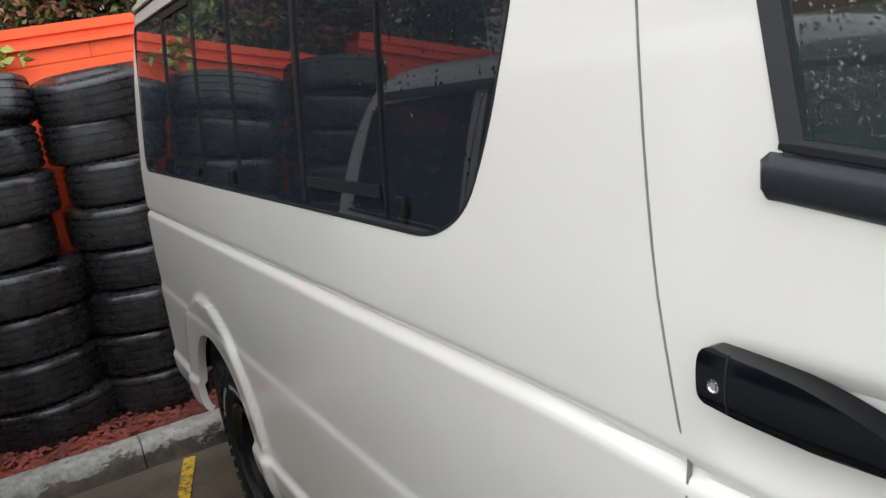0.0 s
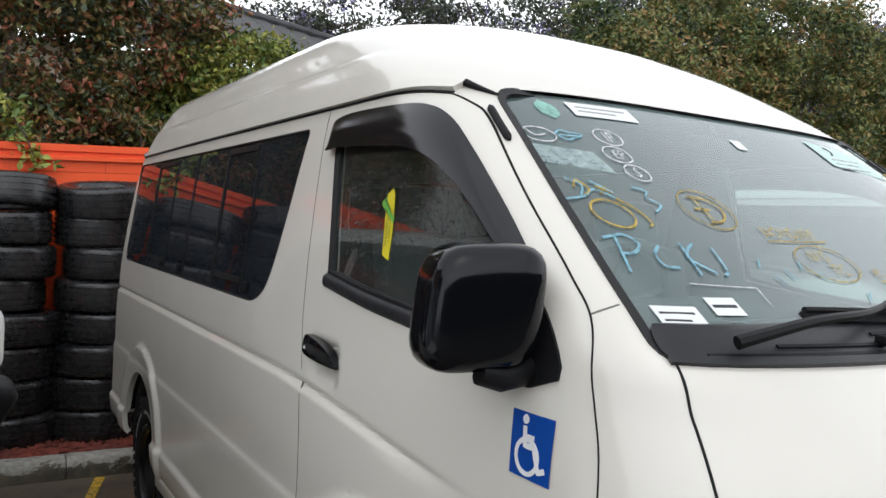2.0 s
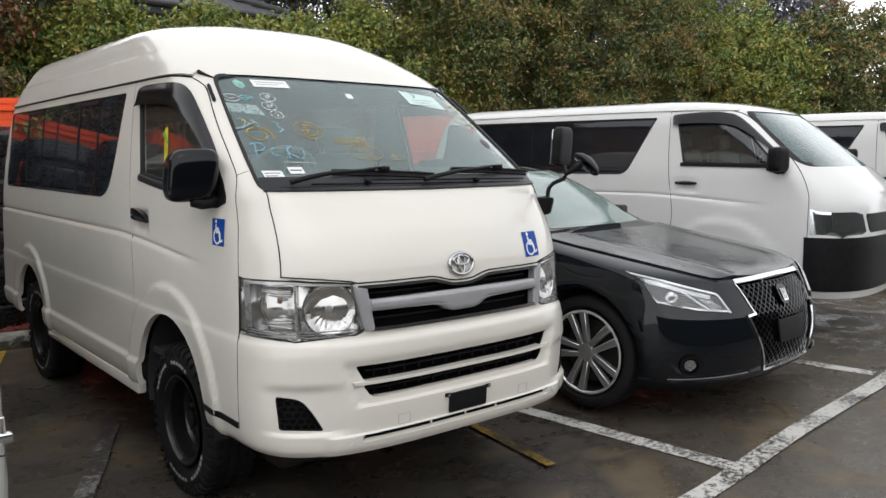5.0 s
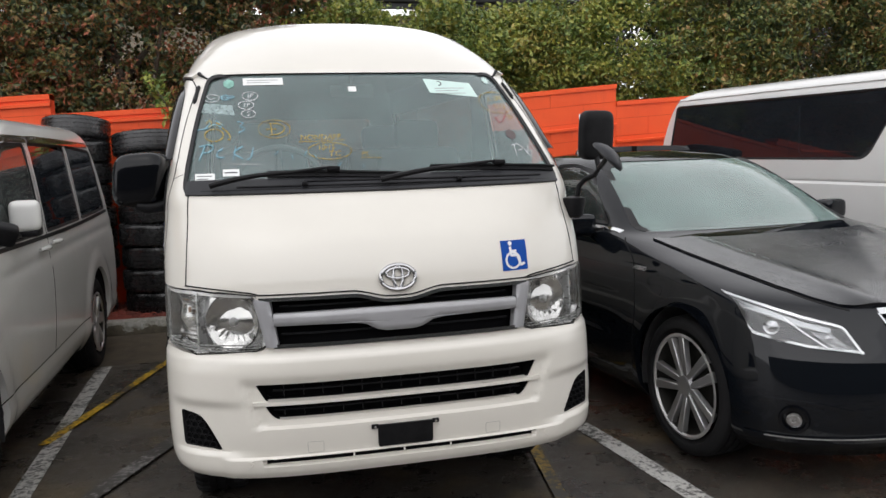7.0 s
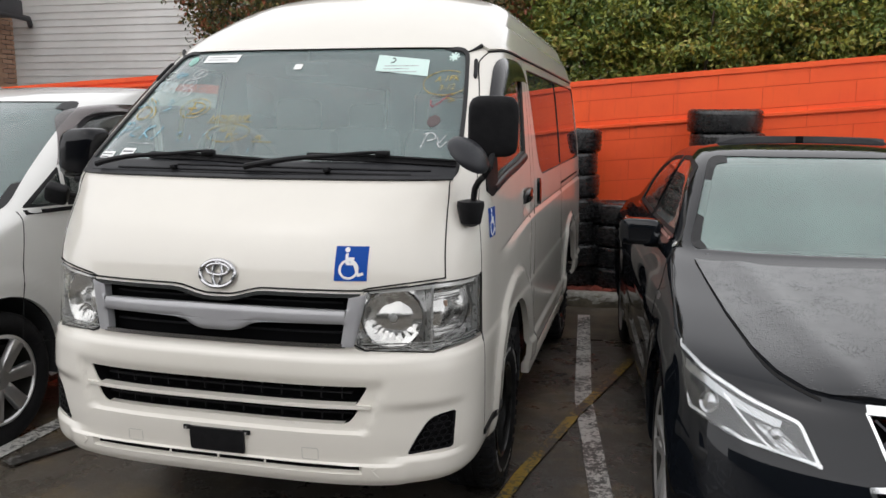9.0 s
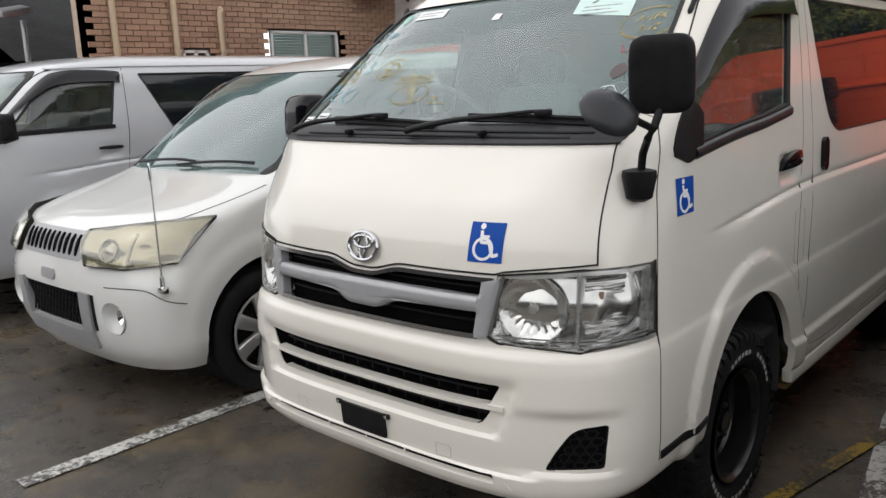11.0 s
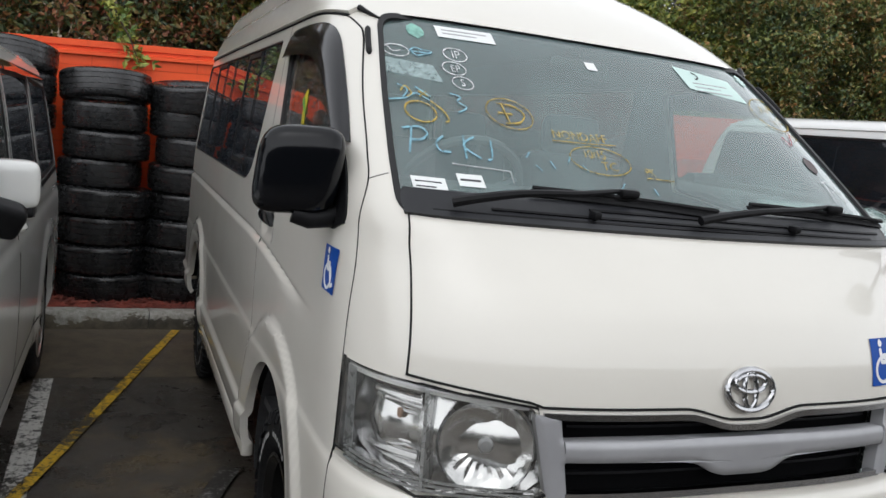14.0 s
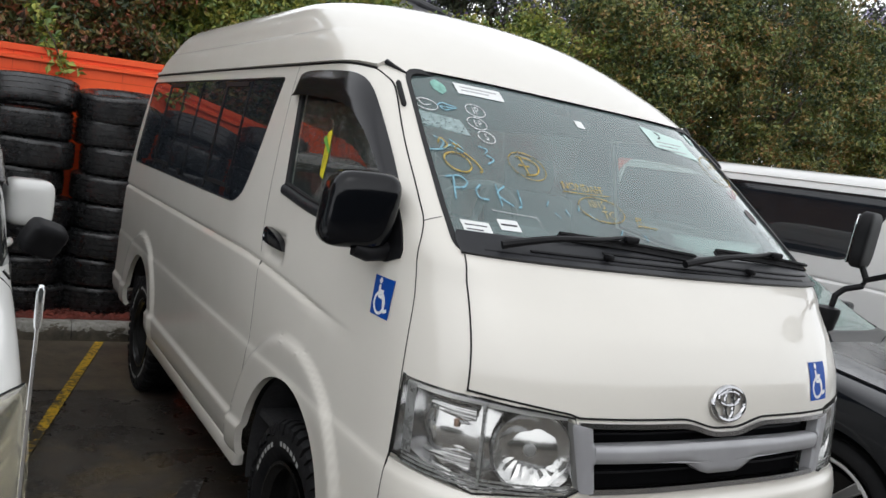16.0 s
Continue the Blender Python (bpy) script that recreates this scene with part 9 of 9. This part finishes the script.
def board_house():
    h = thing("weatherboard_house", "white weatherboard house behind the wall", "house")
    bm = bmesh.new()
    box(bm, (6.0, 4.0, 5.6), (-8.25, 12.52, 2.8), 0.01)
    part("wall", bm, BOARD, h)
    for k in range(30):
        bm = bmesh.new()
        z = 1.6 + k * 0.125
        box(bm, (6.0, 0.03, 0.128), (-8.25, 10.50, z), 0.0, (radians(-7), 0, 0))
        part("weatherboard", bm, BOARD, h)
    bm = bmesh.new()
    box(bm, (0.12, 0.14, 5.4), (-5.24, 10.47, 2.7), 0.01)
    part("corner_trim", bm, BOARD, h)
    bm = bmesh.new()
    box(bm, (6.6, 4.6, 0.2), (-8.25, 12.5, 5.7), 0.03)
    part("roof", bm, ROOF_TILE, h)


def far_left():
    h = thing("low_house", "low house with dark roof beyond the fence", "house")
    bm = bmesh.new()
    box(bm, (7, 4, 2.4), (-19.5, 7.5, 1.2), 0.02)
    part("wall", bm, RENDER_WALL, h)
    bm = bmesh.new()
    vs = [bm.verts.new(p) for p in ((-15.6, 5.2, 2.45), (-15.6, 9.9, 2.55), (-19.5, 9.9, 4.2), (-19.5, 5.2, 4.2), (-23.4, 9.9, 2.5), (-23.4, 5.2, 2.5))]
    bm.faces.new((vs[0], vs[1], vs[2], vs[3])), bm.faces.new((vs[3], vs[2], vs[4], vs[5])), bm.faces.new((vs[0], vs[3], vs[5])), bm.faces.new((vs[1], vs[4], vs[2]))
    bmesh.ops.solidify(bm, geom=bm.faces[:], thickness=0.12)
    part("roof", bm, ROOF_TILE, h, smooth=False)
    l = thing("street_lamp", "grey steel flood lamp on a tall pole", "lamp")
    bm = bmesh.new()
    tube(bm, [(-14, 4.8, 0), (-14, 4.8, 3.1)], [0.06, 0.045], 10)
    part("pole", bm, GALV, l)
    bm = bmesh.new()
    box(bm, (0.35, 0.55, 0.12), (-13.9, 4.6, 3.25), 0.03, (0.2, 0.2, 0.1))
    part("lamp_head", bm, GALV, l)


greenery()
tiled_house()
board_house()
far_left()
slat_fence()
brick_house()
